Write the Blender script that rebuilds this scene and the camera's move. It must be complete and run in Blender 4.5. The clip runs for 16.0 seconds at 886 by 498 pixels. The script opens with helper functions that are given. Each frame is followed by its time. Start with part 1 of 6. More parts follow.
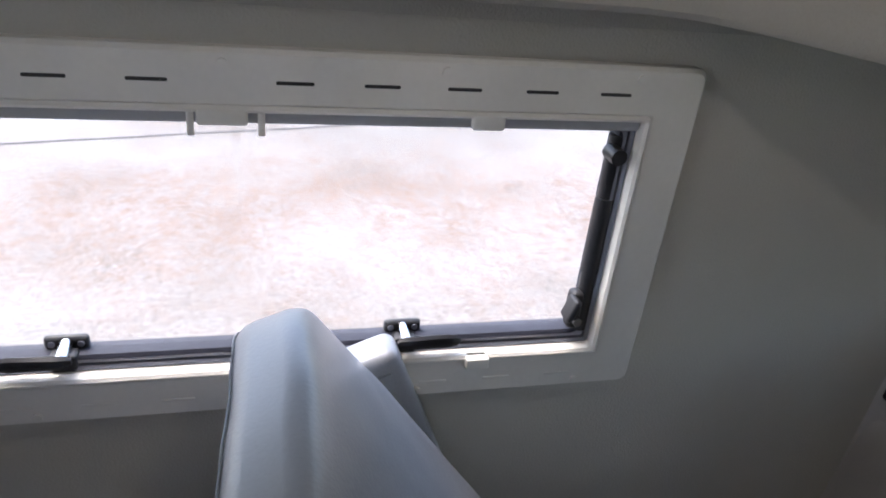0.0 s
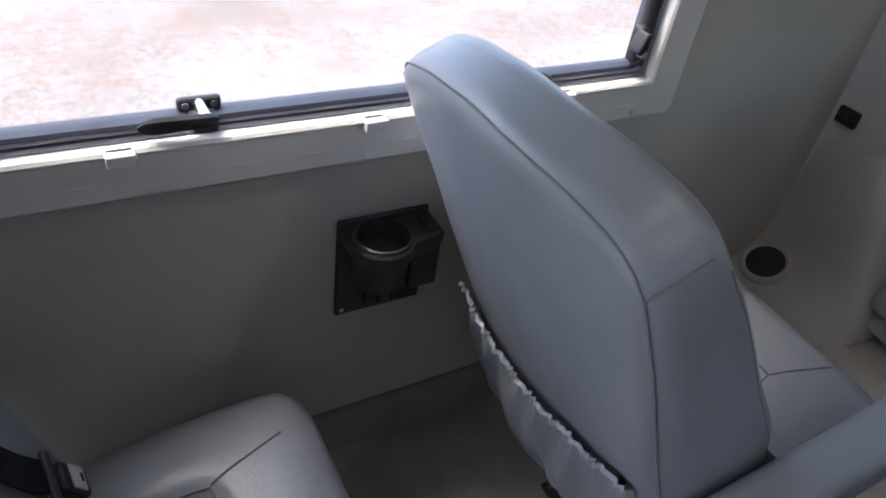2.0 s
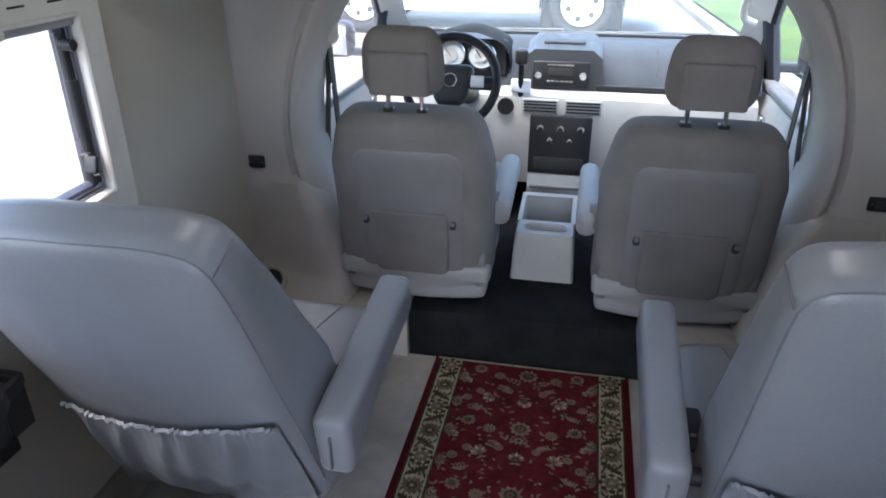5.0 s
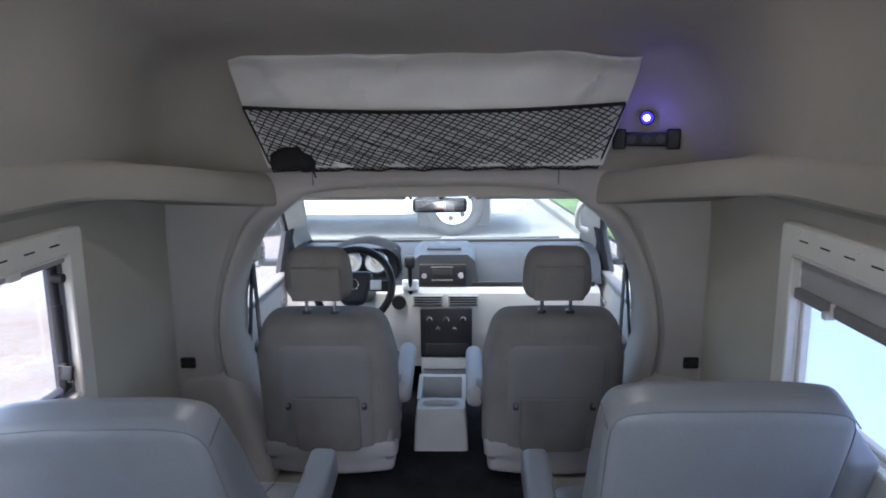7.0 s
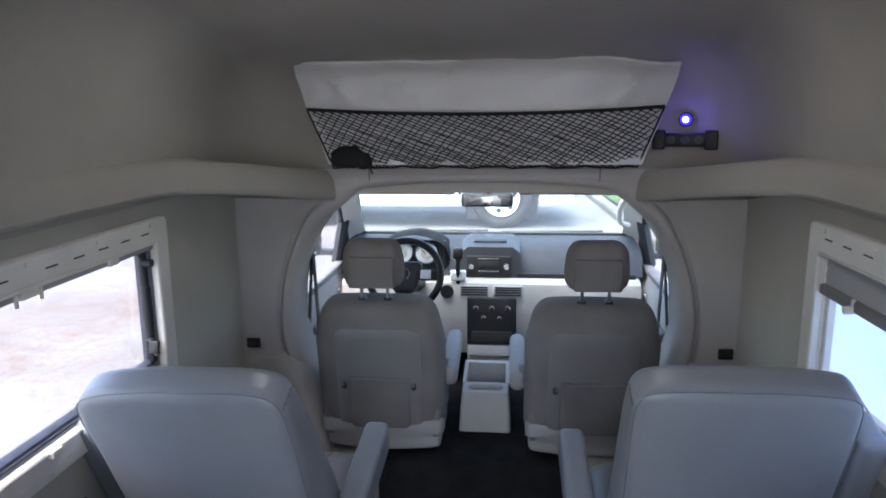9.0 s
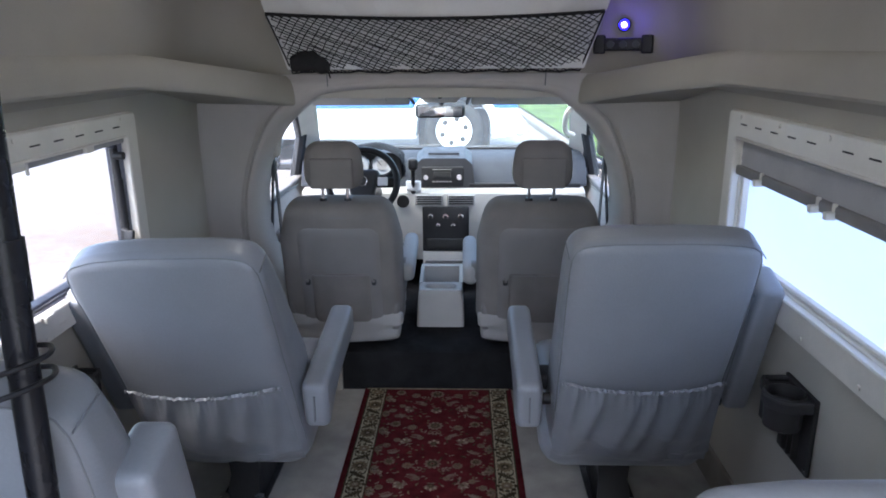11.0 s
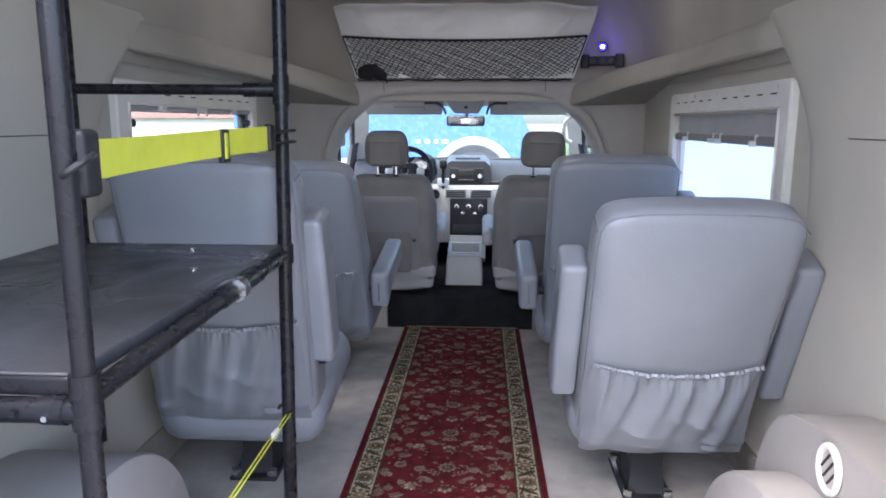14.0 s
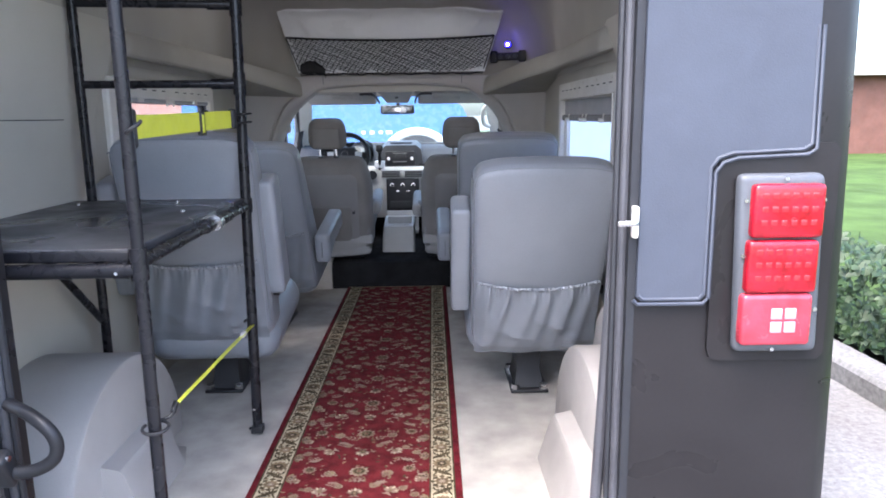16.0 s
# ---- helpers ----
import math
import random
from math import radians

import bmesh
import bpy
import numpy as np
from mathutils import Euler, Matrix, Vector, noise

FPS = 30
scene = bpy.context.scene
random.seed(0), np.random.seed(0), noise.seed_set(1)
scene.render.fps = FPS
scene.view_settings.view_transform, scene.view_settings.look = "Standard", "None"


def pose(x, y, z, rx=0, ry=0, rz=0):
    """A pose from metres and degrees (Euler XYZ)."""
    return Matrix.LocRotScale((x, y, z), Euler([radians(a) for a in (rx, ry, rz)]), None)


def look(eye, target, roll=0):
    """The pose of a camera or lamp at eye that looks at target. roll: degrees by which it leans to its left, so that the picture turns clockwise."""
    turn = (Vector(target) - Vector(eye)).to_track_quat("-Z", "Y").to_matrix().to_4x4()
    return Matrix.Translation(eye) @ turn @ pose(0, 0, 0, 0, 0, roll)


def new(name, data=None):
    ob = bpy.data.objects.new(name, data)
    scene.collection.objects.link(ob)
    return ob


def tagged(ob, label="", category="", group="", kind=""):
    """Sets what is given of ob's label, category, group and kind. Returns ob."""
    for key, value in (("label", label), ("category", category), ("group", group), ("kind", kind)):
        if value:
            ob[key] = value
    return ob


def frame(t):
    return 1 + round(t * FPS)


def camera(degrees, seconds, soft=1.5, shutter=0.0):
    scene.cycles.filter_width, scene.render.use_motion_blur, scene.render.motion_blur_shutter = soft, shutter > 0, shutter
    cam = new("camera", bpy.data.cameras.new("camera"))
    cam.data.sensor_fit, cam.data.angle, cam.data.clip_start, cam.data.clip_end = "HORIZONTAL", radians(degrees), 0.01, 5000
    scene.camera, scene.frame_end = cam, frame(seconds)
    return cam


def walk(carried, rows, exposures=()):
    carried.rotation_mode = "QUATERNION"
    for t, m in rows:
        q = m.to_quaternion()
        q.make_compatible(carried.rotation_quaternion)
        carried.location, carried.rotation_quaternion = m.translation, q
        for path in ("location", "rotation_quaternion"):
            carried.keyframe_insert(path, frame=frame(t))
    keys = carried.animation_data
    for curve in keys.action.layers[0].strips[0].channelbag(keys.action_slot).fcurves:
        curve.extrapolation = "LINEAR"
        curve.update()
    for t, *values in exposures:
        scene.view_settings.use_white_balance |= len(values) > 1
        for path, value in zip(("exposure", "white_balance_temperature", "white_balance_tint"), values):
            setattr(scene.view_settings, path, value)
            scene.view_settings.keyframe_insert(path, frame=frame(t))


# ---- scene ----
cam = camera(64.9, 16.0, soft=1.8)
PATH = [
    (0, (-0.104, 0.923, 1.387), (-1.805, 1.412, 0.456), 6.3),
    (0.1, (-0.091, 0.891, 1.361), (-1.822, 1.330, 0.461), 6.1),
    (0.2, (-0.104, 0.827, 1.350), (-1.815, 1.316, 0.436), 5.8),
    (0.3, (-0.113, 0.782, 1.349), (-1.785, 1.348, 0.409), 5.0),
    (0.5, (-0.134, 0.700, 1.328), (-1.691, 1.445, 0.319), 5.0),
    (0.7, (-0.109, 0.651, 1.306), (-1.596, 1.494, 0.266), 5.7),
    (1, (-0.120, 0.616, 1.303), (-1.587, 1.485, 0.258), 8.0),
    (1.2, (-0.122, 0.596, 1.295), (-1.590, 1.443, 0.233), 7.7),
    (1.5, (-0.121, 0.550, 1.274), (-1.550, 1.415, 0.174), 7.2),
    (2, (-0.103, 0.507, 1.241), (-1.416, 1.382, 0.011), 9.1),
    (2.5, (-0.089, 0.478, 1.241), (-1.326, 1.374, -0.050), 10.9),
    (3, (-0.101, 0.487, 1.269), (-1.296, 1.362, -0.074), 11.3),
    (3.5, (-0.072, 0.475, 1.315), (-1.405, 1.271, 0.055), 9.5),
    (3.7, (-0.043, 0.456, 1.328), (-1.386, 1.363, 0.156), 10.0),
    (4, (-0.026, 0.382, 1.319), (-1.088, 1.695, 0.247), 7.3),
    (4.2, (-0.006, 0.359, 1.308), (-0.847, 1.836, 0.254), 3.8),
    (4.5, (0.030, 0.286, 1.297), (-0.491, 1.954, 0.324), 2.7),
    (4.7, (0.068, 0.221, 1.294), (-0.380, 1.941, 0.377), 1.0),
    (5, (0.093, 0.147, 1.323), (-0.265, 1.909, 0.447), 0.0),
    (7.5, (0.090, -0.343, 1.482), (0.043, 1.632, 1.167), -0.5),
    (8, (0.115, -0.377, 1.499), (-0.084, 1.584, 1.157), -0.5),
    (10.5, (0.075, -0.595, 1.446), (-0.041, 1.338, 0.948), 0.1),
    (11, (0.105, -0.649, 1.380), (0.047, 1.272, 0.829), -0.4),
    (11.2, (0.090, -0.658, 1.327), (-0.013, 1.265, 0.789), -1.0),
    (11.5, (0.108, -0.718, 1.253), (-0.073, 1.211, 0.757), -1.1),
    (11.7, (0.111, -0.791, 1.191), (-0.124, 1.145, 0.748), -1.3),
    (12, (0.141, -0.947, 1.140), (-0.101, 0.998, 0.742), -0.5),
    (12.2, (0.135, -1.038, 1.143), (-0.080, 0.919, 0.791), -0.4),
    (12.5, (0.136, -1.159, 1.122), (-0.051, 0.807, 0.808), 1.0),
    (12.7, (0.127, -1.202, 1.107), (-0.057, 0.768, 0.813), 0.9),
    (13, (0.115, -1.310, 1.093), (-0.023, 0.665, 0.813), -0.3),
    (13.2, (0.108, -1.365, 1.088), (-0.017, 0.598, 0.724), -0.3),
    (13.5, (0.078, -1.477, 1.084), (-0.009, 0.486, 0.712), -0.5),
    (14, (0.098, -1.601, 1.086), (-0.011, 0.364, 0.730), 0.2),
    (14.2, (0.101, -1.673, 1.081), (-0.002, 0.290, 0.708), 0.6),
    (14.5, (0.143, -1.779, 1.072), (-0.024, 0.176, 0.684), 0.4),
    (14.7, (0.131, -1.849, 1.074), (-0.023, 0.107, 0.687), 0.4),
    (15, (0.130, -1.981, 1.052), (0.034, -0.020, 0.670), -0.5),
    (15.2, (0.127, -2.043, 1.050), (0.071, -0.084, 0.652), -0.5),
    (15.5, (0.162, -2.147, 1.059), (0.184, -0.187, 0.663), -0.8),
    (16, (0.234, -2.231, 1.054), (0.260, -0.267, 0.678), -0.7),
]
EXPOSURES = [(0, 2.92, 6300, 13), (0.4, 2.22, 6300, 12), (1.0, 2.22, 6250, 11), (1.5, 2.45, 6200, 11), (2.0, 3.0, 6200, 12), (2.5, 3.6, 6200, 13), (3.6, 3.5, 6150, 13), (4.0, 2.88, 6100, 12), (4.5, 3.24, 6100, 11), (5.2, 3.4, 6100, 11), (7.5, 2.84, 6000, 11), (11, 3.1, 6000, 11), (12.5, 3.18, 6050, 12), (14.5, 3.22, 6050, 14), (16, 3.05, 6000, 13)]
walk(cam, [(t, look(eye, target, roll)) for t, eye, target, roll in PATH], EXPOSURES)

# ---- world, sun, exposure ----
world = bpy.data.worlds.new("world")
scene.world = world
world.use_nodes = True
wn = world.node_tree
sky = wn.nodes.new("ShaderNodeTexSky")
sky.sky_type, sky.sun_disc = "NISHITA", False
sky.sun_elevation, sky.sun_rotation, sky.air_density, sky.dust_density = radians(63), radians(211), 1.0, 4.0
wn.links.new(sky.outputs[0], wn.nodes["Background"].inputs[0])
wn.nodes["Background"].inputs[1].default_value = 0.15
sun = new("sun", bpy.data.lights.new("sun", "SUN"))
sun.data.energy, sun.data.angle, sun.data.color = 0.60, radians(45), (1.0, 0.96, 0.9)
sun.matrix_world = look((-2.9, -4.8, 11.2), (0, 0, 0))

# fill lamp added in the open rear doorway, on top of the sky's own light
door_fill = new("rear_doorway_fill", bpy.data.lights.new("rear_doorway_fill", "AREA"))
door_fill.data.shape, door_fill.data.size, door_fill.data.size_y = "RECTANGLE", 0.80, 1.70
door_fill.data.energy, door_fill.data.color = 0.50, (0.97, 0.98, 1.0)
door_fill.matrix_world = look((0.14, -1.03, 0.92), (-0.06, 1.0, 1.38))


# ---- materials ----
def material(name, color, rough=0.6, metal=0.0, vary=0.12, scale=6.0, bump=0.1, grain=120.0, spec=0.5, color2=None, per_object=0.0, coat=0.0, wear=0.12, crease=0.0):
    """A surface with colour drift at a large scale, grain at a small one and fine relief."""
    mat = bpy.data.materials.new(name)
    mat.use_nodes = True
    nt = mat.node_tree
    n, l = nt.nodes, nt.links
    b = n["Principled BSDF"]
    b.inputs["Roughness"].default_value, b.inputs["Metallic"].default_value = rough, metal
    b.inputs["Specular IOR Level"].default_value = spec
    b.inputs["Coat Weight"].default_value = coat
    tc = n.new("ShaderNodeTexCoord")
    big, small = n.new("ShaderNodeTexNoise"), n.new("ShaderNodeTexNoise")
    big.inputs["Scale"].default_value, big.inputs["Detail"].default_value = scale, 5
    small.inputs["Scale"].default_value, small.inputs["Detail"].default_value = grain, 3
    for t in (big, small):
        l.new(tc.outputs["Object"], t.inputs["Vector"])
    ramp = n.new("ShaderNodeMix")
    ramp.data_type = "RGBA"
    c2 = color2 or tuple(c * (1 - 2 * vary) for c in color)
    ramp.inputs[6].default_value, ramp.inputs[7].default_value = (*color, 1), (*c2, 1)
    rng = n.new("ShaderNodeMapRange")
    rng.inputs[1].default_value, rng.inputs[2].default_value = 0.35, 0.7
    l.new(big.outputs[0], rng.inputs[0])
    l.new(rng.outputs[0], ramp.inputs[0])
    fine = n.new("ShaderNodeMix")
    fine.data_type, fine.blend_type = "RGBA", "MULTIPLY"
    fine.inputs[0].default_value = min(1.0, vary * 1.6)
    l.new(ramp.outputs[2], fine.inputs[6])
    l.new(small.outputs[0], fine.inputs[7])
    out = fine.outputs[2]
    if per_object:
        info, hsv = n.new("ShaderNodeObjectInfo"), n.new("ShaderNodeHueSaturation")
        span = n.new("ShaderNodeMapRange")
        span.inputs[3].default_value, span.inputs[4].default_value = 1 - per_object, 1 + per_object
        l.new(info.outputs["Random"], span.inputs[0])
        l.new(span.outputs[0], hsv.inputs["Value"])
        l.new(out, hsv.inputs["Color"])
        out = hsv.outputs[0]
    l.new(out, b.inputs["Base Color"])
    # gloss that drifts with handling and dust
    gloss, drift = n.new("ShaderNodeMapRange"), n.new("ShaderNodeTexNoise")
    drift.inputs["Scale"].default_value, drift.inputs["Detail"].default_value, drift.inputs["Distortion"].default_value = scale * 1.7, 6, 0.8
    l.new(tc.outputs["Object"], drift.inputs["Vector"])
    gloss.inputs[1].default_value, gloss.inputs[2].default_value = 0.3, 0.7
    gloss.inputs[3].default_value, gloss.inputs[4].default_value = max(0.03, rough - wear), min(1.0, rough + wear)
    l.new(drift.outputs[0], gloss.inputs[0])
    l.new(gloss.outputs[0], b.inputs["Roughness"])
    if bump:
        bn = n.new("ShaderNodeBump")
        bn.inputs["Strength"].default_value, bn.inputs["Distance"].default_value = bump, 0.004
        l.new(small.outputs[0], bn.inputs["Height"])
        l.new(bn.outputs[0], b.inputs["Normal"])
        if crease:
            # soft creases and dents of a used padded cover
            soft, dent = n.new("ShaderNodeTexNoise"), n.new("ShaderNodeBump")
            soft.inputs["Scale"].default_value, soft.inputs["Detail"].default_value, soft.inputs["Distortion"].default_value = 4.0, 1, 0.0
            dent.inputs["Strength"].default_value, dent.inputs["Distance"].default_value = crease, 0.02
            l.new(tc.outputs["Object"], soft.inputs["Vector"])
            l.new(soft.outputs[0], dent.inputs["Height"])
            l.new(dent.outputs[0], bn.inputs["Normal"])
    return mat


def pane_glass(name, tint, haze=0.0):
    mat = bpy.data.materials.new(name)
    mat.use_nodes = True
    n, l = mat.node_tree.nodes, mat.node_tree.links
    n.remove(n["Principled BSDF"])
    clear, gloss, mix = n.new("ShaderNodeBsdfTransparent"), n.new("ShaderNodeBsdfGlossy"), n.new("ShaderNodeMixShader")
    clear.inputs[0].default_value = (*tint, 1)
    gloss.inputs["Roughness"].default_value = 0.03
    mix.inputs[0].default_value = 0.04
    l.new(clear.outputs[0], mix.inputs[1])
    l.new(gloss.outputs[0], mix.inputs[2])
    out = mix.outputs[0]
    if haze:
        # pale translucent veil mixed in to imitate glare washing out the view
        tr, over = n.new("ShaderNodeBsdfTranslucent"), n.new("ShaderNodeMixShader")
        tr.inputs[0].default_value = (0.9, 0.95, 1.0, 1)
        over.inputs[0].default_value = haze
        l.new(out, over.inputs[1])
        l.new(tr.outputs[0], over.inputs[2])
        out = over.outputs[0]
    l.new(out, n["Material Output"].inputs[0])
    return mat


def film_pane(name, color):
    """Frosted acrylic that daylight shines through."""
    mat = bpy.data.materials.new(name)
    mat.use_nodes = True
    n, l = mat.node_tree.nodes, mat.node_tree.links
    n.remove(n["Principled BSDF"])
    tr, cl, mix, nz, mc = n.new("ShaderNodeBsdfTranslucent"), n.new("ShaderNodeBsdfTransparent"), n.new("ShaderNodeMixShader"), n.new("ShaderNodeTexNoise"), n.new("ShaderNodeMix")
    nz.inputs["Scale"].default_value, nz.inputs["Detail"].default_value = 3.0, 4
    mc.data_type = "RGBA"
    mc.inputs[6].default_value, mc.inputs[7].default_value = (*color, 1), (color[0] * 0.9, color[1] * 0.94, color[2], 1)
    l.new(nz.outputs[0], mc.inputs[0])
    l.new(mc.outputs[2], tr.inputs[0])
    mix.inputs[0].default_value = 0.12
    l.new(tr.outputs[0], mix.inputs[1])
    l.new(cl.outputs[0], mix.inputs[2])
    l.new(mix.outputs[0], n["Material Output"].inputs[0])
    return mat


def glow(name, color, strength):
    mat = bpy.data.materials.new(name)
    mat.use_nodes = True
    b = mat.node_tree.nodes["Principled BSDF"]
    b.inputs["Base Color"].default_value = (*color, 1)
    b.inputs["Emission Color"].default_value, b.inputs["Emission Strength"].default_value = (*color, 1), strength
    return mat


M_WALL = material("wall_vinyl", (0.512, 0.485, 0.423), 0.7, vary=0.05, scale=3, bump=0.25, grain=260)
M_ROOF = material("roof_fabric", (0.427, 0.402, 0.354), 0.9, vary=0.06, scale=2.5, bump=0.3, grain=300, spec=0.2)
M_LINING = material("ledge_lining", (0.421, 0.396, 0.348), 0.85, vary=0.06, scale=2.5, bump=0.3, grain=300, spec=0.2)
M_HEADLINER = material("pale_cab_headliner", (0.52, 0.505, 0.48), 0.85, vary=0.05, scale=6, bump=0.3, grain=350, spec=0.2)
M_TRIM = material("grey_trim_plastic", (0.504, 0.480, 0.444), 0.55, vary=0.05, scale=5, bump=0.15, grain=200)
M_ARCHTRIM = material("arch_trim_plastic", (0.490, 0.458, 0.428), 0.6, vary=0.05, scale=5, bump=0.15, grain=200)
M_BASE = material("skirting_carpet", (0.351, 0.319, 0.280), 0.95, vary=0.12, scale=9, bump=0.8, grain=330, spec=0.1)
M_CARPET = material("floor_carpet", (0.488, 0.458, 0.415), 0.95, vary=0.16, scale=7, bump=0.55, grain=300, spec=0.1)
M_VINYL = material("grey_vinyl_leather", (0.264, 0.276, 0.300), 0.33, vary=0.07, scale=4, bump=0.12, grain=190, wear=0.05)
M_SEAM = material("seam_thread", (0.215, 0.223, 0.242), 0.8, vary=0.1)
M_POCKET = material("pocket_vinyl", (0.216, 0.227, 0.250), 0.42, vary=0.06, scale=9, bump=0.18, grain=190, wear=0.04)
M_RUFFLE = material("elastic_ruffle", (0.325, 0.338, 0.364), 0.7, vary=0.1)
M_CLOTH = material("front_seat_cloth", (0.240, 0.226, 0.215), 0.9, vary=0.1, scale=7, bump=0.5, grain=400, spec=0.2)
M_POD = material("radio_pod_plastic", (0.036, 0.038, 0.044), 0.5, vary=0.06, bump=0.15, grain=300)
M_SKIRT = material("seat_skirt_plastic", (0.351, 0.345, 0.338), 0.6, vary=0.05, bump=0.2, grain=220)
M_PANEL = material("seat_back_plastic", (0.215, 0.207, 0.205), 0.55, vary=0.05, bump=0.2, grain=220)
M_FRAME = material("white_window_plastic", (0.744, 0.716, 0.660), 0.4, vary=0.05, scale=8, bump=0.05)
M_BLACK = material("black_plastic", (0.026, 0.026, 0.029), 0.42, vary=0.2, bump=0.08, spec=0.3)
M_HOLDER = material("worn_black_plastic", (0.042, 0.041, 0.042), 0.42, vary=0.15, bump=0.15, grain=300)
M_SEAL = material("black_rubber", (0.022, 0.023, 0.028), 0.55, vary=0.2, bump=0.1)
M_SEALG = material("grey_rubber", (0.075, 0.075, 0.085), 0.5, vary=0.2, bump=0.1)
M_SEALB = material("window_seal", (0.026, 0.028, 0.042), 0.55, vary=0.1, spec=0.25)
M_GREYSEAL = material("grey_seal", (0.20, 0.205, 0.25), 0.4, vary=0.1)
# near-black: shade painted into flat holes, slots and wheel wells; also dark panes
M_DARKHOLE = material("dark_recess", (0.028, 0.028, 0.028), 0.7, vary=0.1)
M_STEP = material("black_mat", (0.019, 0.019, 0.021), 0.85, vary=0.2, scale=10, bump=0.4, grain=260, spec=0.12)
M_CHROME = material("bright_metal", (0.75, 0.75, 0.76), 0.22, 1.0, vary=0.05, bump=0.0)
M_TUBE = material("black_painted_tube", (0.014, 0.014, 0.017), 0.28, vary=0.10, scale=14, bump=0.05, spec=0.27, wear=0.05)
M_BOARD = material("black_shelf_board", (0.070, 0.073, 0.082), 0.36, vary=0.3, scale=3, wear=0.2, bump=0.1, grain=90)
M_STRAP = material("yellow_webbing", (0.62, 0.65, 0.06), 0.7, vary=0.06, scale=20, bump=0.3, grain=500)
M_DASHUP = material("dash_upper", (0.045, 0.050, 0.062), 0.8, vary=0.06, bump=0.2, grain=300, spec=0.2)
M_DASHLO = material("dash_lower", (0.459, 0.446, 0.425), 0.5, vary=0.05, bump=0.15, grain=300)
M_GAUGE = material("gauge_face", (0.32, 0.33, 0.35), 0.4, vary=0.05, bump=0)
M_DIAL = material("dial_white", (0.75, 0.76, 0.78), 0.4, vary=0.03, bump=0)
M_BLIND = material("pleated_blind", (0.42, 0.42, 0.43), 0.8, vary=0.05, scale=10, bump=0.2)
M_NET = material("black_cord", (0.015, 0.015, 0.017), 0.8, vary=0.2, bump=0)
M_SHEET = material("grey_satin_sheet", (0.75, 0.75, 0.74), 0.30, vary=0.04, scale=3, bump=0.08, crease=0.12, wear=0.05)
M_ARCH = material("arch_cover_vinyl", (0.396, 0.372, 0.349), 0.6, vary=0.06, scale=4, bump=0.2, grain=240, crease=0.12)
M_RED = material("rug_red", (0.145, 0.018, 0.022), 0.95, vary=0.22, scale=25, bump=0.8, grain=500, spec=0.1)
M_EDGE = material("rug_edge_red", (0.133, 0.013, 0.019), 0.95, vary=0.2, scale=25, bump=0.8, grain=500, spec=0.1)
M_CREAM = material("rug_cream", (0.525, 0.450, 0.312), 0.95, vary=0.2, scale=30, bump=0.8, grain=500, spec=0.1)
M_MOTIF = material("rug_motif", (0.319, 0.247, 0.189), 0.95, vary=0.3, scale=40, bump=0.6, grain=500, spec=0.1, color2=(0.205, 0.13, 0.095))
M_TAN = material("rug_tan", (0.267, 0.195, 0.114), 0.95, vary=0.3, scale=30, bump=0.6, grain=500, spec=0.1)
M_OLIVE = material("rug_olive", (0.102, 0.078, 0.042), 0.95, vary=0.3, scale=30, bump=0.6, grain=500, spec=0.1)
M_PAINT = material("dark_grey_body_paint", (0.022, 0.020, 0.021), 0.34, vary=0.18, scale=3, bump=0.0, spec=0.3)
M_HOUSING = material("lamp_housing_grey", (0.088, 0.094, 0.106), 0.45, vary=0.08)
M_COVER = material("padded_grey_cover", (0.056, 0.064, 0.085), 0.6, vary=0.08, scale=6, bump=0.12, grain=350)
M_BODYEDGE = material("pale_body_paint", (0.62, 0.61, 0.58), 0.4, vary=0.04, bump=0)
M_LENS = material("red_lamp_lens", (0.50, 0.010, 0.026), 0.16, vary=0.30, scale=24, bump=0.15, grain=120, coat=0.35, spec=0.45)
M_LENS2 = material("red_lens_cell", (0.54, 0.018, 0.027), 0.2, vary=0.1, bump=0, coat=0.6)
M_LENS3 = material("pale_red_lens", (0.60, 0.055, 0.085), 0.18, vary=0.2, scale=30, bump=0.15, grain=120, coat=0.35, spec=0.45)
M_LENSW = material("reverse_lens", (0.68, 0.33, 0.35), 0.15, vary=0.1, bump=0.2)
M_GLASS = pane_glass("clear_pane", (0.95, 0.955, 0.955), 0.018)
M_SCREEN = pane_glass("windscreen_glass", (0.93, 0.995, 0.965), 0.02)
M_FILM = film_pane("frosted_pane", (0.72, 0.755, 0.85))
M_LAMP = glow("lamp_glow", (1.0, 0.96, 0.9), 5)
M_BLUE = glow("blue_led", (0.25, 0.18, 1.0), 7)
# emissive blue for the bloom round the LED
M_HALO = glow("blue_halo", (0.016, 0.008, 1.0), 1.0)


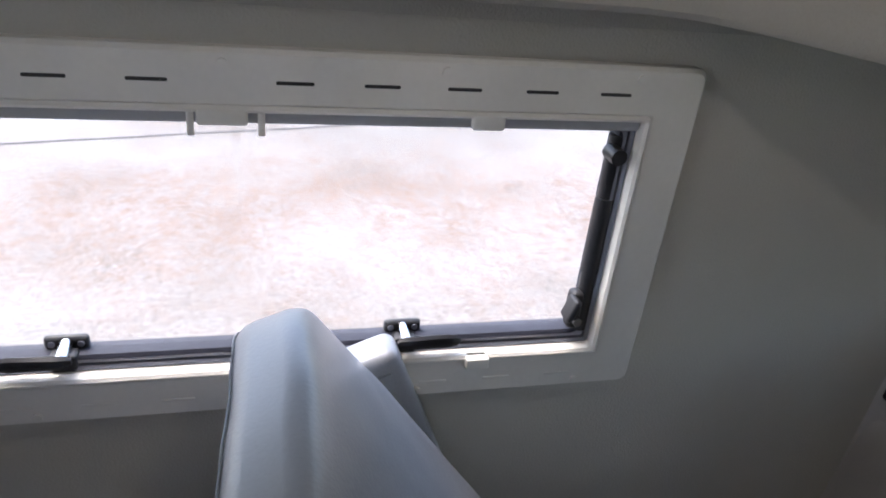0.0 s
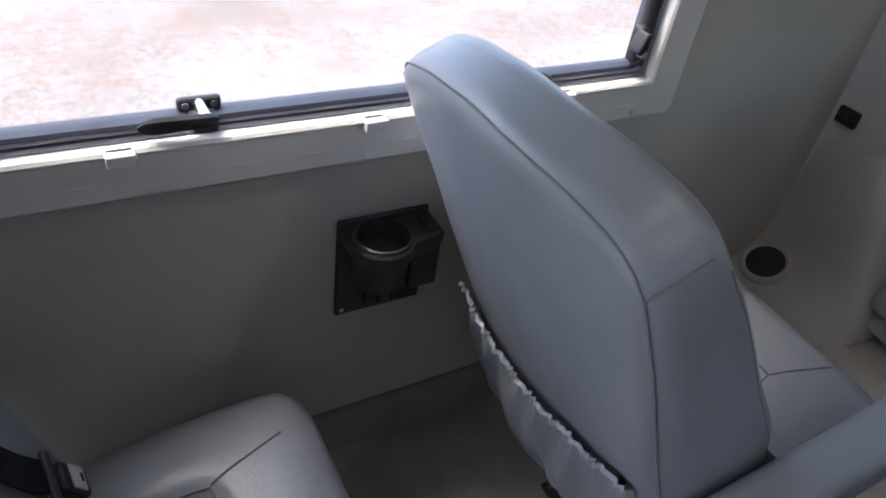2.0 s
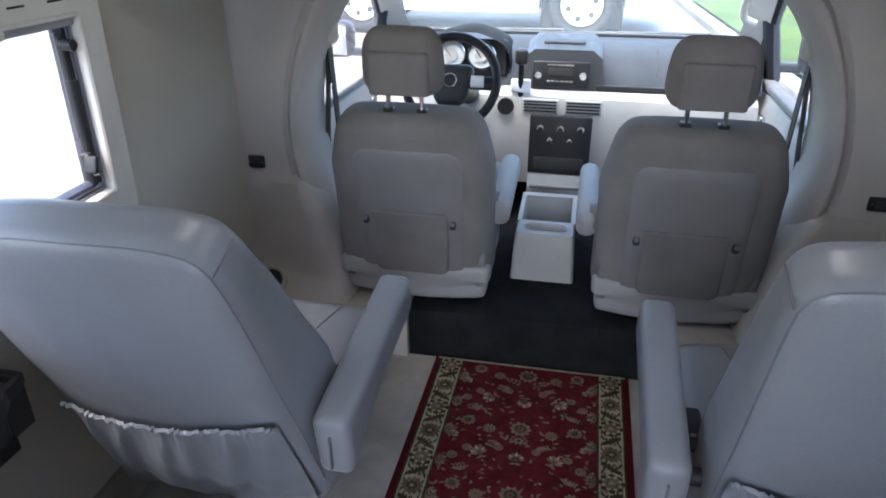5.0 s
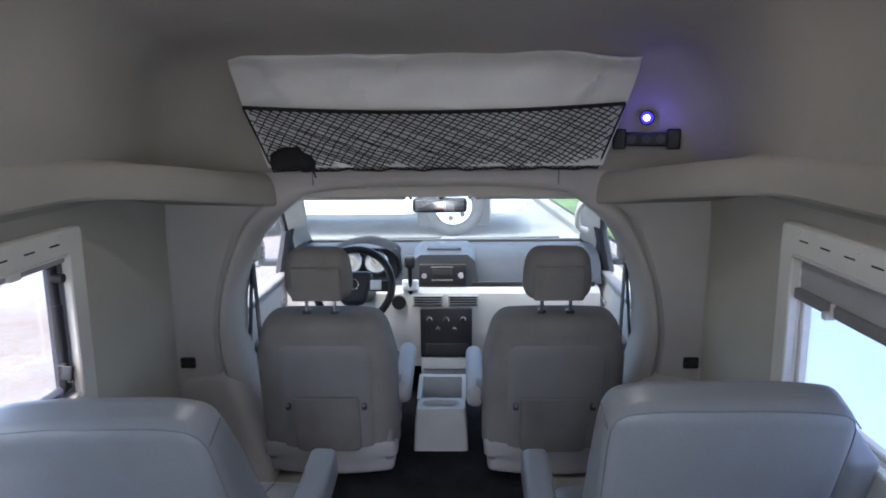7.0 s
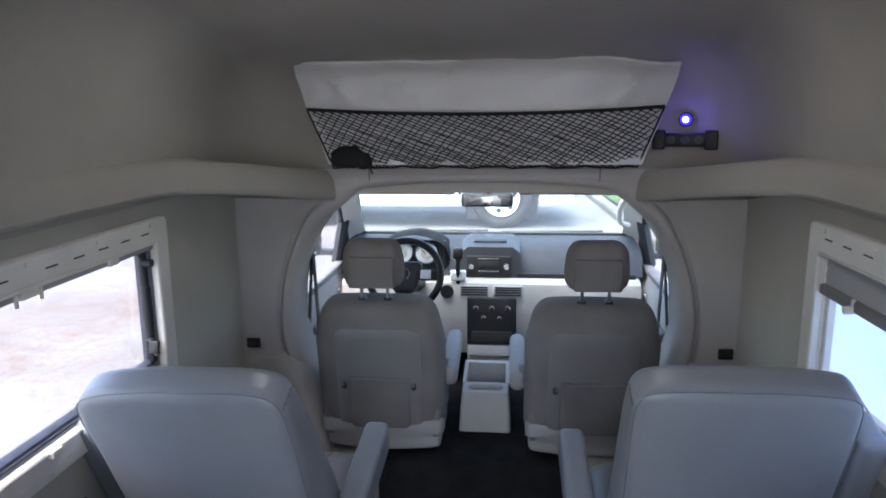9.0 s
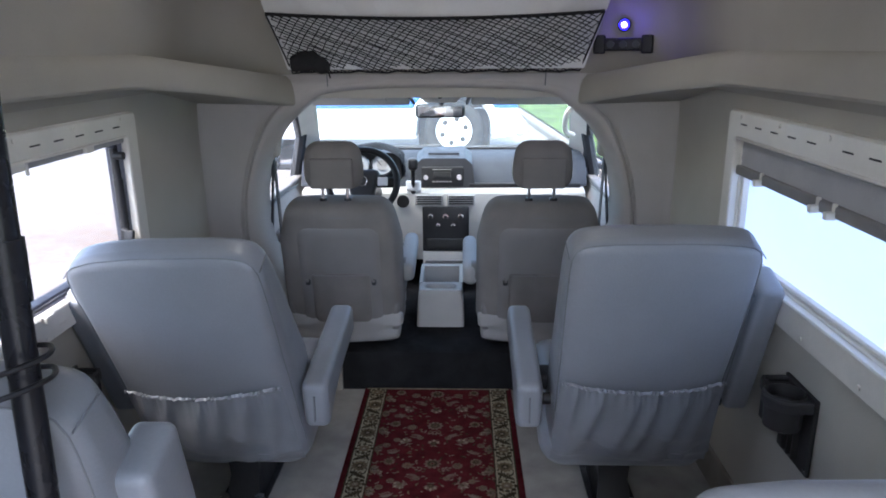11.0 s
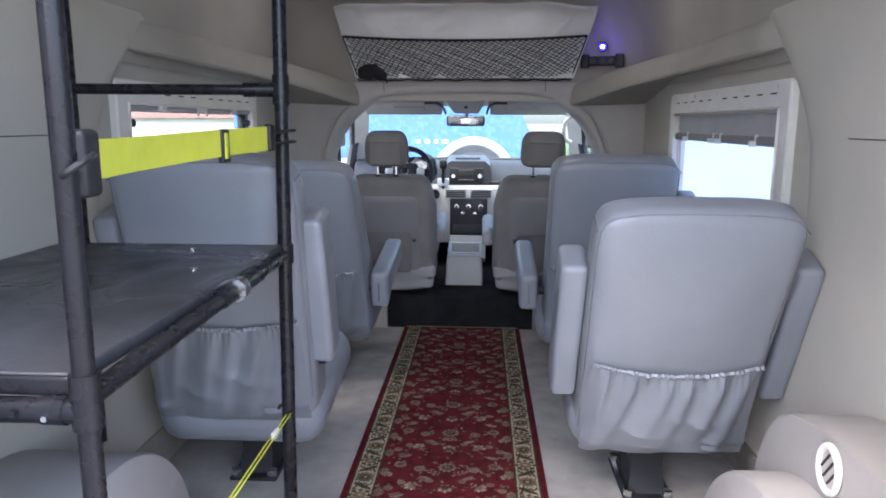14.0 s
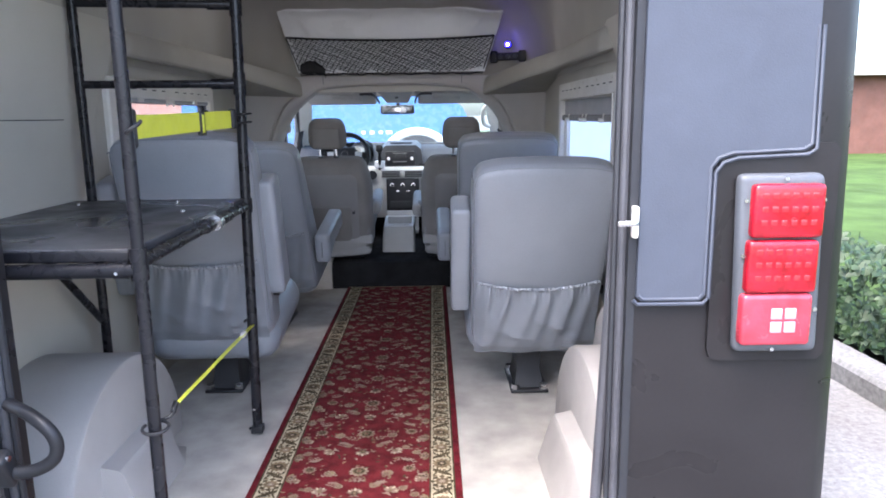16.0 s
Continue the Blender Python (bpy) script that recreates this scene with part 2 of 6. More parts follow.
def paving():
    """Weathered concrete: pale slab, broad rusty stain running along it, fine speckle."""
    mat = material("concrete_paving", (0.235, 0.229, 0.221), 0.9, vary=0.28, scale=1.1, bump=0.9, grain=26, color2=(0.160, 0.143, 0.126), spec=0.2)
    n, l = mat.node_tree.nodes, mat.node_tree.links
    b = n["Principled BSDF"]
    base = b.inputs["Base Color"].links[0].from_socket
    tc, sep, nz, fine = n.new("ShaderNodeTexCoord"), n.new("ShaderNodeSeparateXYZ"), n.new("ShaderNodeTexNoise"), n.new("ShaderNodeTexNoise")
    nz.inputs["Scale"].default_value, nz.inputs["Detail"].default_value, nz.inputs["Roughness"].default_value = 1.4, 8, 0.65
    fine.inputs["Scale"].default_value, fine.inputs["Detail"].default_value, fine.inputs["Roughness"].default_value = 11, 9, 0.75
    l.new(tc.outputs["Object"], sep.inputs[0])
    for t in (nz, fine):
        l.new(tc.outputs["Object"], t.inputs["Vector"])
    def math_node(op, a, v):
        m = n.new("ShaderNodeMath")
        m.operation = op
        l.new(a, m.inputs[0])
        if isinstance(v, float):
            m.inputs[1].default_value = v
        elif v is not None:
            l.new(v, m.inputs[1])
        return m.outputs[0]
    wob = math_node("MULTIPLY", nz.outputs[0], 3.0)
    pos = math_node("ADD", sep.outputs[0], wob)
    off = math_node("ABSOLUTE", math_node("ADD", pos, 2.3), None)
    rng = n.new("ShaderNodeMapRange")
    rng.inputs[1].default_value, rng.inputs[2].default_value, rng.inputs[3].default_value, rng.inputs[4].default_value = 0.1, 1.5, 0.75, 0.0
    l.new(off, rng.inputs[0])
    spread = n.new("ShaderNodeMapRange")
    spread.inputs[1].default_value, spread.inputs[2].default_value = 0.36, 0.66
    l.new(fine.outputs[0], spread.inputs[0])
    fac = math_node("MULTIPLY", rng.outputs[0], spread.outputs[0])
    mix = n.new("ShaderNodeMix")
    mix.data_type = "RGBA"
    mix.inputs[7].default_value = (0.135, 0.078, 0.048, 1)
    l.new(fac, mix.inputs[0])
    l.new(base, mix.inputs[6])
    # coarse sandy grain and dark grit
    grit, level, speck = n.new("ShaderNodeTexNoise"), n.new("ShaderNodeMapRange"), n.new("ShaderNodeMix")
    grit.inputs["Scale"].default_value, grit.inputs["Detail"].default_value, grit.inputs["Roughness"].default_value = 38, 7, 0.8
    level.inputs[1].default_value, level.inputs[2].default_value, level.inputs[3].default_value, level.inputs[4].default_value = 0.34, 0.66, 0.66, 1.22
    speck.data_type, speck.blend_type = "RGBA", "MULTIPLY"
    speck.inputs[0].default_value = 1.0
    l.new(tc.outputs["Object"], grit.inputs["Vector"])
    l.new(grit.outputs[0], level.inputs[0])
    l.new(mix.outputs[2], speck.inputs[6])
    l.new(level.outputs[0], speck.inputs[7])
    l.new(speck.outputs[2], b.inputs["Base Color"])
    return mat


M_CONCRETE = paving()
M_JOINT = material("dark_joint", (0.060, 0.055, 0.050), 0.95, vary=0.2)
M_GRASS = material("lawn_grass", (0.078, 0.128, 0.034), 0.95, vary=0.25, scale=1.2, bump=0.8, grain=40, spec=0.1)
M_LEAF = material("hedge_leaf", (0.036, 0.078, 0.018), 0.6, vary=0.3, scale=8, bump=0)
M_BRICK = material("far_brick", (0.175, 0.08, 0.058), 0.9, vary=0.15, scale=2, bump=0.4, grain=30)
M_HOUSE = material("far_render_wall", (0.62, 0.58, 0.52), 0.9, vary=0.08, scale=1, bump=0.2)
M_ROOFT = material("far_roof_tile", (0.17, 0.08, 0.05), 0.9, vary=0.2, scale=4)
M_TBLUE = material("truck_blue", (0.030, 0.125, 0.40), 0.25, vary=0.04, bump=0, coat=0.5)
M_TWHITE = material("truck_white", (0.68, 0.69, 0.70), 0.35, vary=0.05, bump=0)
M_TYRE = material("tyre_rubber", (0.03, 0.03, 0.03), 0.85, vary=0.2)


# ---- mesh helpers ----
def finish(bm, name, mat, smooth=35):
    me = bpy.data.meshes.new(name)
    bmesh.ops.recalc_face_normals(bm, faces=bm.faces[:])
    for e in bm.edges:
        e.smooth = not (len(e.link_faces) == 2 and e.calc_face_angle(0) > radians(smooth))
    for f in bm.faces:
        f.smooth = True
    bm.to_mesh(me)
    bm.free()
    me.materials.append(mat)
    return me


def part(name, bm, mat, parent=None, label=""):
    ob = new(name, bm if isinstance(bm, bpy.types.Mesh) else finish(bm, name, mat))
    ob.parent = parent
    if label:
        ob["label"] = label
    return ob


def thing(name, label, category, at=(0, 0, 0), turn=0, group="", kind=""):
    ob = new(name)
    ob.empty_display_size = 0.1
    ob.matrix_basis = pose(*at, 0, 0, turn)
    return tagged(ob, label, category, group, kind)


def rbox(size, at=(0, 0, 0), r=0.01, n=3, rot=None, f=None, bm=None, cuts=0):
    """A box with truly rounded edges; f moves its points before it is turned and set."""
    bm = bm or bmesh.new()
    hx, hy, hz = (s / 2 for s in size)
    r = min(r, hx, hy, hz) * 0.999
    m = Matrix.Translation(at) @ (rot.to_4x4() if rot else Matrix())

    def ticks(h):
        a = [-h + r * (1 - math.cos(math.pi / 2 * i / n)) for i in range(n)]
        inner = [(-h + r) + 2 * (h - r) * i / (cuts + 1) for i in range(cuts + 2)]
        return a + inner + [-v for v in reversed(a)]

    made = {}

    def vert(p):
        key = tuple(round(c, 6) for c in p)
        if key not in made:
            c = Vector([max(-h + r, min(h - r, v)) for v, h in zip(p, (hx, hy, hz))])
            d = Vector(p) - c
            q = c + (d.normalized() * r if d.length > 1e-9 else d)
            made[key] = bm.verts.new(m @ Vector(f(q) if f else q))
        return made[key]

    axes = (ticks(hx), ticks(hy), ticks(hz))
    hs = (hx, hy, hz)
    for a in range(3):
        b, c = (a + 1) % 3, (a + 2) % 3
        for s in (-1, 1):
            for i in range(len(axes[b]) - 1):
                for j in range(len(axes[c]) - 1):
                    quad = []
                    for u, v in ((i, j), (i + 1, j), (i + 1, j + 1), (i, j + 1)):
                        p = [0, 0, 0]
                        p[a], p[b], p[c] = s * hs[a], axes[b][u], axes[c][v]
                        quad.append(vert(p))
                    if len(set(quad)) == 4:
                        try:
                            bm.faces.new(quad)
                        except ValueError:
                            pass
    return bm


def box(lo, hi, bm=None, r=0.0):
    """A plain or rounded box between two corners."""
    c = [(a + b) / 2 for a, b in zip(lo, hi)]
    s = [abs(b - a) for a, b in zip(lo, hi)]
    if r:
        return rbox(s, c, r, 2, bm=bm)
    bm = bm or bmesh.new()
    v = [bm.verts.new((x, y, z)) for x in (lo[0], hi[0]) for y in (lo[1], hi[1]) for z in (lo[2], hi[2])]
    for q in ((0, 1, 3, 2), (4, 6, 7, 5), (0, 4, 5, 1), (2, 3, 7, 6), (0, 2, 6, 4), (1, 5, 7, 3)):
        bm.faces.new([v[i] for i in q])
    return bm


def loft(rings, bm=None, closed=True, caps=True):
    bm = bm or bmesh.new()
    rows = [[bm.verts.new(p) for p in ring] for ring in rings]
    n = len(rows[0])
    for a, b in zip(rows, rows[1:]):
        for i in range(n if closed else n - 1):
            j = (i + 1) % n
            bm.faces.new((a[i], a[j], b[j], b[i]))
    if caps and closed:
        bm.faces.new(rows[0])
        bm.faces.new(list(reversed(rows[-1])))
    return bm


def tube(points, r, n=10, bm=None, caps=True, closed=False):
    pts = [Vector(p) for p in points]
    rings, up = [], None
    for i, p in enumerate(pts):
        if closed:
            d = (pts[(i + 1) % len(pts)] - pts[i - 1]).normalized()
        else:
            d = (pts[min(i + 1, len(pts) - 1)] - pts[max(i - 1, 0)]).normalized()
        if up is None:
            up = d.orthogonal().normalized()
        else:
            up = (up - d * up.dot(d)).normalized()
        side = d.cross(up)
        rad = r[i] if isinstance(r, (list, tuple)) else r
        rings.append([p + rad * (math.cos(2 * math.pi * k / n) * up + math.sin(2 * math.pi * k / n) * side) for k in range(n)])
    if closed:
        rings.append(rings[0])
        bm = loft(rings, bm, True, False)
        bmesh.ops.remove_doubles(bm, verts=bm.verts[:], dist=1e-5)
        return bm
    return loft(rings, bm, True, caps)


def disc(center, axis, r, depth, n=24, bm=None, r2=None):
    """A short cylinder or cone along axis."""
    c, d = Vector(center), Vector(axis).normalized()
    return tube([c - d * depth / 2, c + d * depth / 2], [r, r if r2 is None else r2], n, bm)


def prism(outline, axis, a, b, bm=None):
    """A flat outline (list of pairs) pushed along x, y or z from a to b."""
    place = {"x": lambda p, v: (v, p[0], p[1]), "y": lambda p, v: (p[0], v, p[1]), "z": lambda p, v: (p[0], p[1], v)}[axis]
    return loft([[place(p, a) for p in outline], [place(p, b) for p in outline]], bm)


def bevelled(bm, width, seg=2, angle=30):
    es = [e for e in bm.edges if len(e.link_faces) == 2 and e.calc_face_angle(0) > radians(angle)]
    bmesh.ops.bevel(bm, geom=es, offset=width, segments=seg, affect="EDGES", profile=0.6)
    return bm


def smooth_line(points, n=8, closed=False):
    """Catmull-Rom through the points."""
    p = [Vector(q) for q in points]
    out = []
    m = len(p)
    for i in range(m if closed else m - 1):
        a, b, c, d = (p[i - 1], p[i], p[(i + 1) % m], p[(i + 2) % m]) if closed else (p[max(i - 1, 0)], p[i], p[i + 1], p[min(i + 2, m - 1)])
        for k in range(n):
            t = k / n
            out.append(0.5 * (2 * b + (c - a) * t + (2 * a - 5 * b + 4 * c - d) * t * t + (3 * b - a - 3 * c + d) * t ** 3))
    if not closed:
        out.append(p[-1])
    return out


def structure(name, bm, mat, label, category):
    return tagged(part(name, bm, mat), label, category, kind="structure")


# ---- shell of the van ----
WX = 0.92                     # inner face of the side walls
REAR, FRONT = -1.0, 2.08      # rear opening, cab bulkhead
WIN = {-1: (0.272, 1.487, 0.692, 1.205), 1: (0.29, 1.487, 0.70, 1.205)}   # outer edges of the window frames
GROUND = -0.42
INNER = -0.915               # where floor, walls and roof end behind the rear panels

bm = box((-0.98, INNER, -0.05), (0.98, 2.30, 0.0))
structure("floor", bm, M_CARPET, "pale grey-beige carpeted van floor with worn patches", "floor")


def side_wall(s):
    y0, y1, z0, z1 = WIN[s]
    ys, zs = [INNER, y0 + 0.02, y1 - 0.02, FRONT + 0.06], [-0.05, z0 + 0.02, z1 - 0.02, 1.40]
    bm = bmesh.new()
    xi, xo = s * WX, s * (WX + 0.05)
    grid = {(i, j, k): bm.verts.new((x, ys[i], zs[j])) for i in range(4) for j in range(4) for k, x in enumerate((xi, xo))}
    for i in range(3):
        for j in range(3):
            if (i, j) == (1, 1):
                continue
            for k in (0, 1):
                bm.faces.new([grid[a, b, k] for a, b in ((i, j), (i + 1, j), (i + 1, j + 1), (i, j + 1))])
    rim = [(1, 1), (2, 1), (2, 2), (1, 2)]
    for loop in (rim, [(0, 0), (1, 0), (2, 0), (3, 0), (3, 1), (3, 2), (3, 3), (2, 3), (1, 3), (0, 3), (0, 2), (0, 1)]):
        for a, b in zip(loop, loop[1:] + loop[:1]):
            bm.faces.new((grid[*a, 0], grid[*b, 0], grid[*b, 1], grid[*a, 1]))
    structure("wall_left" if s < 0 else "wall_right", bm, M_WALL, "grey-beige vinyl-lined van side wall with a window opening", "wall")
    # rear part of the lining, which swells out towards the raised roof and rounds off beside the window bay
    rows = []
    for z in (0.84, 0.92, 1.0, 1.05, 1.10, 1.15, 1.20, 1.24, 1.28, 1.32, 1.36, 1.40):
        k = max(0.0, (z - 0.82) / 0.56)
        th = 0.001 + 0.046 * k * k * (3 - 2 * k) if k < 1 else 0.047
        ye = 0.20 + 0.16 * max(0.0, (z - 0.95) / 0.33) ** 2.2
        rows.append([(s * (WX - a * th + b), y, z) for y, a, b in ((INNER, 1, 0), (-0.4, 1, 0), (-0.1, 1, 0), (ye - 0.10, 1, 0), (ye - 0.05, 0.97, 0), (ye - 0.02, 0.75, 0), (ye - 0.005, 0.35, 0), (ye + 0.006, 0, 0.004))])
    structure("wall_panel", loft(rows, closed=False), M_WALL, "swelling vinyl lining of the rear side wall", "wall")
    bm = box((s * (WX - 0.0200), INNER + 0.01, 1.0535), (s * (WX + 0.01), -0.03 if s < 0 else -0.004, 1.0565))
    structure("trim", bm, M_SEALG, "thin dark seam across the rear wall lining", "seam")
    bm = rbox((0.014, 2.88, 0.122), (s * (WX - 0.004), 0.57, 0.061), 0.005, 2)
    structure("baseboard", bm, M_BASE, "carpet turned up along the foot of the wall", "baseboard")


for s in (-1, 1):
    side_wall(s)

# lining of the raised roof: level bands that run up one side, round the front corners and back
#         half width, height, where it ends at the front, corner radius
BANDS = [(0.907, 1.25, 2.095, 0.25), (0.90, 1.275, 2.077, 0.25), (0.875, 1.372, 2.074, 0.26), (0.866, 1.45, 2.071, 0.27), (0.852, 1.56, 2.066, 0.27), (0.828, 1.66, 2.058, 0.26),
         (0.797, 1.73, 2.044, 0.24), (0.757, 1.775, 2.016, 0.20), (0.70, 1.796, 1.97, 0.16), (0.55, 1.808, 1.83, 0.12), (0.32, 1.82, 1.60, 0.10), (0.02, 1.828, 1.25, 0.015)]


def roof_band(w, z, fy, r, out=0.0):
    w, fy = w + out, fy + out
    half = [(w, INNER + (fy - r - INNER) * k / 10) for k in range(10)]
    half += [(w - r + r * math.cos(radians(11.25 * k)), fy - r + r * math.sin(radians(11.25 * k))) for k in range(9)]
    half += [((w - r) * (1 - k / 5), fy) for k in range(1, 5)]
    pts = [(-x, y) for x, y in half] + [(0, fy)] + [(x, y) for x, y in reversed(half)]
    steep = min(1.0, max(0.0, (z - 1.36) / 0.42))

    def fall(y):
        k = min(1.0, max(0.0, (y - 0.8) / 1.2))
        return 0.125 * steep * k * k * (3 - 2 * k)
    return [(x, y, z - fall(y) + out * steep) for x, y in pts]


bm = loft([roof_band(*b) for b in BANDS], closed=False)
loft([roof_band(*b, 0.025) for b in BANDS], bm, closed=False)
structure("ceiling", bm, M_ROOF, "grey fabric lining of the raised van roof", "ceiling")

# unseen outer roof skin, added to stop light leaks above walls and over cab
OUT = [(0.975, 1.30), (0.975, 1.45), (0.95, 1.62), (0.88, 1.80), (0.76, 1.87), (0.40, 1.90), (0.0, 1.905)]
skin = [(-x, z) for x, z in OUT] + [(x, z) for x, z in reversed(OUT[:-1])]
bm = loft([[(x, y, z) for x, z in skin] for y in (INNER, 1.6)] + [[(x * 0.97, 2.0, z - 0.06 * (z > 1.5)) for x, z in skin], [(x * 0.95, 2.24, min(z, 1.72)) for x, z in skin]], closed=False)
bm.faces.new([v for v in bm.verts if abs(v.co.y - 2.24) < 1e-4])
structure("roof", bm, M_PAINT, "dark grey outer skin of the raised roof, added unseen to stop light leaks", "roof")

# front wall of the roof above the cab
bm = prism([(-0.86, 1.20), (0.86, 1.20), (0.84, 1.45), (0.76, 1.72), (-0.76, 1.72), (-0.84, 1.45)], "y", FRONT + 0.035, FRONT + 0.07)
structure("wall_front_upper", bm, M_WALL, "grey lined bulkhead above the cab", "wall")


# soft moulded ledges along both side walls, turning inwards to the cab arch
def ledge(s):
    rings = []
    for y, xin, zb, zt in ((0.330, 0.905, 1.296, 1.372), (0.355, 0.884, 1.290, 1.370), (0.405, 0.852, 1.281, 1.369), (0.45, 0.849, 1.280, 1.369), (0.9, 0.848, 1.279, 1.368), (1.34, 0.846, 1.277, 1.366), (1.41, 0.838, 1.275, 1.364),
                           (1.47, 0.815, 1.270, 1.360), (1.60, 0.752, 1.255, 1.345), (1.80, 0.662, 1.225, 1.318), (1.95, 0.594, 1.198, 1.296), (2.05, 0.553, 1.182, 1.284), (2.10, 0.535, 1.174, 1.278)):
        h = zt - zb
        sec = [(WX + 0.02, zb + 0.006), (xin + 0.03, zb - 0.003), (xin + 0.008, zb - 0.002), (xin + 0.001, zb + 0.006), (xin, zb + 0.25 * h), (xin + 0.003, zb + 0.6 * h), (xin + 0.012, zt - 0.014), (xin + 0.028, zt + 0.004), (WX + 0.02, zt + 0.030)]
        rings.append([(s * x, y, z) for x, z in sec])
    structure("trim", loft(rings), M_LINING, "padded grey ledge below the raised roof", "ledge")


for s in (-1, 1):
    ledge(s)

# bulkhead with the arched way into the cab: opening, groove round its trim, outer limits
ARCH = [(0.60, 0.0), (0.61, 0.18), (0.625, 0.284), (0.65, 0.46), (0.69, 0.58), (0.715, 0.70), (0.71, 0.83), (0.685, 0.935), (0.645, 1.03), (0.595, 1.10), (0.50, 1.18), (0.42, 1.218), (0.2, 1.236), (0.0, 1.238)]
GROOVE = [(0.67, 0.0), (0.68, 0.18), (0.695, 0.284), (0.73, 0.46), (0.774, 0.57), (0.790, 0.69), (0.777, 0.82), (0.747, 0.94), (0.706, 1.045), (0.655, 1.135), (0.545, 1.212), (0.45, 1.248), (0.2, 1.264), (0.0, 1.266)]
LIMIT = [(0.935, 0.0), (0.935, 0.18), (0.935, 0.284), (0.935, 0.46), (0.935, 0.57), (0.935, 0.69), (0.935, 0.82), (0.935, 0.94), (0.935, 1.10), (0.935, 1.29), (0.62, 1.29), (0.46, 1.29), (0.2, 1.29), (0.0, 1.29)]


def round_arch(half):
    return smooth_line([(-x, z, 0) for x, z in half] + [(x, z, 0) for x, z in reversed(half[:-1])], 4)


inner, groove, limit = round_arch(ARCH), round_arch(GROOVE), round_arch(LIMIT)
rings = []
# panel from the side wall with a soft corner, groove, rolled trim, reveal
for k, y in ((0.0, FRONT - 0.075), (0.05, FRONT - 0.042), (0.14, FRONT - 0.024), (0.30, FRONT - 0.016), (0.86, FRONT - 0.006), (0.95, FRONT - 0.003), (1.0, FRONT + 0.010)):
    rings.append([(a.x + (b.x - a.x) * k, y if abs(a.x) > 0.9 else min(FRONT - 0.004, max(y, FRONT - 0.006)), a.y + (b.y - a.y) * k) for a, b in zip(limit, groove)])
for k, y in ((0.06, FRONT + 0.012), (0.14, FRONT - 0.004), (0.30, FRONT - 0.014), (0.52, FRONT - 0.010), (0.70, FRONT + 0.004), (0.85, FRONT + 0.024), (0.95, FRONT + 0.048), (1.0, FRONT + 0.075), (1.0, FRONT + 0.15)):
    flat = FRONT - 0.004 + 0.02 * k ** 3
    rings.append([(a.x + (b.x - a.x) * k, y if k == 1 or b.y < 1.09 else flat + (y - flat) * max(0.0, 1 - (b.y - 1.09) / 0.07), a.y + (b.y - a.y) * k) for a, b in zip(groove, inner)])
rings.append([(p.x, FRONT + 0.15, p.y) for p in limit])
structure("wall_front", loft(rings, closed=False), M_ARCHTRIM, "grey moulded trim round the arched opening to the cab", "wall")
for x in (-0.415, 0.415):
    structure("trim", tube([(x, FRONT - 0.0065, 1.245), (x * 1.003, FRONT - 0.0065, 1.31)], 0.0022, 6), M_SEAM, "thin seam in the panel above the cab arch", "seam")

# swollen foot of each cab pillar, with a sunk drink recess, and the platform beside the step
FOOT = [(0.0, (1.85, 1.862, 1.905, 1.99, 2.06), (0.80, 0.70, 0.602, 0.585)), (0.12, (1.868, 1.88, 1.92, 1.995, 2.06), (0.80, 0.70, 0.606, 0.588)), (0.175, (1.895, 1.905, 1.94, 2.003, 2.065), (0.81, 0.71, 0.612, 0.594)),
        (0.215, (1.932, 1.938, 1.962, 2.010, 2.07), (0.82, 0.72, 0.618, 0.600)), (0.245, (1.985, 1.985, 1.992, 2.018, 2.075), (0.83, 0.73, 0.626, 0.606)), (0.275, (2.02, 2.018, 2.016, 2.024, 2.08), (0.835, 0.74, 0.636, 0.614)),
        (0.34, (2.037, 2.034, 2.026, 2.026, 2.085), (0.84, 0.75, 0.655, 0.628)), (0.44, (2.045, 2.042, 2.034, 2.028, 2.09), (0.84, 0.765, 0.685, 0.650)), (0.52, (2.052, 2.050, 2.044, 2.036, 2.095), (0.85, 0.785, 0.715, 0.682)),
        (0.555, (2.060, 2.060, 2.056, 2.052, 2.10), (0.86, 0.80, 0.742, 0.715)), (0.575, (2.082, 2.084, 2.086, 2.088, 2.11), (0.87, 0.81, 0.765, 0.735))]
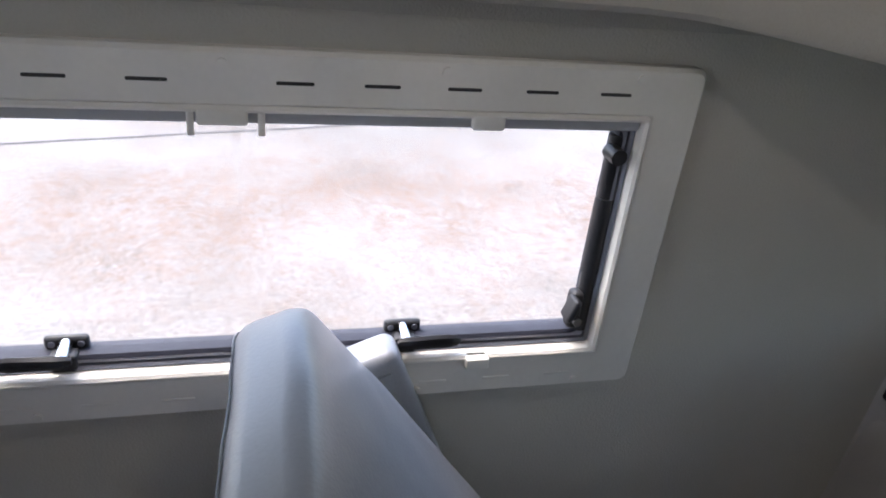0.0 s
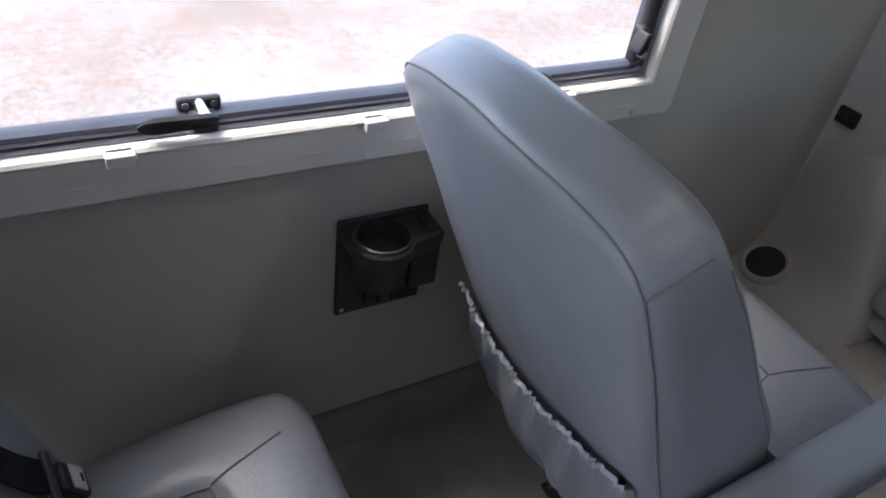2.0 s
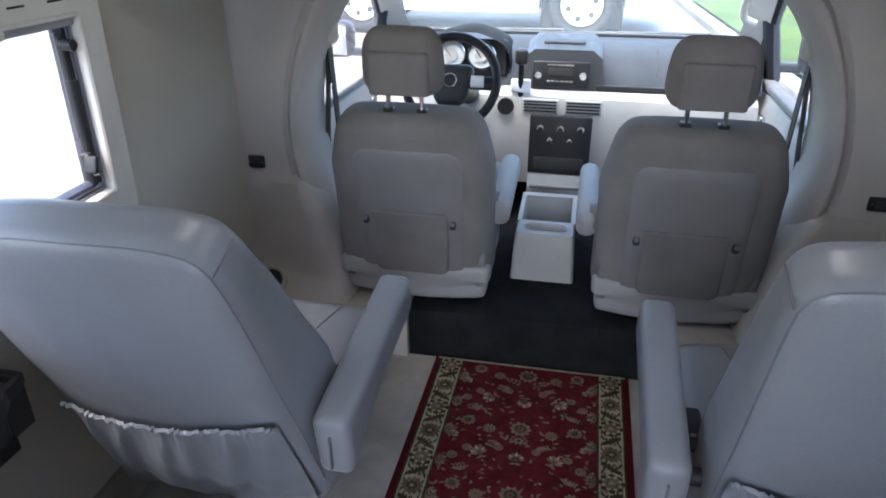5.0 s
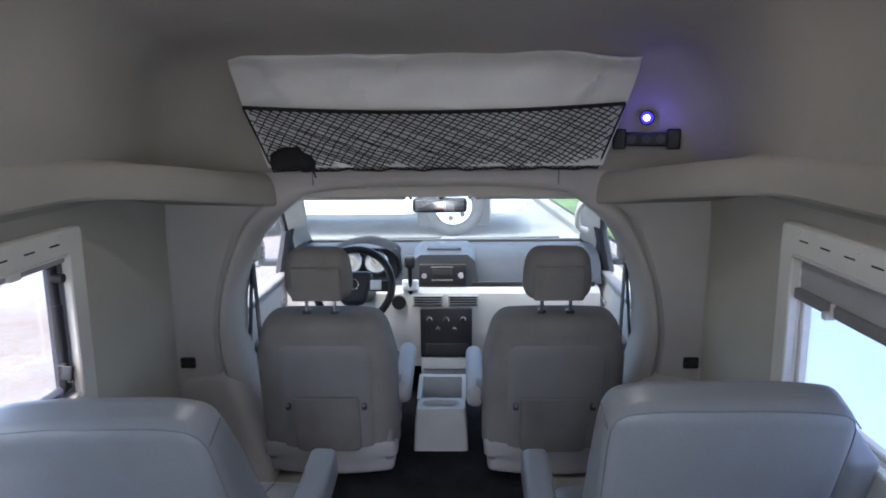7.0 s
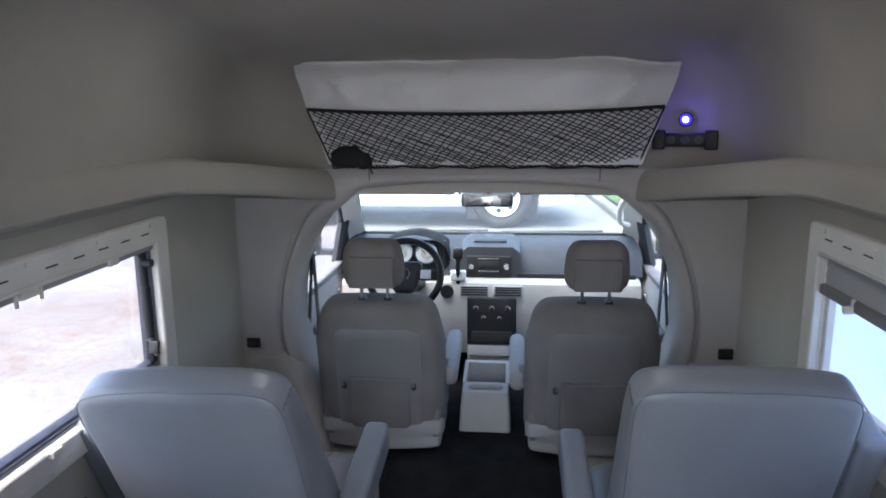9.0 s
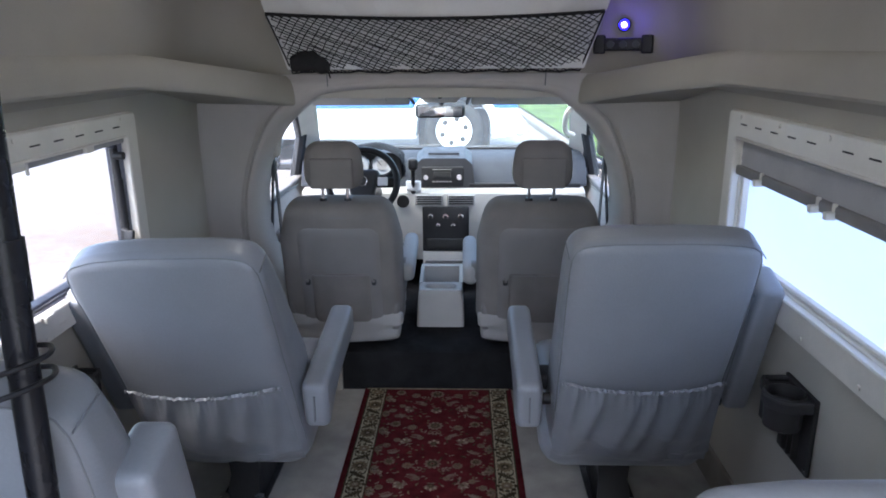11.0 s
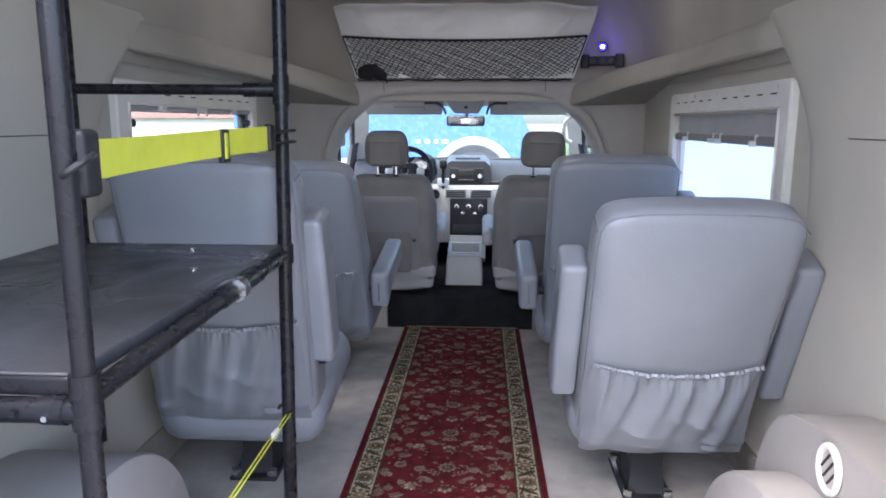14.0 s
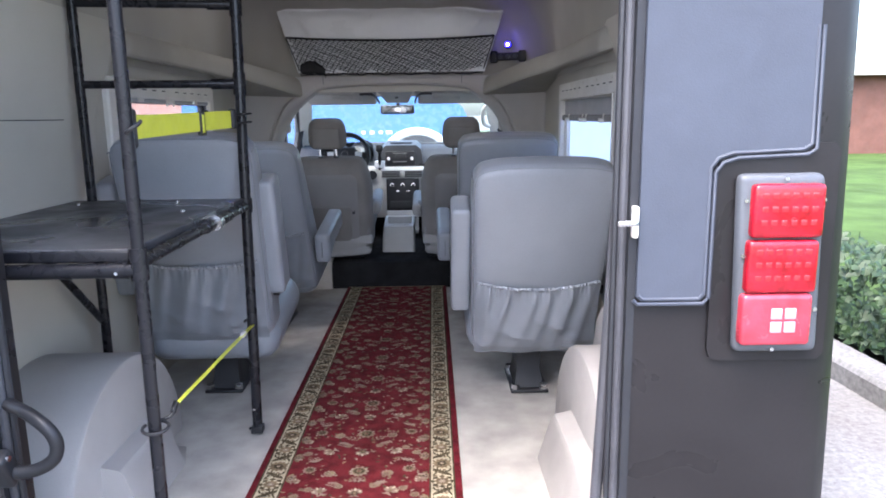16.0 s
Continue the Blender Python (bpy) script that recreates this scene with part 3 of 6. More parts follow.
for s in (-1, 1):
    rings = []
    for z, ys, xs in FOOT:
        line = smooth_line([(s * x, y, z) for x, y in zip((0.93,) + xs, ys)], 5)
        rings.append(list(line) + [Vector((s * xs[-1], 2.16, z)), Vector((s * 0.93, 2.16, z))])
    structure("trim", loft(rings), M_ARCHTRIM, "swollen moulded foot of the cab pillar", "pillar foot")
    xin = 0.402 if s < 0 else 0.377
    bm = prism([(1.997, 0.0), (2.000, 0.150), (2.012, 0.168), (2.035, 0.176), (2.215, 0.178), (2.215, 0.0)], "x", s * xin, s * 0.70)
    structure("trim", bevelled(bm, 0.005, 2, 45), M_CARPET, "carpeted platform beside the cab step", "platform")
    c = thing("drink_recess", "round dark drink recess sunk in the pillar foot", "cup holder", (0, 0, 0))
    tip = Vector((0, -0.62, 1)).normalized()
    at = Vector((s * 0.852, 1.970, 0.244))
    ring = [(math.cos(k * math.pi / 16), math.sin(k * math.pi / 16)) for k in range(32)]
    ax = Vector((1, 0, 0))
    ay = tip.cross(ax)
    part("rim", loft([[at + tip * h + ax * (r * a) + ay * (r * b) for a, b in ring] for r, h in ((0.062, -0.012), (0.060, 0.002), (0.053, 0.007), (0.047, 0.004), (0.045, -0.004))], caps=False), M_ARCHTRIM, c)
    # flat disc, the depth's shade put into its dark colour
    part("well", disc(at + tip * -0.001, tip, 0.046, 0.006, 28), M_DARKHOLE, c, "flat round disc coloured dark as the shaded well")
    o = thing("wall_socket", "small black switch plate on the grey cab pillar", "socket", (s * 0.885, FRONT - 0.024, 0.62))
    plate = part("plate", rbox((0.054, 0.012, 0.040), (0, 0, 0), 0.006), M_BLACK, o)
    part("rocker", rbox((0.020, 0.008, 0.022), (0.0, -0.007, 0), 0.003), M_DARKHOLE, plate)
    for x in (-0.019, 0.019):
        part("screw", disc((x, -0.006, 0.0), (0, 1, 0), 0.0035, 0.004, 8), M_SEALG, plate)

# step up to the cab floor
bm = prism([(2.012, 0.0), (2.014, 0.13), (2.03, 0.160), (2.06, 0.172), (2.30, 0.174), (2.30, 0.0)], "x", -0.400, 0.375)
structure("step", bevelled(bm, 0.004, 1), M_STEP, "step up to the cab covered in black matting", "step")
structure("cab_floor", box((-0.80, 2.21, 0.10), (0.80, 3.35, 0.170)), M_STEP, "black matting on the cab floor", "floor")


# ---- windows ----
def frame_ring(s, y0, y1, z0, z1, w, x0, x1, r=0.012):
    """A flat picture-frame ring in a side wall, between two depths."""
    def rect(a, x, q):
        pts = []
        for cy, cz, t0 in ((y1 - a, z1 - a, 0), (y0 + a, z1 - a, 90), (y0 + a, z0 + a, 180), (y1 - a, z0 + a, 270)):
            for k in range(4):
                t = radians(t0 + 30 * k)
                pts.append((x, cy - math.copysign(q, 1) * (1 if t0 in (0, 270) else -1) + q * math.cos(t), cz - q * (1 if t0 in (0, 90) else -1) + q * math.sin(t)))
        return pts
    e = 0.004 * (1 if abs(x1) < abs(x0) else -1)
    rings = [rect(0, s * x0, r), rect(0, s * (x1 + e), r), rect(0.004, s * x1, r), rect(w - 0.004, s * x1, 0.004), rect(w, s * (x1 + e), 0.004), rect(w, s * x0, 0.004)]
    return loft(rings + [rings[0]], None, True, False)


def uneven_frame(s, outer, inner, x0, x1):
    """A frame ring whose rails differ in width, with rounded outer corners."""
    def rect(r4, grow, x, q):
        a0, a1, c0, c1 = r4[0] - grow, r4[1] + grow, r4[2] - grow, r4[3] + grow
        pts = []
        for cy, cz, t0 in ((a1 - q, c1 - q, 0), (a0 + q, c1 - q, 90), (a0 + q, c0 + q, 180), (a1 - q, c0 + q, 270)):
            pts += [(x, cy + q * math.cos(radians(t0 + 30 * k)), cz + q * math.sin(radians(t0 + 30 * k))) for k in range(4)]
        return pts
    rings = [rect(outer, 0, s * x0, 0.014), rect(outer, 0, s * (x1 + 0.006), 0.014), rect(outer, -0.005, s * x1, 0.012), rect(inner, 0.004, s * x1, 0.004), rect(inner, 0, s * (x1 + 0.004), 0.004), rect(inner, 0, s * x0, 0.004)]
    return loft(rings + [rings[0]], None, True, False)


def latch(parent, y, z, s, way):
    """A turning window catch: bracket, bright spindle, keeper plate on the pane and a spoon-shaped paddle."""
    a = part("latch", rbox((0.024, 0.034, 0.036), (s * 0.926, y, z), 0.005), M_BLACK, parent, "black window catch")
    part("keeper", rbox((0.012, 0.056, 0.021), (s * 0.948, y, z + 0.020), 0.0095, 4), M_BLACK, a)
    for dy in (-0.018, 0.018):
        part("keeper_hole", disc((s * 0.9415, y + dy, z + 0.020), (1, 0, 0), 0.0045, 0.003, 12), M_GREYSEAL, a)
    part("spindle", tube([(s * 0.945, y, z + 0.020), (s * 0.908, y, z + 0.018)], 0.0085, 12), M_CHROME, a)
    rings = []
    for k, h, w in ((-0.014, 0.004, 0.004), (-0.008, 0.008, 0.007), (0.010, 0.010, 0.009), (0.035, 0.011, 0.0075), (0.060, 0.012, 0.007), (0.075, 0.009, 0.005), (0.081, 0.003, 0.002)):
        c = Vector((s * (0.904 + 0.05 * max(0.0, k)), y + way * k, z + 0.018 - 0.04 * k))
        rings.append([c + Vector((s * w * math.cos(radians(45 * i)), 0, h * math.sin(radians(45 * i)))) for i in range(8)])
    part("paddle", loft(rings), M_BLACK, a)


def stay(parent, y, z0, z1, s, d):
    """A telescopic stay beside the pane with its foot and knob."""
    st = part("stay", tube([(s * 0.928, y, z0 + 0.10), (s * 0.935, y, z1 - 0.10)], 0.0125, 12), M_BLACK, parent, "black telescopic stay")
    part("foot", rbox((0.026, 0.020, 0.064), (s * 0.922, y - d * 0.018, z0 + 0.140), 0.008, 3), M_BLACK, st)
    part("wing", rbox((0.030, 0.012, 0.038), (s * 0.905, y - d * 0.030, z0 + 0.150), 0.005, 3, Euler((radians(-18 * d), 0, 0)).to_matrix()), M_BLACK, st)
    part("foot_stud", disc((s * 0.905, y - d * 0.018, z0 + 0.128), (1, 0, 0), 0.007, 0.014, 12), M_CHROME, st)
    part("knob", disc((s * 0.915, y - d * 0.010, z1 - 0.122), (1, 0.0, 0), 0.0115, 0.030, 16), M_BLACK, st)
    part("sleeve", tube([(s * 0.9305, y, z0 + 0.20), (s * 0.932, y, z0 + 0.32)], 0.0145, 12), M_BLACK, st)


def hook(parent, y, z, s, flip=1):
    w = 0.030 if flip > 0 else 0.012
    k = rbox((0.024, w + 0.005, 0.018), (s * 0.896, y, z), 0.003)
    rbox((0.008, w, 0.048 if flip > 0 else 0.026), (s * 0.905, y, z - 0.014 * flip), 0.002, bm=k)
    part("blind_hook", k, M_FRAME, parent, "small white plastic blind hook")


def side_window(s):
    y0, y1, z0, z1 = WIN[s]
    w = thing("window_1" if s < 0 else "window_2", "camper window in a wide cream plastic frame" if s < 0 else "frosted camper window with a half-drawn pleated blind", "window", kind="structure")
    zg = z1 + (0.010 if s < 0 else 0.0)
    part("window_frame", uneven_frame(s, (y0 + 0.013, y1 - 0.004, z0 + 0.008 if s < 0 else z0, z1), (y0 + 0.075, y1 - 0.075, z0 + 0.075, zg - 0.075), WX + 0.02, WX - 0.022), M_FRAME, w, "cream plastic frame")
    part("inner_lip", frame_ring(s, y0 + 0.073, y1 - 0.073, z0 + 0.073, zg - 0.073, 0.008, WX + 0.02, WX - 0.027, 0.008), M_FRAME, w)
    part("grey_gasket", frame_ring(s, y0 + 0.079, y1 - 0.079, z0 + 0.079, zg - 0.079, 0.008, WX + 0.030, WX - 0.006, 0.01), M_GREYSEAL if s < 0 else M_FRAME, w)
    part("black_gasket", frame_ring(s, y0 + 0.086, y1 - 0.086, z0 + 0.086, zg - 0.086, 0.0125, WX + 0.035, WX + 0.002, 0.02), M_SEALB if s < 0 else M_FRAME, w, "dark rubber gasket" if s < 0 else "white rubber gasket")
    if s < 0:
        part("gasket_bead", frame_ring(s, y0 + 0.091, y1 - 0.091, z0 + 0.091, zg - 0.091, 0.0032, WX + 0.012, WX - 0.001, 0.018), M_GREYSEAL, w, "pale bead along the gasket")
    g = part("pane", box((s * (WX + 0.022), y0 + 0.09, z0 + 0.09), (s * (WX + 0.026), y1 - 0.09, zg - 0.09)), M_GLASS if s < 0 else M_FILM, w)
    g.visible_shadow = False
    for k in range(5):
        for z in (z1 - 0.016, z0 + 0.022):
            part("screw_cap", disc((s * (WX - 0.0235), y0 + 0.10 + (y1 - y0 - 0.20) * k / 4, z), (1, 0, 0), 0.0062, 0.005, 14), M_FRAME, w)
    mid = (y0 + y1) / 2
    for i in range(10):
        k = i - 4.5
        y = mid + math.copysign(0.0785 + 0.0995 * (abs(k) - 0.5), k)
        for z in ((z1 - 0.036,) if s > 0 else (z1 - 0.036, z0 + 0.036)):
            part("vent_slot", rbox((0.004, 0.043, 0.0046), (s * (WX - 0.0215), y, z), 0.002, 1), M_DARKHOLE if z > 1 else M_FRAME, w)
    # rolled-up or half-drawn blind with its bar
    drop = 0.004 if s < 0 else 0.085
    zt = zg - 0.076
    rows = 3 if s < 0 else 6
    rings = []
    for i in range(rows + 1):
        z = zt - drop * i / rows
        x = WX - 0.004 + (0.002 if i % 2 else 0)
        rings.append([(s * x, y0 + 0.082, z), (s * x, y1 - 0.082, z), (s * (x + 0.003), y1 - 0.082, z), (s * (x + 0.003), y0 + 0.082, z)])
    part("blind", loft(rings), M_BLIND, w, "grey pleated blind")
    bar = rbox((0.022, y1 - y0 - 0.165, 0.017 if s < 0 else 0.028), (s * (WX - 0.006), (y0 + y1) / 2, zt - drop - 0.008), 0.006)
    part("blind_bar", bar, M_BLIND if s < 0 else M_PANEL, w)
    if s > 0:
        for k in (0.20, 0.46, 0.52, 0.78):
            hook(w, y0 + (y1 - y0) * k, zt - drop - 0.016, s, -1)
        return
    for y, ln in ((0.562, 0.042), (0.877, 0.056), (1.192, 0.042)):
        part("bar_clip", rbox((0.014, ln, 0.020), (s * (WX - 0.020), y, zt - 0.010), 0.004), M_FRAME, w, "white plastic clip on the blind bar")
    for y in (0.842, 0.920):
        part("bar_pin", disc((s * (WX - 0.018), y, zt - 0.018), (0, 0, 1), 0.0042, 0.030, 10), M_FRAME, w)
    latch(w, 0.662, z0 + 0.086, s, -1)
    latch(w, 1.115, z0 + 0.086, s, 1)
    for y, d in ((y0 + 0.095, -1), (y1 - 0.095, 1)):
        stay(w, y, z0, z1, s, d)
    for y in (0.556, 0.888, 1.22):
        hook(w, y, z0 + 0.072, s)


for s in (-1, 1):
    side_window(s)


# ---- wall-mounted drink holders ----
def drink_holder(s, y, z):
    h = thing("drink_holder", "black plastic drink and phone holder screwed to the wall", "cup holder", (s * WX, y, z), group="wall drink holders")
    part("backplate", rbox((0.010, 0.160, 0.200), (-s * 0.006, 0, 0), 0.004), M_HOLDER, h)
    # tray seen from above: round lobe for the cup, straight lobe for the phone; the cup hole goes through it
    cx, cy, hole = 0.056, -0.024, 0.041
    lobe = [(cx + 0.051 * math.cos(radians(t)), cy - 0.053 * math.sin(radians(t))) for t in range(-55, 91, 10)]
    out = [(0.010, 0.079), (0.068, 0.079), (0.078, 0.070)] + lobe + [(0.010, -0.079)]

    def reach(a):
        """How far the tray's rim lies from the hole's middle in one direction."""
        d, best = (math.cos(a), math.sin(a)), 9.0
        for p, q in zip(out, out[1:] + out[:1]):
            ex, ey = q[0] - p[0], q[1] - p[1]
            det = ex * d[1] - ey * d[0]
            if abs(det) > 1e-9:
                px, py = p[0] - cx, p[1] - cy
                r, k = (ex * py - ey * px) / det, (d[0] * py - d[1] * px) / det
                if r > 0 and -1e-6 <= k <= 1 + 1e-6:
                    best = min(best, r)
        return best

    angles = [2 * math.pi * k / 48 for k in range(48)]
    rim = [reach(a) for a in angles]

    def band(radii, z):
        return [(-s * (cx + r * math.cos(a)), cy + r * math.sin(a), z) for a, r in zip(angles, radii)]

    part("tray", loft([band([r * 0.97 for r in rim], 0.066), band(rim, 0.070), band(rim, 0.088), band([r - 0.003 for r in rim], 0.092), band([hole + 0.006] * 48, 0.092), band([hole + 0.005] * 48, 0.097),
                       band([hole + 0.001] * 48, 0.0985), band([hole] * 48, 0.095), band([hole - 0.002] * 48, 0.020), band([0.002] * 48, 0.018)]), M_HOLDER, h)
    part("cup_wall", loft([band([hole + 0.004] * 48, 0.069), band([hole + 0.001] * 48, 0.010), band([hole * 0.8] * 48, 0.004), band([0.002] * 48, 0.004)]), M_HOLDER, h)
    part("phone_box", bevelled(prism([(-s * 0.010, 0.026), (-s * 0.066, 0.026), (-s * 0.066, 0.076), (-s * 0.010, 0.076)], "z", -0.02, 0.069), 0.004, 2), M_HOLDER, h)
    for dy, w in ((0.044, 0.012), (0.063, 0.010)):
        part("pocket_slot", rbox((0.050, w, 0.006), (-s * 0.043, dy, 0.0905), 0.002), M_DARKHOLE, h)
    part("slot_fin", rbox((0.056, 0.0035, 0.012), (-s * 0.044, 0.0535, 0.094), 0.0015, 2), M_HOLDER, h)
    for dy in (-0.03, -0.005, 0.02):
        part("foot_rib", bevelled(box((-s * 0.010, dy, -0.08), (-s * 0.026, dy + 0.006, 0.01)), 0.002, 1), M_HOLDER, h)
    for yy, zz in ((0.02, -0.055), (0.02, -0.078), (-0.07, 0.08), (-0.07, -0.085)):
        part("screw", disc((-s * 0.012, yy, zz), (1, 0, 0), 0.0045, 0.005, 10), M_CHROME, h)


drink_holder(-1, 0.925, 0.488)
drink_holder(1, 0.88, 0.503)


# ---- the four captain chairs ----
def captain_chair(folded_inner, folded_outer, s, lean=20, dz=0.0, wide=0.476, roll=0.0, slide=0.0, inset=0.0, drop=0.0, flare=0.095):
    """Origin on the floor under the pedestal; faces +y; s is the side of the van."""
    c = thing("captain_chair", "grey vinyl captain chair with gathered rear pocket on a black pedestal", "chair", group="captain chairs")
    tilt = Matrix.Rotation(radians(roll), 3, "Y") @ Matrix.Rotation(radians(lean), 3, "X")
    # base
    part("floor_plate", rbox((0.145, 0.26, 0.012), (0, 0, 0.008), 0.004, 1), M_BLACK, c)
    part("pedestal", loft([[(a * w, b * d, z) for a, b in ((-1, -1), (1, -1), (1, 1), (-1, 1))] for w, d, z in ((0.055, 0.10, 0.014), (0.045, 0.07, 0.08), (0.05, 0.07, 0.15), (0.09, 0.14, 0.22))]), M_BLACK, c)
    part("slide_rail", rbox((0.30, 0.36, 0.02), (0, 0.04, 0.225), 0.005), M_BLACK, c)
    for x in (-0.055, 0.055):
        for y in (-0.11, 0.11):
            part("bolt", disc((x, y, 0.021), (0, 0, 1), 0.016, 0.024, 6), M_CHROME, c)
    # seat
    def puff(p):
        k = 1 - (abs(p.x) / 0.25) ** 4
        well = 1 / (1 + math.exp((abs(p.x) - 0.085) * 110)) / (1 + math.exp((p.y - 0.105) * 110))
        return (p.x, p.y, p.z + ((0.022 * k * math.cos(p.y * 4) - 0.018 * well) if p.z > 0 else 0))
    part("seat_cushion", rbox((0.49, 0.54, 0.155), (0, 0.065 - slide, 0.290 - drop), 0.076, 5, Euler((radians(9), 0, 0)).to_matrix(), puff, cuts=30), M_VINYL, c)
    def on_seat(x, y):
        q = Vector(puff(Vector((x, y, 0.0775))))
        return Vector((0, 0.065 - slide, 0.290 - drop)) + Euler((radians(9), 0, 0)).to_matrix() @ (q + Vector((0, 0, 0.001)))
    path = [on_seat(-0.085, y / 50) for y in range(-9, 5)] + [on_seat(-0.08, 0.102)] + [on_seat(x / 50, 0.105) for x in range(-3, 4)] + [on_seat(0.08, 0.102)] + [on_seat(0.085, y / 50) for y in range(4, -10, -1)]
    part("seat_seam", tube(path, 0.002, 6), M_SEAM, c)
    for sx in (-1, 1):
        part("mitre_seam", tube([on_seat(sx * (0.083 + 0.006 * k), 0.104 + 0.018 * k) for k in range(7)], 0.0018, 6), M_SEAM, c)
    # back
    H, T, RB = 0.765, 0.098, 0.030
    def shape(p):
        up = (p.z + H / 2) / H
        w = 0.965 + 0.035 * up
        if up > 0.86:
            w -= 0.035 * ((up - 0.86) / 0.14) ** 2
        y = p.y
        y += (p.y / T + 0.5) * min(flare, 1.6 * flare * max(0.0, 0.97 - up))
        if p.y < 0:
            y -= 0.024 * (1 - (p.x / 0.24) ** 2) * (1 - abs(2 * up - 1) ** 3)
        # soft dents of a used padded cover
        y -= 0.0045 * noise.noise((p.x * 6.5 + s * 3.1 + lean, p.z * 5.5, dz * 90)) + 0.0018 * noise.noise((p.x * 17, p.z * 12 + lean, s))
        k = max(0.0, (p.z - 0.22) / (H / 2 - 0.22))
        return (p.x * w, y, p.z + k * (0.006 * (1 - (p.x / 0.23) ** 2) - 0.026 * min(1.0, abs(p.x) / 0.238) ** 7))
    bc = Vector((0, -0.277, 0.5645 + dz))
    part("backrest", rbox((wide, T, H), bc, RB, 4, tilt, shape, cuts=26), M_VINYL, c)

    def on_back(x, u, off):
        """A point of the rear face: u along the height from 0 to 1."""
        p = Vector((x, -T / 2, -H / 2 + u * H))
        q = Vector(shape(p))
        return bc + tilt @ (q + Vector((0, -off, 0)))
    def edge_point(x, z, sx, sz):
        """A point on the rear rounded edge of the backrest."""
        k = RB * 0.2929
        q = Vector(shape(Vector((x - sx * k, -T / 2 + k, z - sz * k))))
        return bc + tilt @ (q + Vector((sx * 0.0012, -0.0012, sz * 0.0012)))
    hx, hz = wide / 2, H / 2
    seam = [edge_point(-hx, -hz + H * u / 20, -1, 0) for u in range(2, 20)] + [edge_point(-hx + RB * 0.3, hz - RB * 0.3, -0.7, 0.7)]
    seam += [edge_point(x / 10 * (hx - RB), hz, 0, 1) for x in range(-10, 11)]
    seam += [edge_point(hx - RB * 0.3, hz - RB * 0.3, 0.7, 0.7)] + [edge_point(hx, -hz + H * u / 20, 1, 0) for u in range(19, 1, -1)]
    part("back_seam", tube(seam, 0.0015, 6), M_SEAM, c)
    for sx in (-1, 1):
        part("top_seam", tube([bc + tilt @ (Vector(shape(Vector((sx * wide / 2, yy, H / 2 - RB + 0.004)))) + Vector((sx * 0.001, 0, 0))) for yy in (-0.043, -0.031, -0.015, 0.0, 0.015, 0.027)], 0.0015, 6), M_SEAM, c)
        side = [bc + tilt @ (Vector(shape(Vector((sx * (wide / 2 - 0.010), T / 2 - 0.010, -H / 2 + H * u / 20)))) + Vector((sx * 0.001, 0.001, 0))) for u in range(3, 19)]
        part("side_seam", tube(side, 0.0015, 6), M_SEAM, c)
    # gathered pocket: folds fan out below an elastic edge
    rng = random.Random(7)
    ph = [rng.uniform(0, 6.28) for _ in range(6)]
    folds = []
    for k in range(6):
        ca = -0.72 + 1.65 * (k + rng.uniform(-0.25, 0.25)) / 5
        folds.append((ca, rng.uniform(0.075, 0.125), -rng.uniform(0.35, 0.75) * (0.70 + 0.30 * ca), rng.uniform(0.016, 0.030), rng.uniform(0.75, 1.3)))
    drapes = [(0.30, 0.50, 0.26, 0.008), (-0.35, 0.66, 0.20, 0.008), (0.62, 0.74, -0.16, 0.011), (0.50, 0.87, -0.20, 0.013), (-0.05, 0.86, 0.08, 0.006)]
    rows = []
    NX, NZ = 96, 20
    for j in range(NZ + 1):
        v = j / NZ
        u = 0.435 - v * 0.41
        row = []
        for i in range(NX + 1):
            a = i / NX * 2 - 1
            x = a * (0.218 + 0.010 * v)
            off = 0.008 + 0.017 * math.sin(v ** 1.3 * math.pi) * (1 - abs(a) ** 3) + 0.002 * (1 - a * a) * (1 - v)
            for ca, wd, sl, am, dec in folds:
                d = (a - ca - sl * v ** 1.1) / (wd * (0.8 + 1.3 * v))
                d = d * (1.7 if d > 0 else 0.8)
                off += am * math.exp(-d * d) * (0.2 + 0.8 * min(1, v * 6)) * math.exp(-(v * dec) ** 2) * (1 - abs(a) ** 8)
            for ca, cv, slope, am in drapes:
                d = (v - cv - slope * (a - ca)) / 0.045
                off += am * math.exp(-(d * (1.6 if d > 0 else 0.7)) ** 2) * math.exp(-((a - ca) / 0.42) ** 2)
            off += 0.012 * math.exp(-((v - 0.93 + 0.10 * abs(a)) / 0.05) ** 2) * abs(a) ** 2
            off += 0.0028 * math.sin(a * 66 + 3 * math.sin(a * 9)) * math.exp(-v * 10)
            sag = 0.022 * (1 - a * a) * (1 - v)
            row.append(on_back(x, u - sag, off))
        rows.append(row)
    part("pocket", loft(rows, closed=False), M_POCKET, c, "gathered vinyl pocket")
    ruf = []
    for i in range(193):
        a = i / 96 - 1
        x = a * 0.218
        sag = 0.022 * (1 - a * a)
        ruf.append((x, 0.437 - sag, 0.012 + 0.002 * (1 - a * a) + 0.004 * math.sin(i * 0.9 + 2 * math.sin(i * 0.23)) * (0.6 + 0.4 * math.sin(i * 0.31)) + 0.003 * (0.5 + 0.5 * math.sin(a * 19 + ph[0] + 0.8 * math.sin(a * 5 + ph[1]))), 0.0045 * math.sin(i * 0.9 + 0.7 + 2 * math.sin(i * 0.23)) * (0.6 + 0.4 * math.sin(i * 0.17))))
    bm = loft([[on_back(x, u - 0.006, o) for x, u, o, w in ruf], [on_back(x, u + 0.004, o + 0.004) for x, u, o, w in ruf], [on_back(x, u + 0.010 + w, o - 0.002) for x, u, o, w in ruf]], closed=False)
    part("elastic_edge", bm, M_RUFFLE, c, "pale ruffled elastic edge")
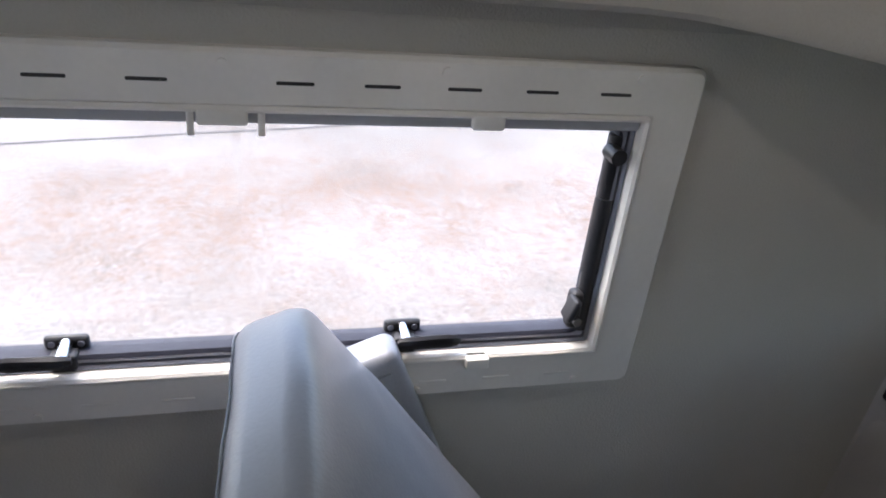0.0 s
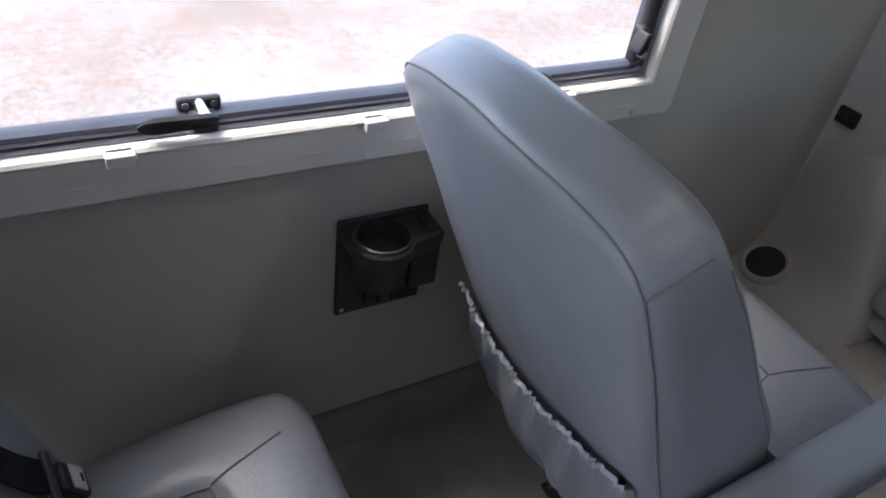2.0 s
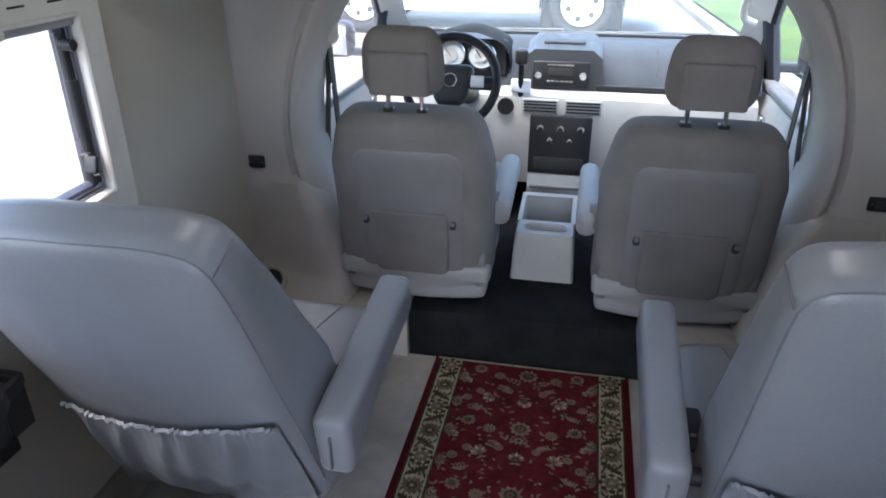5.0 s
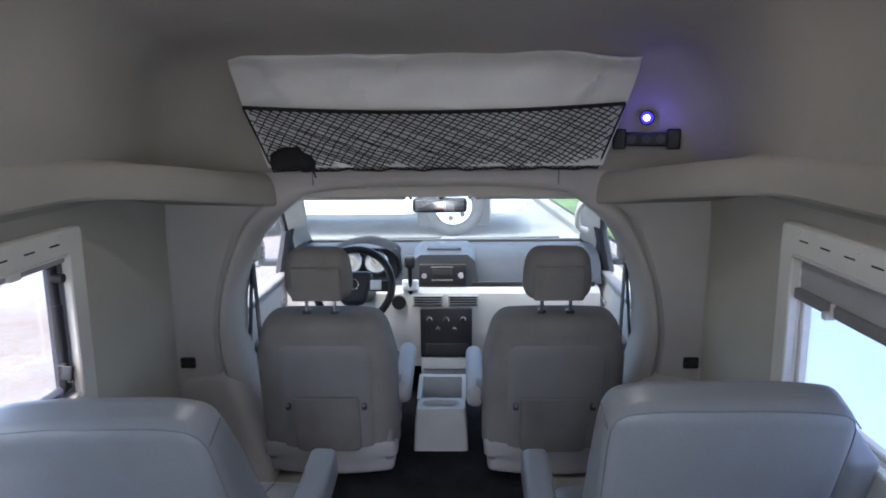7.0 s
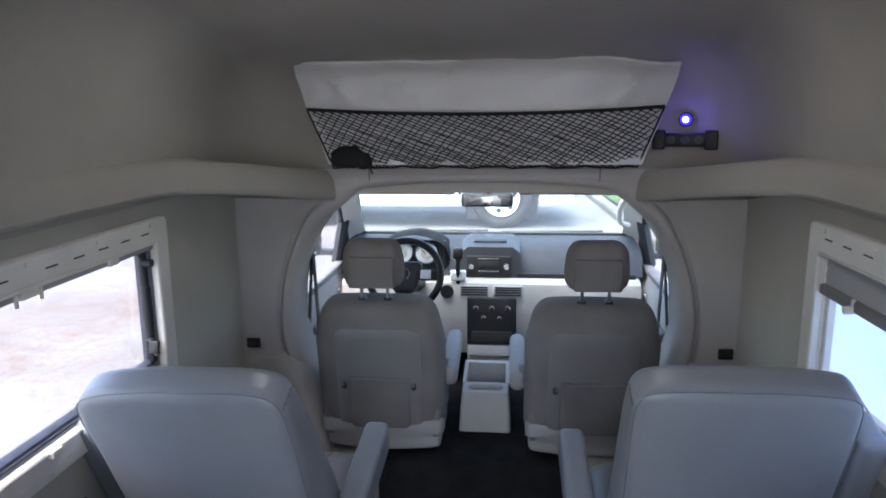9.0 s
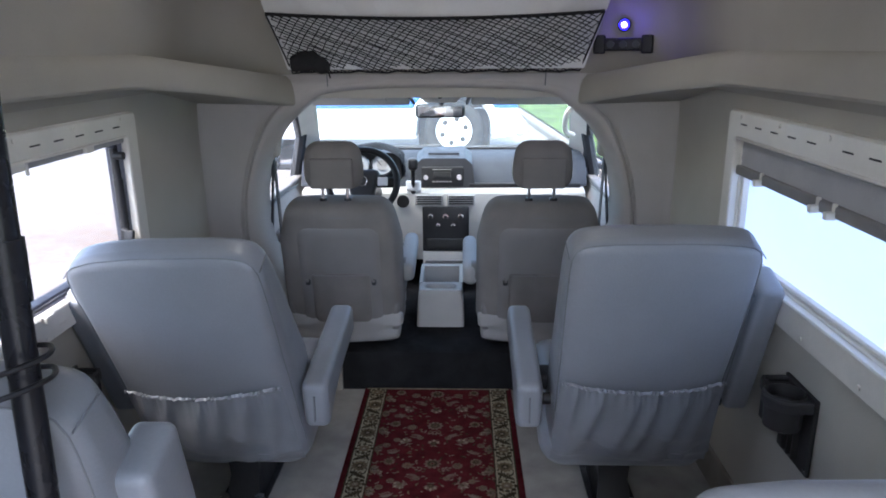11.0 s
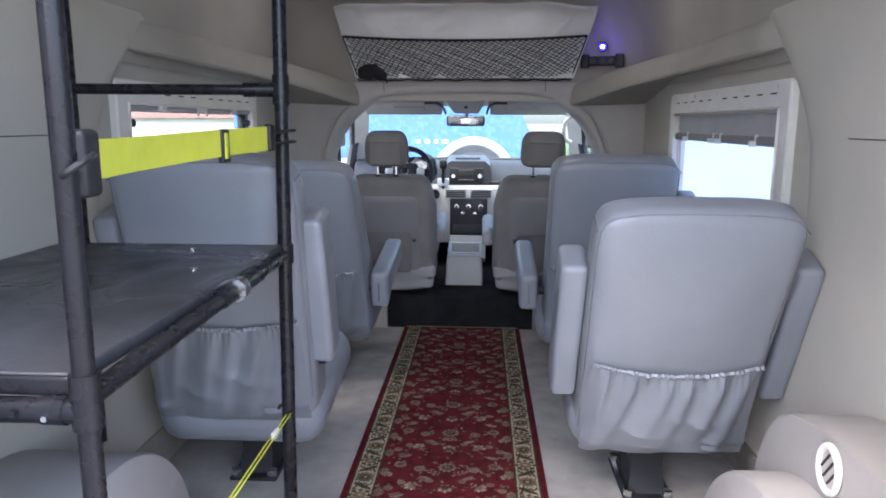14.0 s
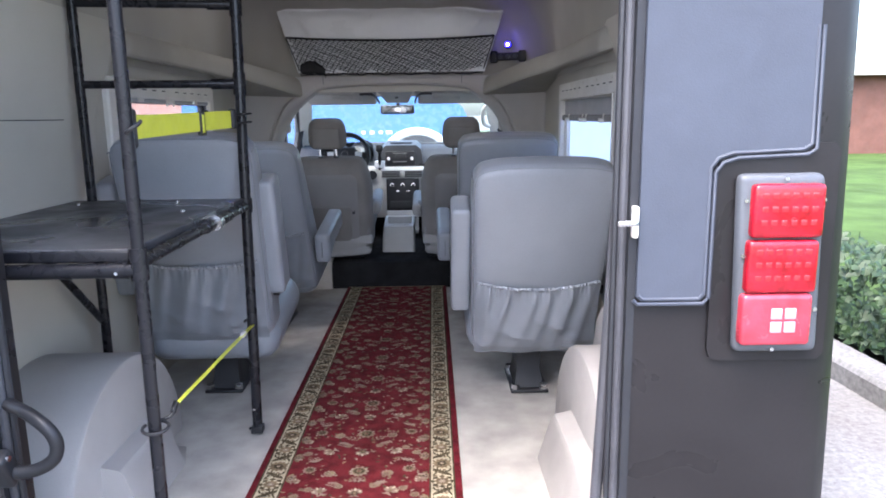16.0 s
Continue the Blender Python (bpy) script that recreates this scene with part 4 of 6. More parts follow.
    # arms
    for inner in (True, False):
        sx = -s if inner else s
        folded = folded_inner if inner else folded_outer
        if folded:
            arm = rbox((0.068, 0.118, 0.43), (sx * (0.268 - inset if inner else 0.292), -0.225, 0.578 + dz), 0.018, 4, tilt, cuts=2)
            a = part("armrest", arm, M_VINYL, c, "padded armrest folded up")
            part("arm_seam", tube([Vector((sx * (0.268 - inset if inner else 0.292), -0.225, 0.578 + dz)) + tilt @ Vector((-sx * 0.0345, -0.030, z)) for z in (-0.19, 0, 0.19)], 0.002, 6), M_SEAM, a)
            part("cap_seam", tube([Vector((sx * (0.268 - inset if inner else 0.292), -0.225, 0.578 + dz)) + tilt @ Vector(v) for v in ((-sx * 0.0345, -0.04, 0.185), (-sx * 0.0345, 0.04, 0.185))], 0.0018, 6), M_SEAM, a)
        else:
            rot = Matrix.Rotation(radians(9), 3, "X")
            arm = rbox((0.074, 0.46, 0.10), (sx * 0.287, -0.03, 0.485), 0.021, 4, rot, lambda p: (p.x, p.y, p.z - (0.05 * max(0, -p.y - 0.08) / 0.15 if p.z < 0 else 0)), cuts=4)
            a = part("armrest", arm, M_VINYL, c, "padded armrest folded down")
            part("arm_slot", rbox((0.004, 0.012, 0.075), (sx * 0.287, -0.262, 0.425), 0.0015, 1), M_SEAM, a)
        if not folded:
            part("arm_bracket", rbox((0.035, 0.085, 0.045), (sx * 0.226, -0.075, 0.435), 0.008, 2), M_BLACK, c)
        part("arm_hinge", disc((sx * 0.243, -0.19, 0.425), (1, 0, 0), 0.017, 0.02 if folded else 0.05, 16), M_BLACK, c)
    return c


proto = captain_chair(False, True, -1, 22, 0.014, 0.484, -2.5, flare=0.120)
proto.matrix_basis = pose(-0.588, 1.338, 0, 0, 0, -1)
tagged(proto, "grey vinyl captain chair, inner armrest down, behind the driver")
ch = captain_chair(False, True, 1, 20, 0.043, 0.458)
ch.matrix_basis = pose(0.575, 1.335, 0)
tagged(ch, "grey vinyl captain chair, inner armrest down, behind the passenger")
ch = captain_chair(True, True, -1, 14, 0.066, 0.476, 0.0, 0.045, 0.020, 0.018)
ch.matrix_basis = pose(-0.592, 0.470, 0)
tagged(ch, "grey vinyl captain chair with raised armrests behind the black rack")
ch = captain_chair(True, True, 1, 23, -0.010)
ch.matrix_basis = pose(0.595, 0.42, 0)
tagged(ch, "grey vinyl captain chair with raised armrests beside the wheel arch")

# seat belt lying across the rear chair behind the driver
b = thing("seat_belt", "black seat belt lying buckled across the rear chair", "seat belt")
strip = smooth_line([(-0.45, 0.392, 0.475), (-0.52, 0.352, 0.600), (-0.595, 0.328, 0.665), (-0.664, 0.349, 0.598), (-0.686, 0.381, 0.512), (-0.701, 0.401, 0.466)], 6)
facing = Vector((0, 1, 0.43)).normalized()
rings = []
for i, p in enumerate(strip):
    wv = (strip[min(i + 1, len(strip) - 1)] - strip[max(i - 1, 0)]).cross(facing).normalized() * 0.0235
    rings.append([p - wv, p + wv, p + wv + facing * 0.0016, p - wv + facing * 0.0016])
part("webbing", loft(rings), M_STEP, b, "black woven webbing")
along = (strip[-1] - strip[-8]).normalized()
facing = (facing - along * facing.dot(along)).normalized()
turn = Matrix((along.cross(facing), along, facing)).transposed()
part("tongue", rbox((0.070, 0.016, 0.008), (-0.702, 0.405, 0.464), 0.003, 2, turn), M_POD, b, "grey latch plate")
bk = part("buckle", rbox((0.040, 0.058, 0.022), (-0.711, 0.420, 0.432), 0.006, 3, turn), M_BLACK, b)
part("buckle_face", rbox((0.032, 0.030, 0.004), Vector((-0.711, 0.420, 0.432)) + facing * 0.0115, 0.0015, 1, turn), M_TRIM, bk, "pale grey face")
part("slot", rbox((0.012, 0.005, 0.003), Vector((-0.711, 0.420, 0.432)) + facing * 0.0135 + along * 0.006, 0.001, 1, turn), M_BLACK, bk)


# ---- runner rug ----
RY0, RY1 = -1.0, 2.005
rug = thing("runner_rug", "long red oriental runner rug with cream floral borders", "rug", (0, 0, 0))
part("rug_backing", rbox((0.612, RY1 - RY0, 0.008), (0, (RY0 + RY1) / 2, 0.006), 0.003, 1), M_EDGE, rug, "dark red outer edge")
part("rug_field", box((-0.215, RY0 + 0.02, 0.009), (0.215, RY1 - 0.015, 0.0112)), M_RED, rug, "red field")
for s in (-1, 1):
    part("rug_border", box((s * 0.215, RY0 + 0.02, 0.009), (s * 0.282, RY1 - 0.015, 0.0118)), M_CREAM, rug, "cream border")
    part("border_line", box((s * 0.211, RY0 + 0.02, 0.009), (s * 0.216, RY1 - 0.015, 0.0122)), M_OLIVE, rug)
    part("border_line", box((s * 0.281, RY0 + 0.02, 0.009), (s * 0.286, RY1 - 0.015, 0.0122)), M_OLIVE, rug)
part("end_border", box((-0.295, RY1 - 0.013, 0.009), (0.295, RY1 - 0.006, 0.0118)), M_CREAM, rug)


def leaf_face(bm, x, y, z, ln, wd, ang, n=7, bend=0.0):
    """A small pointed petal lying flat."""
    ca, sa = math.cos(ang), math.sin(ang)
    up, dn = [], []
    for i in range(n + 1):
        t = i / n
        w = wd * math.sin(math.pi * t) ** 0.8
        b = bend * ln * math.sin(math.pi * t)
        for side, out in ((1, up), (-1, dn)):
            u, v = t * ln, b + side * w / 2
            out.append((x + u * ca - v * sa, y + u * sa + v * ca, z))
    pts = up[:-1] + [up[-1]] + dn[-2:0:-1]
    bm.faces.new([bm.verts.new(p) for p in pts])


def flower(bm, x, y, z, r, k, start=0.0):
    for i in range(k):
        a = start + 2 * math.pi * i / k
        leaf_face(bm, x + 0.25 * r * math.cos(a), y + 0.25 * r * math.sin(a), z, r * 0.8, r * 0.55, a)


cream, motif, tan, olive, stem = bmesh.new(), bmesh.new(), bmesh.new(), bmesh.new(), bmesh.new()
rng = random.Random(3)
Z1, Z2, Z3 = 0.0120, 0.0125, 0.0130


def palmette(x, y, r, ang):
    """A fan of petals on a stem, with a dark heart."""
    for k in range(-3, 4):
        leaf_face(motif if k % 2 else cream, x, y, Z1 + 0.0002 * (k % 2), r * (1.25 - 0.08 * abs(k)), r * 0.42, ang + k * 0.42)
    leaf_face(tan, x - 0.2 * r * math.cos(ang), y - 0.2 * r * math.sin(ang), Z2, r * 0.8, r * 0.45, ang)
    for k in (-1, 1):
        leaf_face(motif, x, y, Z1, r * 0.9, r * 0.3, ang + k * 2.3, 6, 0.3 * k)


def rosette(x, y, r):
    for k in range(10):
        a = k * math.pi / 5
        leaf_face(motif, x + 0.15 * r * math.cos(a), y + 0.15 * r * math.sin(a), Z1 + 0.0002 * (k % 2), r * 0.9, r * 0.5, a)
    flower(tan, x, y, Z2, r * 0.75, 8)
    flower(motif, x, y, Z3, r * 0.35, 6)


def feather(x, y, ln, ang, bend, mat):
    leaf_face(mat, x, y, Z1, ln, ln * 0.24, ang, 8, bend)
    for k in range(4):
        t = 0.25 + 0.18 * k
        for sg in (-1, 1):
            leaf_face(mat, x + ln * t * math.cos(ang), y + ln * t * math.sin(ang) + bend * ln * 0.6, Z1 + 0.0002, ln * 0.26, ln * 0.10, ang + sg * 0.9, 5)


def vine(points):
    line = smooth_line([(a, b, 0) for a, b in points], 6)
    for p, q in zip(line, line[1:]):
        d = (q - p).normalized() * 0.0013
        nrm = Vector((-d.y, d.x, 0))
        stem.faces.new([stem.verts.new((v.x, v.y, 0.0117)) for v in (p - nrm, q - nrm, q + nrm, p + nrm)])


def sprig(x, y, ln, ang):
    """A short stem with paired leaves and a bud."""
    c, d = math.cos(ang), math.sin(ang)
    for k in range(3):
        for sg in (-1, 1):
            leaf_face(motif if k else tan, x + ln * 0.3 * k * c, y + ln * 0.3 * k * d, Z1, ln * 0.34, ln * 0.15, ang + sg * 0.8, 5, 0.15 * sg)
    leaf_face(motif, x + ln * 0.75 * c, y + ln * 0.75 * d, Z1 + 0.0002, ln * 0.4, ln * 0.2, ang, 5)


UNIT = 0.25
y = RY1 - 0.06
odd = 0
while y > RY0 + 0.07:
    # one repeat: a middle flower, side flowers between, palmettes towards the border
    rosette(0, y, 0.030)
    flower(olive, 0, y, Z3 + 0.0002, 0.018, 10, 0.3)
    flower(tan, 0, y, Z3 + 0.0004, 0.011, 6)
    low = y - UNIT / 2
    if low > RY0 + 0.07:
        palmette(0, low, 0.025, math.pi / 2 * (1 if odd % 2 else -1))
        flower(olive, 0, low, Z3, 0.013, 7)
    for s in (-1, 1):
        rosette(s * 0.086, y - 0.012, 0.019)
        rosette(s * 0.050, y - 0.085, 0.013)
        rosette(s * 0.135, y - 0.100, 0.014)
        palmette(s * 0.185, y - 0.055, 0.017, math.pi / 2 + s * 1.1)
        rosette(s * 0.150, y + 0.012, 0.021)
        flower(olive, s * 0.150, y + 0.012, Z3 + 0.0002, 0.010, 7)
        sprig(s * 0.022, y - 0.040, 0.045, math.pi / 2 - s * 1.2 + 3.14 * (odd % 2))
        if low > RY0 + 0.07:
            palmette(s * 0.098, low + 0.008, 0.026, math.pi / 2 - s * (0.5 if odd % 2 else 2.2))
            rosette(s * 0.170, low - 0.010, 0.015)
            feather(s * 0.042, low + 0.038, 0.052, 0.5 if s > 0 else math.pi - 0.5, 0.16 * s, motif)
            feather(s * 0.118, low - 0.040, 0.050, -0.4 if s > 0 else math.pi + 0.4, -0.16 * s, motif)
        for k, dy in enumerate((0.0, UNIT / 2)):
            yy = y - dy - 0.035
            if yy > RY0 + 0.07:
                for a in range(-2, 3):
                    leaf_face(motif if a % 2 else tan, s * 0.209, yy, Z1 + 0.0002 * (a % 2), 0.032, 0.014, (math.pi if s > 0 else 0) + a * 0.5)
                flower(olive, s * 0.199, yy, Z2, 0.010, 5)
        for _ in range(46):
            yy = y - rng.uniform(0, UNIT)
            if RY0 + 0.05 < yy < RY1 - 0.05:
                leaf_face((motif, motif, tan, tan, olive)[rng.randrange(5)], s * rng.uniform(0.010, 0.205), yy, 0.0118, rng.uniform(0.010, 0.022), 0.0075, rng.uniform(0, 6.28), 5, 0.2)
        if low > RY0 + 0.15:
            vine([(0, y - 0.02), (s * 0.05, y - 0.045), (s * 0.12, y - 0.035), (s * 0.165, y - 0.075), (s * 0.14, y - 0.12), (s * 0.06, y - 0.145), (0, y - 0.17)])
            vine([(s * 0.14, y - 0.12), (s * 0.19, y - 0.17), (s * 0.15, y - 0.23), (s * 0.08, y - 0.25)])
    y -= UNIT
    odd += 1
for s in (-1, 1):
    y = RY1 - 0.045
    while y > RY0 + 0.06:
        x = s * 0.2485
        # outlined lobed medallion, slanting leaf, olive flower, leaf
        for k in range(8):
            a = k * math.pi / 4
            leaf_face(olive, x + 0.012 * math.cos(a), y + 0.013 * math.sin(a), Z1, 0.023, 0.021, a)
        flower(cream, x, y, Z2, 0.027, 8, 0.4)
        flower(tan, x, y, Z2 + 0.0003, 0.023, 8)
        flower(motif, x, y, Z3 + 0.0002, 0.011, 6)
        for k in range(12):
            a = k * math.pi / 6
            leaf_face(tan, x + 0.005 * math.cos(a), y - 0.106 + 0.006 * math.sin(a), Z1 + 0.0002 * (k % 2), 0.025, 0.014, a)
        flower(olive, x, y - 0.106, Z2, 0.016, 7)
        flower(motif, x, y - 0.106, Z3, 0.007, 5)
        for dy, ang in ((0.053, 0.72), (0.159, math.pi - 0.72)):
            if y - dy - 0.02 > RY0 + 0.03:
                feather(x - 0.030 * math.cos(ang), y - dy - 0.030 * math.sin(ang), 0.062, ang, 0.0, olive)
                for sg in (-1, 1):
                    ox = sg * 0.019 * math.sin(ang) * (1 if ang < 1.5 else -1)
                    leaf_face(tan, x + ox, y - dy - sg * 0.017, Z1, 0.014, 0.009, ang + 1.2, 5)
                    leaf_face(olive, x + ox * 1.25, y - dy - sg * 0.004, Z1, 0.009, 0.007, ang, 5)
        for k in range(8):
            t0, t1 = y - 0.0265 * k, y - 0.0265 * (k + 1)
            if t1 > RY0 + 0.03:
                for e in (-1, 1):
                    xa, xb = (e * 0.027, e * 0.012) if k % 2 else (e * 0.012, e * 0.027)
                    leaf_face(olive, x + xa, t0, Z1 - 0.0001, math.hypot(xb - xa, t1 - t0), 0.0065, math.atan2(t1 - t0, xb - xa), 5, 0.12 * e)
        y -= 0.212
for nm, b, m in (("pale_floral_pile", cream, M_CREAM), ("rose_floral_pile", motif, M_MOTIF), ("tan_floral_pile", tan, M_TAN), ("dark_floral_pile", olive, M_OLIVE), ("stem_pile", stem, M_EDGE)):
    part(nm, b, m, rug)["kind"] = "stuff"


# ---- black tube rack with shelf, rear left ----
rack = thing("tube_rack", "black steel tube rack with ladder rungs and a black shelf board", "rack")
SZ = 0.785
P1, P2, P3 = (-0.371, 0.016), (-0.350, -0.872), (-0.845, -0.02)


def lean_y(z):
    """The front pole leans a little forward."""
    return -0.019 + 0.0445 * z



def pole(name, p, z0, z1, r=0.0165):
    o = part(name, tube([(p[0], p[1], z0), (p[0], p[1], z1)], r, 14), M_TUBE, rack)
    return o


p1 = part("pole", tube([(P1[0], lean_y(0.012), 0.012), (P1[0], lean_y(1.79), 1.79)], 0.0165, 14), M_TUBE, rack)
part("foot", rbox((0.040, 0.040, 0.026), (P1[0], lean_y(0.017), 0.022), 0.006), M_BLACK, p1)
part("screw", disc((P1[0] - 0.004, lean_y(0.1) - 0.0165, 0.095), (0, 1, 0), 0.0045, 0.004, 10), M_CHROME, p1)
part("wing_nut", rbox((0.052, 0.012, 0.008), (P1[0], lean_y(0.03) - 0.014, 0.034), 0.003, 2, Euler((0, radians(-14), 0)).to_matrix()), M_TUBE, p1)
pole("pole", P2, 0.0, 1.79, 0.0132)
pole("pole", P3, 0.30, 1.72, 0.0145)
for z in (1.16, 1.40, 1.64):
    yp = lean_y(z)
    r = part("rung", tube([(P3[0], P3[1], z), (P1[0], yp, z)], 0.0125, 12), M_TUBE, rack)
    part("bolt", disc((P1[0] - 0.05, yp - 0.014, z), (0, 1, 0), 0.008, 0.008, 6), M_CHROME, r)
    part("tee_fitting", tube([(P1[0] - 0.085, yp - 0.009, z), (P1[0] - 0.015, yp, z)], 0.0165, 14), M_TUBE, r)
    part("tee_sleeve", tube([(P1[0], lean_y(z - 0.034), z - 0.034), (P1[0], lean_y(z + 0.034), z + 0.034)], 0.0198, 14), M_TUBE, r)
side_bar = part("side_bar", tube([(P1[0], P1[1], SZ - 0.01), (P2[0], P2[1], SZ - 0.01)], 0.014, 12), M_TUBE, rack)
part("sleeve", tube([(P1[0] + 0.003, -0.20, SZ - 0.01), (P1[0] + 0.008, -0.42, SZ - 0.01)], 0.0185, 12), M_TUBE, side_bar)
part("pipe_clip", tube([(-0.362, -0.325, SZ - 0.01), (-0.362, -0.355, SZ - 0.01)], 0.0225, 14), M_CHROME, side_bar, "bright metal pipe clip")
rear_bar = part("rear_bar", tube([(P2[0], P2[1], SZ - 0.025), (-0.90, P2[1] - 0.01, SZ - 0.025)], 0.0155, 12), M_TUBE, rack)
part("rear_rail", rbox((0.53, 0.02, 0.024), (-0.635, P2[1] + 0.012, SZ + 0.002), 0.005), M_TUBE, rack)
part("clamp", tube([(-0.372, P2[1], SZ - 0.025), (-0.400, P2[1], SZ - 0.025)], 0.0175, 14), M_TUBE, rear_bar)
part("bolt", disc((-0.388, P2[1] - 0.020, SZ - 0.027), (0, 1, 0), 0.0038, 0.006, 6), M_CHROME, rear_bar)
part("bolt", disc((-0.425, P2[1] - 0.018, SZ - 0.022), (0, 1, 0), 0.005, 0.010, 6), M_TUBE, rear_bar)
part("front_bar", tube([(P1[0], P1[1], SZ - 0.01), (P3[0] - 0.06, P3[1], SZ - 0.01)], 0.0125, 12), M_TUBE, rack)
board = part("shelf_board", rbox((0.535, 0.86, 0.022), (-0.638, -0.435, SZ + 0.006), 0.004, 2), M_BOARD, rack, "black laminated shelf board")
for x, y in ((-0.46, -0.30), (-0.55, -0.09), (-0.86, -0.76), (-0.84, -0.12)):
    part("screw", disc((x, y, SZ + 0.019), (0, 0, 1), 0.007, 0.005, 10), M_CHROME, board)
part("brace", tube([(P3[0], P3[1], 0.40), (-0.835, -0.44, SZ - 0.006)], 0.012, 10), M_TUBE, rack)
part("collar", tube([(P2[0], P2[1], SZ - 0.045), (P2[0], P2[1], SZ + 0.02)], 0.0175, 14), M_TUBE, rack)
part("collar", tube([(P1[0], P1[1], SZ - 0.03), (P1[0], P1[1], SZ + 0.015)], 0.021, 14), M_TUBE, rack)

# yellow strap between the poles
st = thing("luggage_strap", "wide bright yellow webbing strap tied between two rack poles", "strap")
pts = smooth_line([(-0.40, -0.74, 1.038), (-0.43, -0.55, 1.038), (-0.42, -0.30, 1.044), (-0.375, -0.03, 1.052)], 6)
bm = loft([[p + Vector((0, 0, -0.026)), p + Vector((0.003, 0, -0.026)), p + Vector((0.003, 0, 0.026)), p + Vector((0, 0, 0.026))] for p in pts])
part("webbing", bm, M_STRAP, st)
part("buckle", rbox((0.024, 0.04, 0.085), (-0.395, -0.755, 1.035), 0.009), M_BLACK, st, "black plastic end clip")
slider = part("slider", rbox((0.012, 0.040, 0.066), (-0.412, -0.235, 1.040), 0.003), M_BLACK, st, "black plastic slider")
part("strap_window", rbox((0.004, 0.016, 0.050), (-0.4055, -0.240, 1.040), 0.001, 1), M_STRAP, slider, "yellow webbing threaded through")
part("end_slider", rbox((0.020, 0.034, 0.060), (-0.378, -0.046, 1.052), 0.007), M_BLACK, st, "black plastic end clip")
for dz in (-0.014, 0.012):
    line = smooth_line([(-0.376, -0.030, 1.052 + dz), (-0.352, 0.000, 1.054 + dz), (-0.340, 0.028, 1.056 + dz), (-0.352, 0.050, 1.056 + dz), (-0.370, 0.052, 1.055 + dz)], 5)
    part("wire_hook", tube(line, 0.0032, 8), M_BLACK, st)
hookline = smooth_line([(-0.395, -0.775, 1.025), (-0.375, -0.82, 1.02), (-0.345, -0.885, 1.03), (-0.325, -0.875, 1.045), (-0.335, -0.84, 1.05)], 6)
part("wire_hook", tube(hookline, 0.004, 8), M_BLACK, st)

# bungee cord low between the poles
bg = thing("bungee_cord", "thin yellow and black elastic cord hooked between two poles", "cord")
a, b2 = Vector((P1[0] + 0.005, lean_y(0.385) - 0.02, 0.385)), Vector((P2[0] + 0.025, P2[1] + 0.066, 0.452))
for o in (-0.0055, 0.0055):
    part("cord", tube([a + Vector((o, 0, 0.3 * o)), b2 + Vector((o * 0.8, 0, 0.3 * o))], 0.0019, 8), M_STRAP, bg)
mid = a.lerp(b2, 0.17)
part("tag", rbox((0.012, 0.035, 0.014), mid, 0.003, 1), M_FRAME, bg, "white tag")
part("cord_end", rbox((0.011, 0.030, 0.012), b2 + Vector((-0.003, -0.010, -0.006)), 0.004, 2, Euler((radians(32), 0, 0)).to_matrix()), M_BLACK, bg, "black plastic cord end")
ring = [(P2[0] + 0.026 * math.cos(k * math.pi / 8), P2[1] + 0.003 + 0.024 * math.sin(k * math.pi / 8), 0.424 + 0.004 * math.sin(k * math.pi / 8)) for k in range(-9, 6)]
part("hook", tube(smooth_line([b2 + Vector((-0.003, -0.012, -0.007)), (P2[0] + 0.020, P2[1] + 0.036, 0.434)] + [Vector(p) for p in ring[::-1]], 3), 0.0036, 8), M_BLACK, bg)
part("hook", tube(smooth_line([a, a + Vector((0.004, 0.012, 0.005)), (P1[0] - 0.02, lean_y(0.395) + 0.01, 0.395), (P1[0] - 0.022, lean_y(0.395) - 0.01, 0.395)], 5), 0.004, 8), M_BLACK, bg)


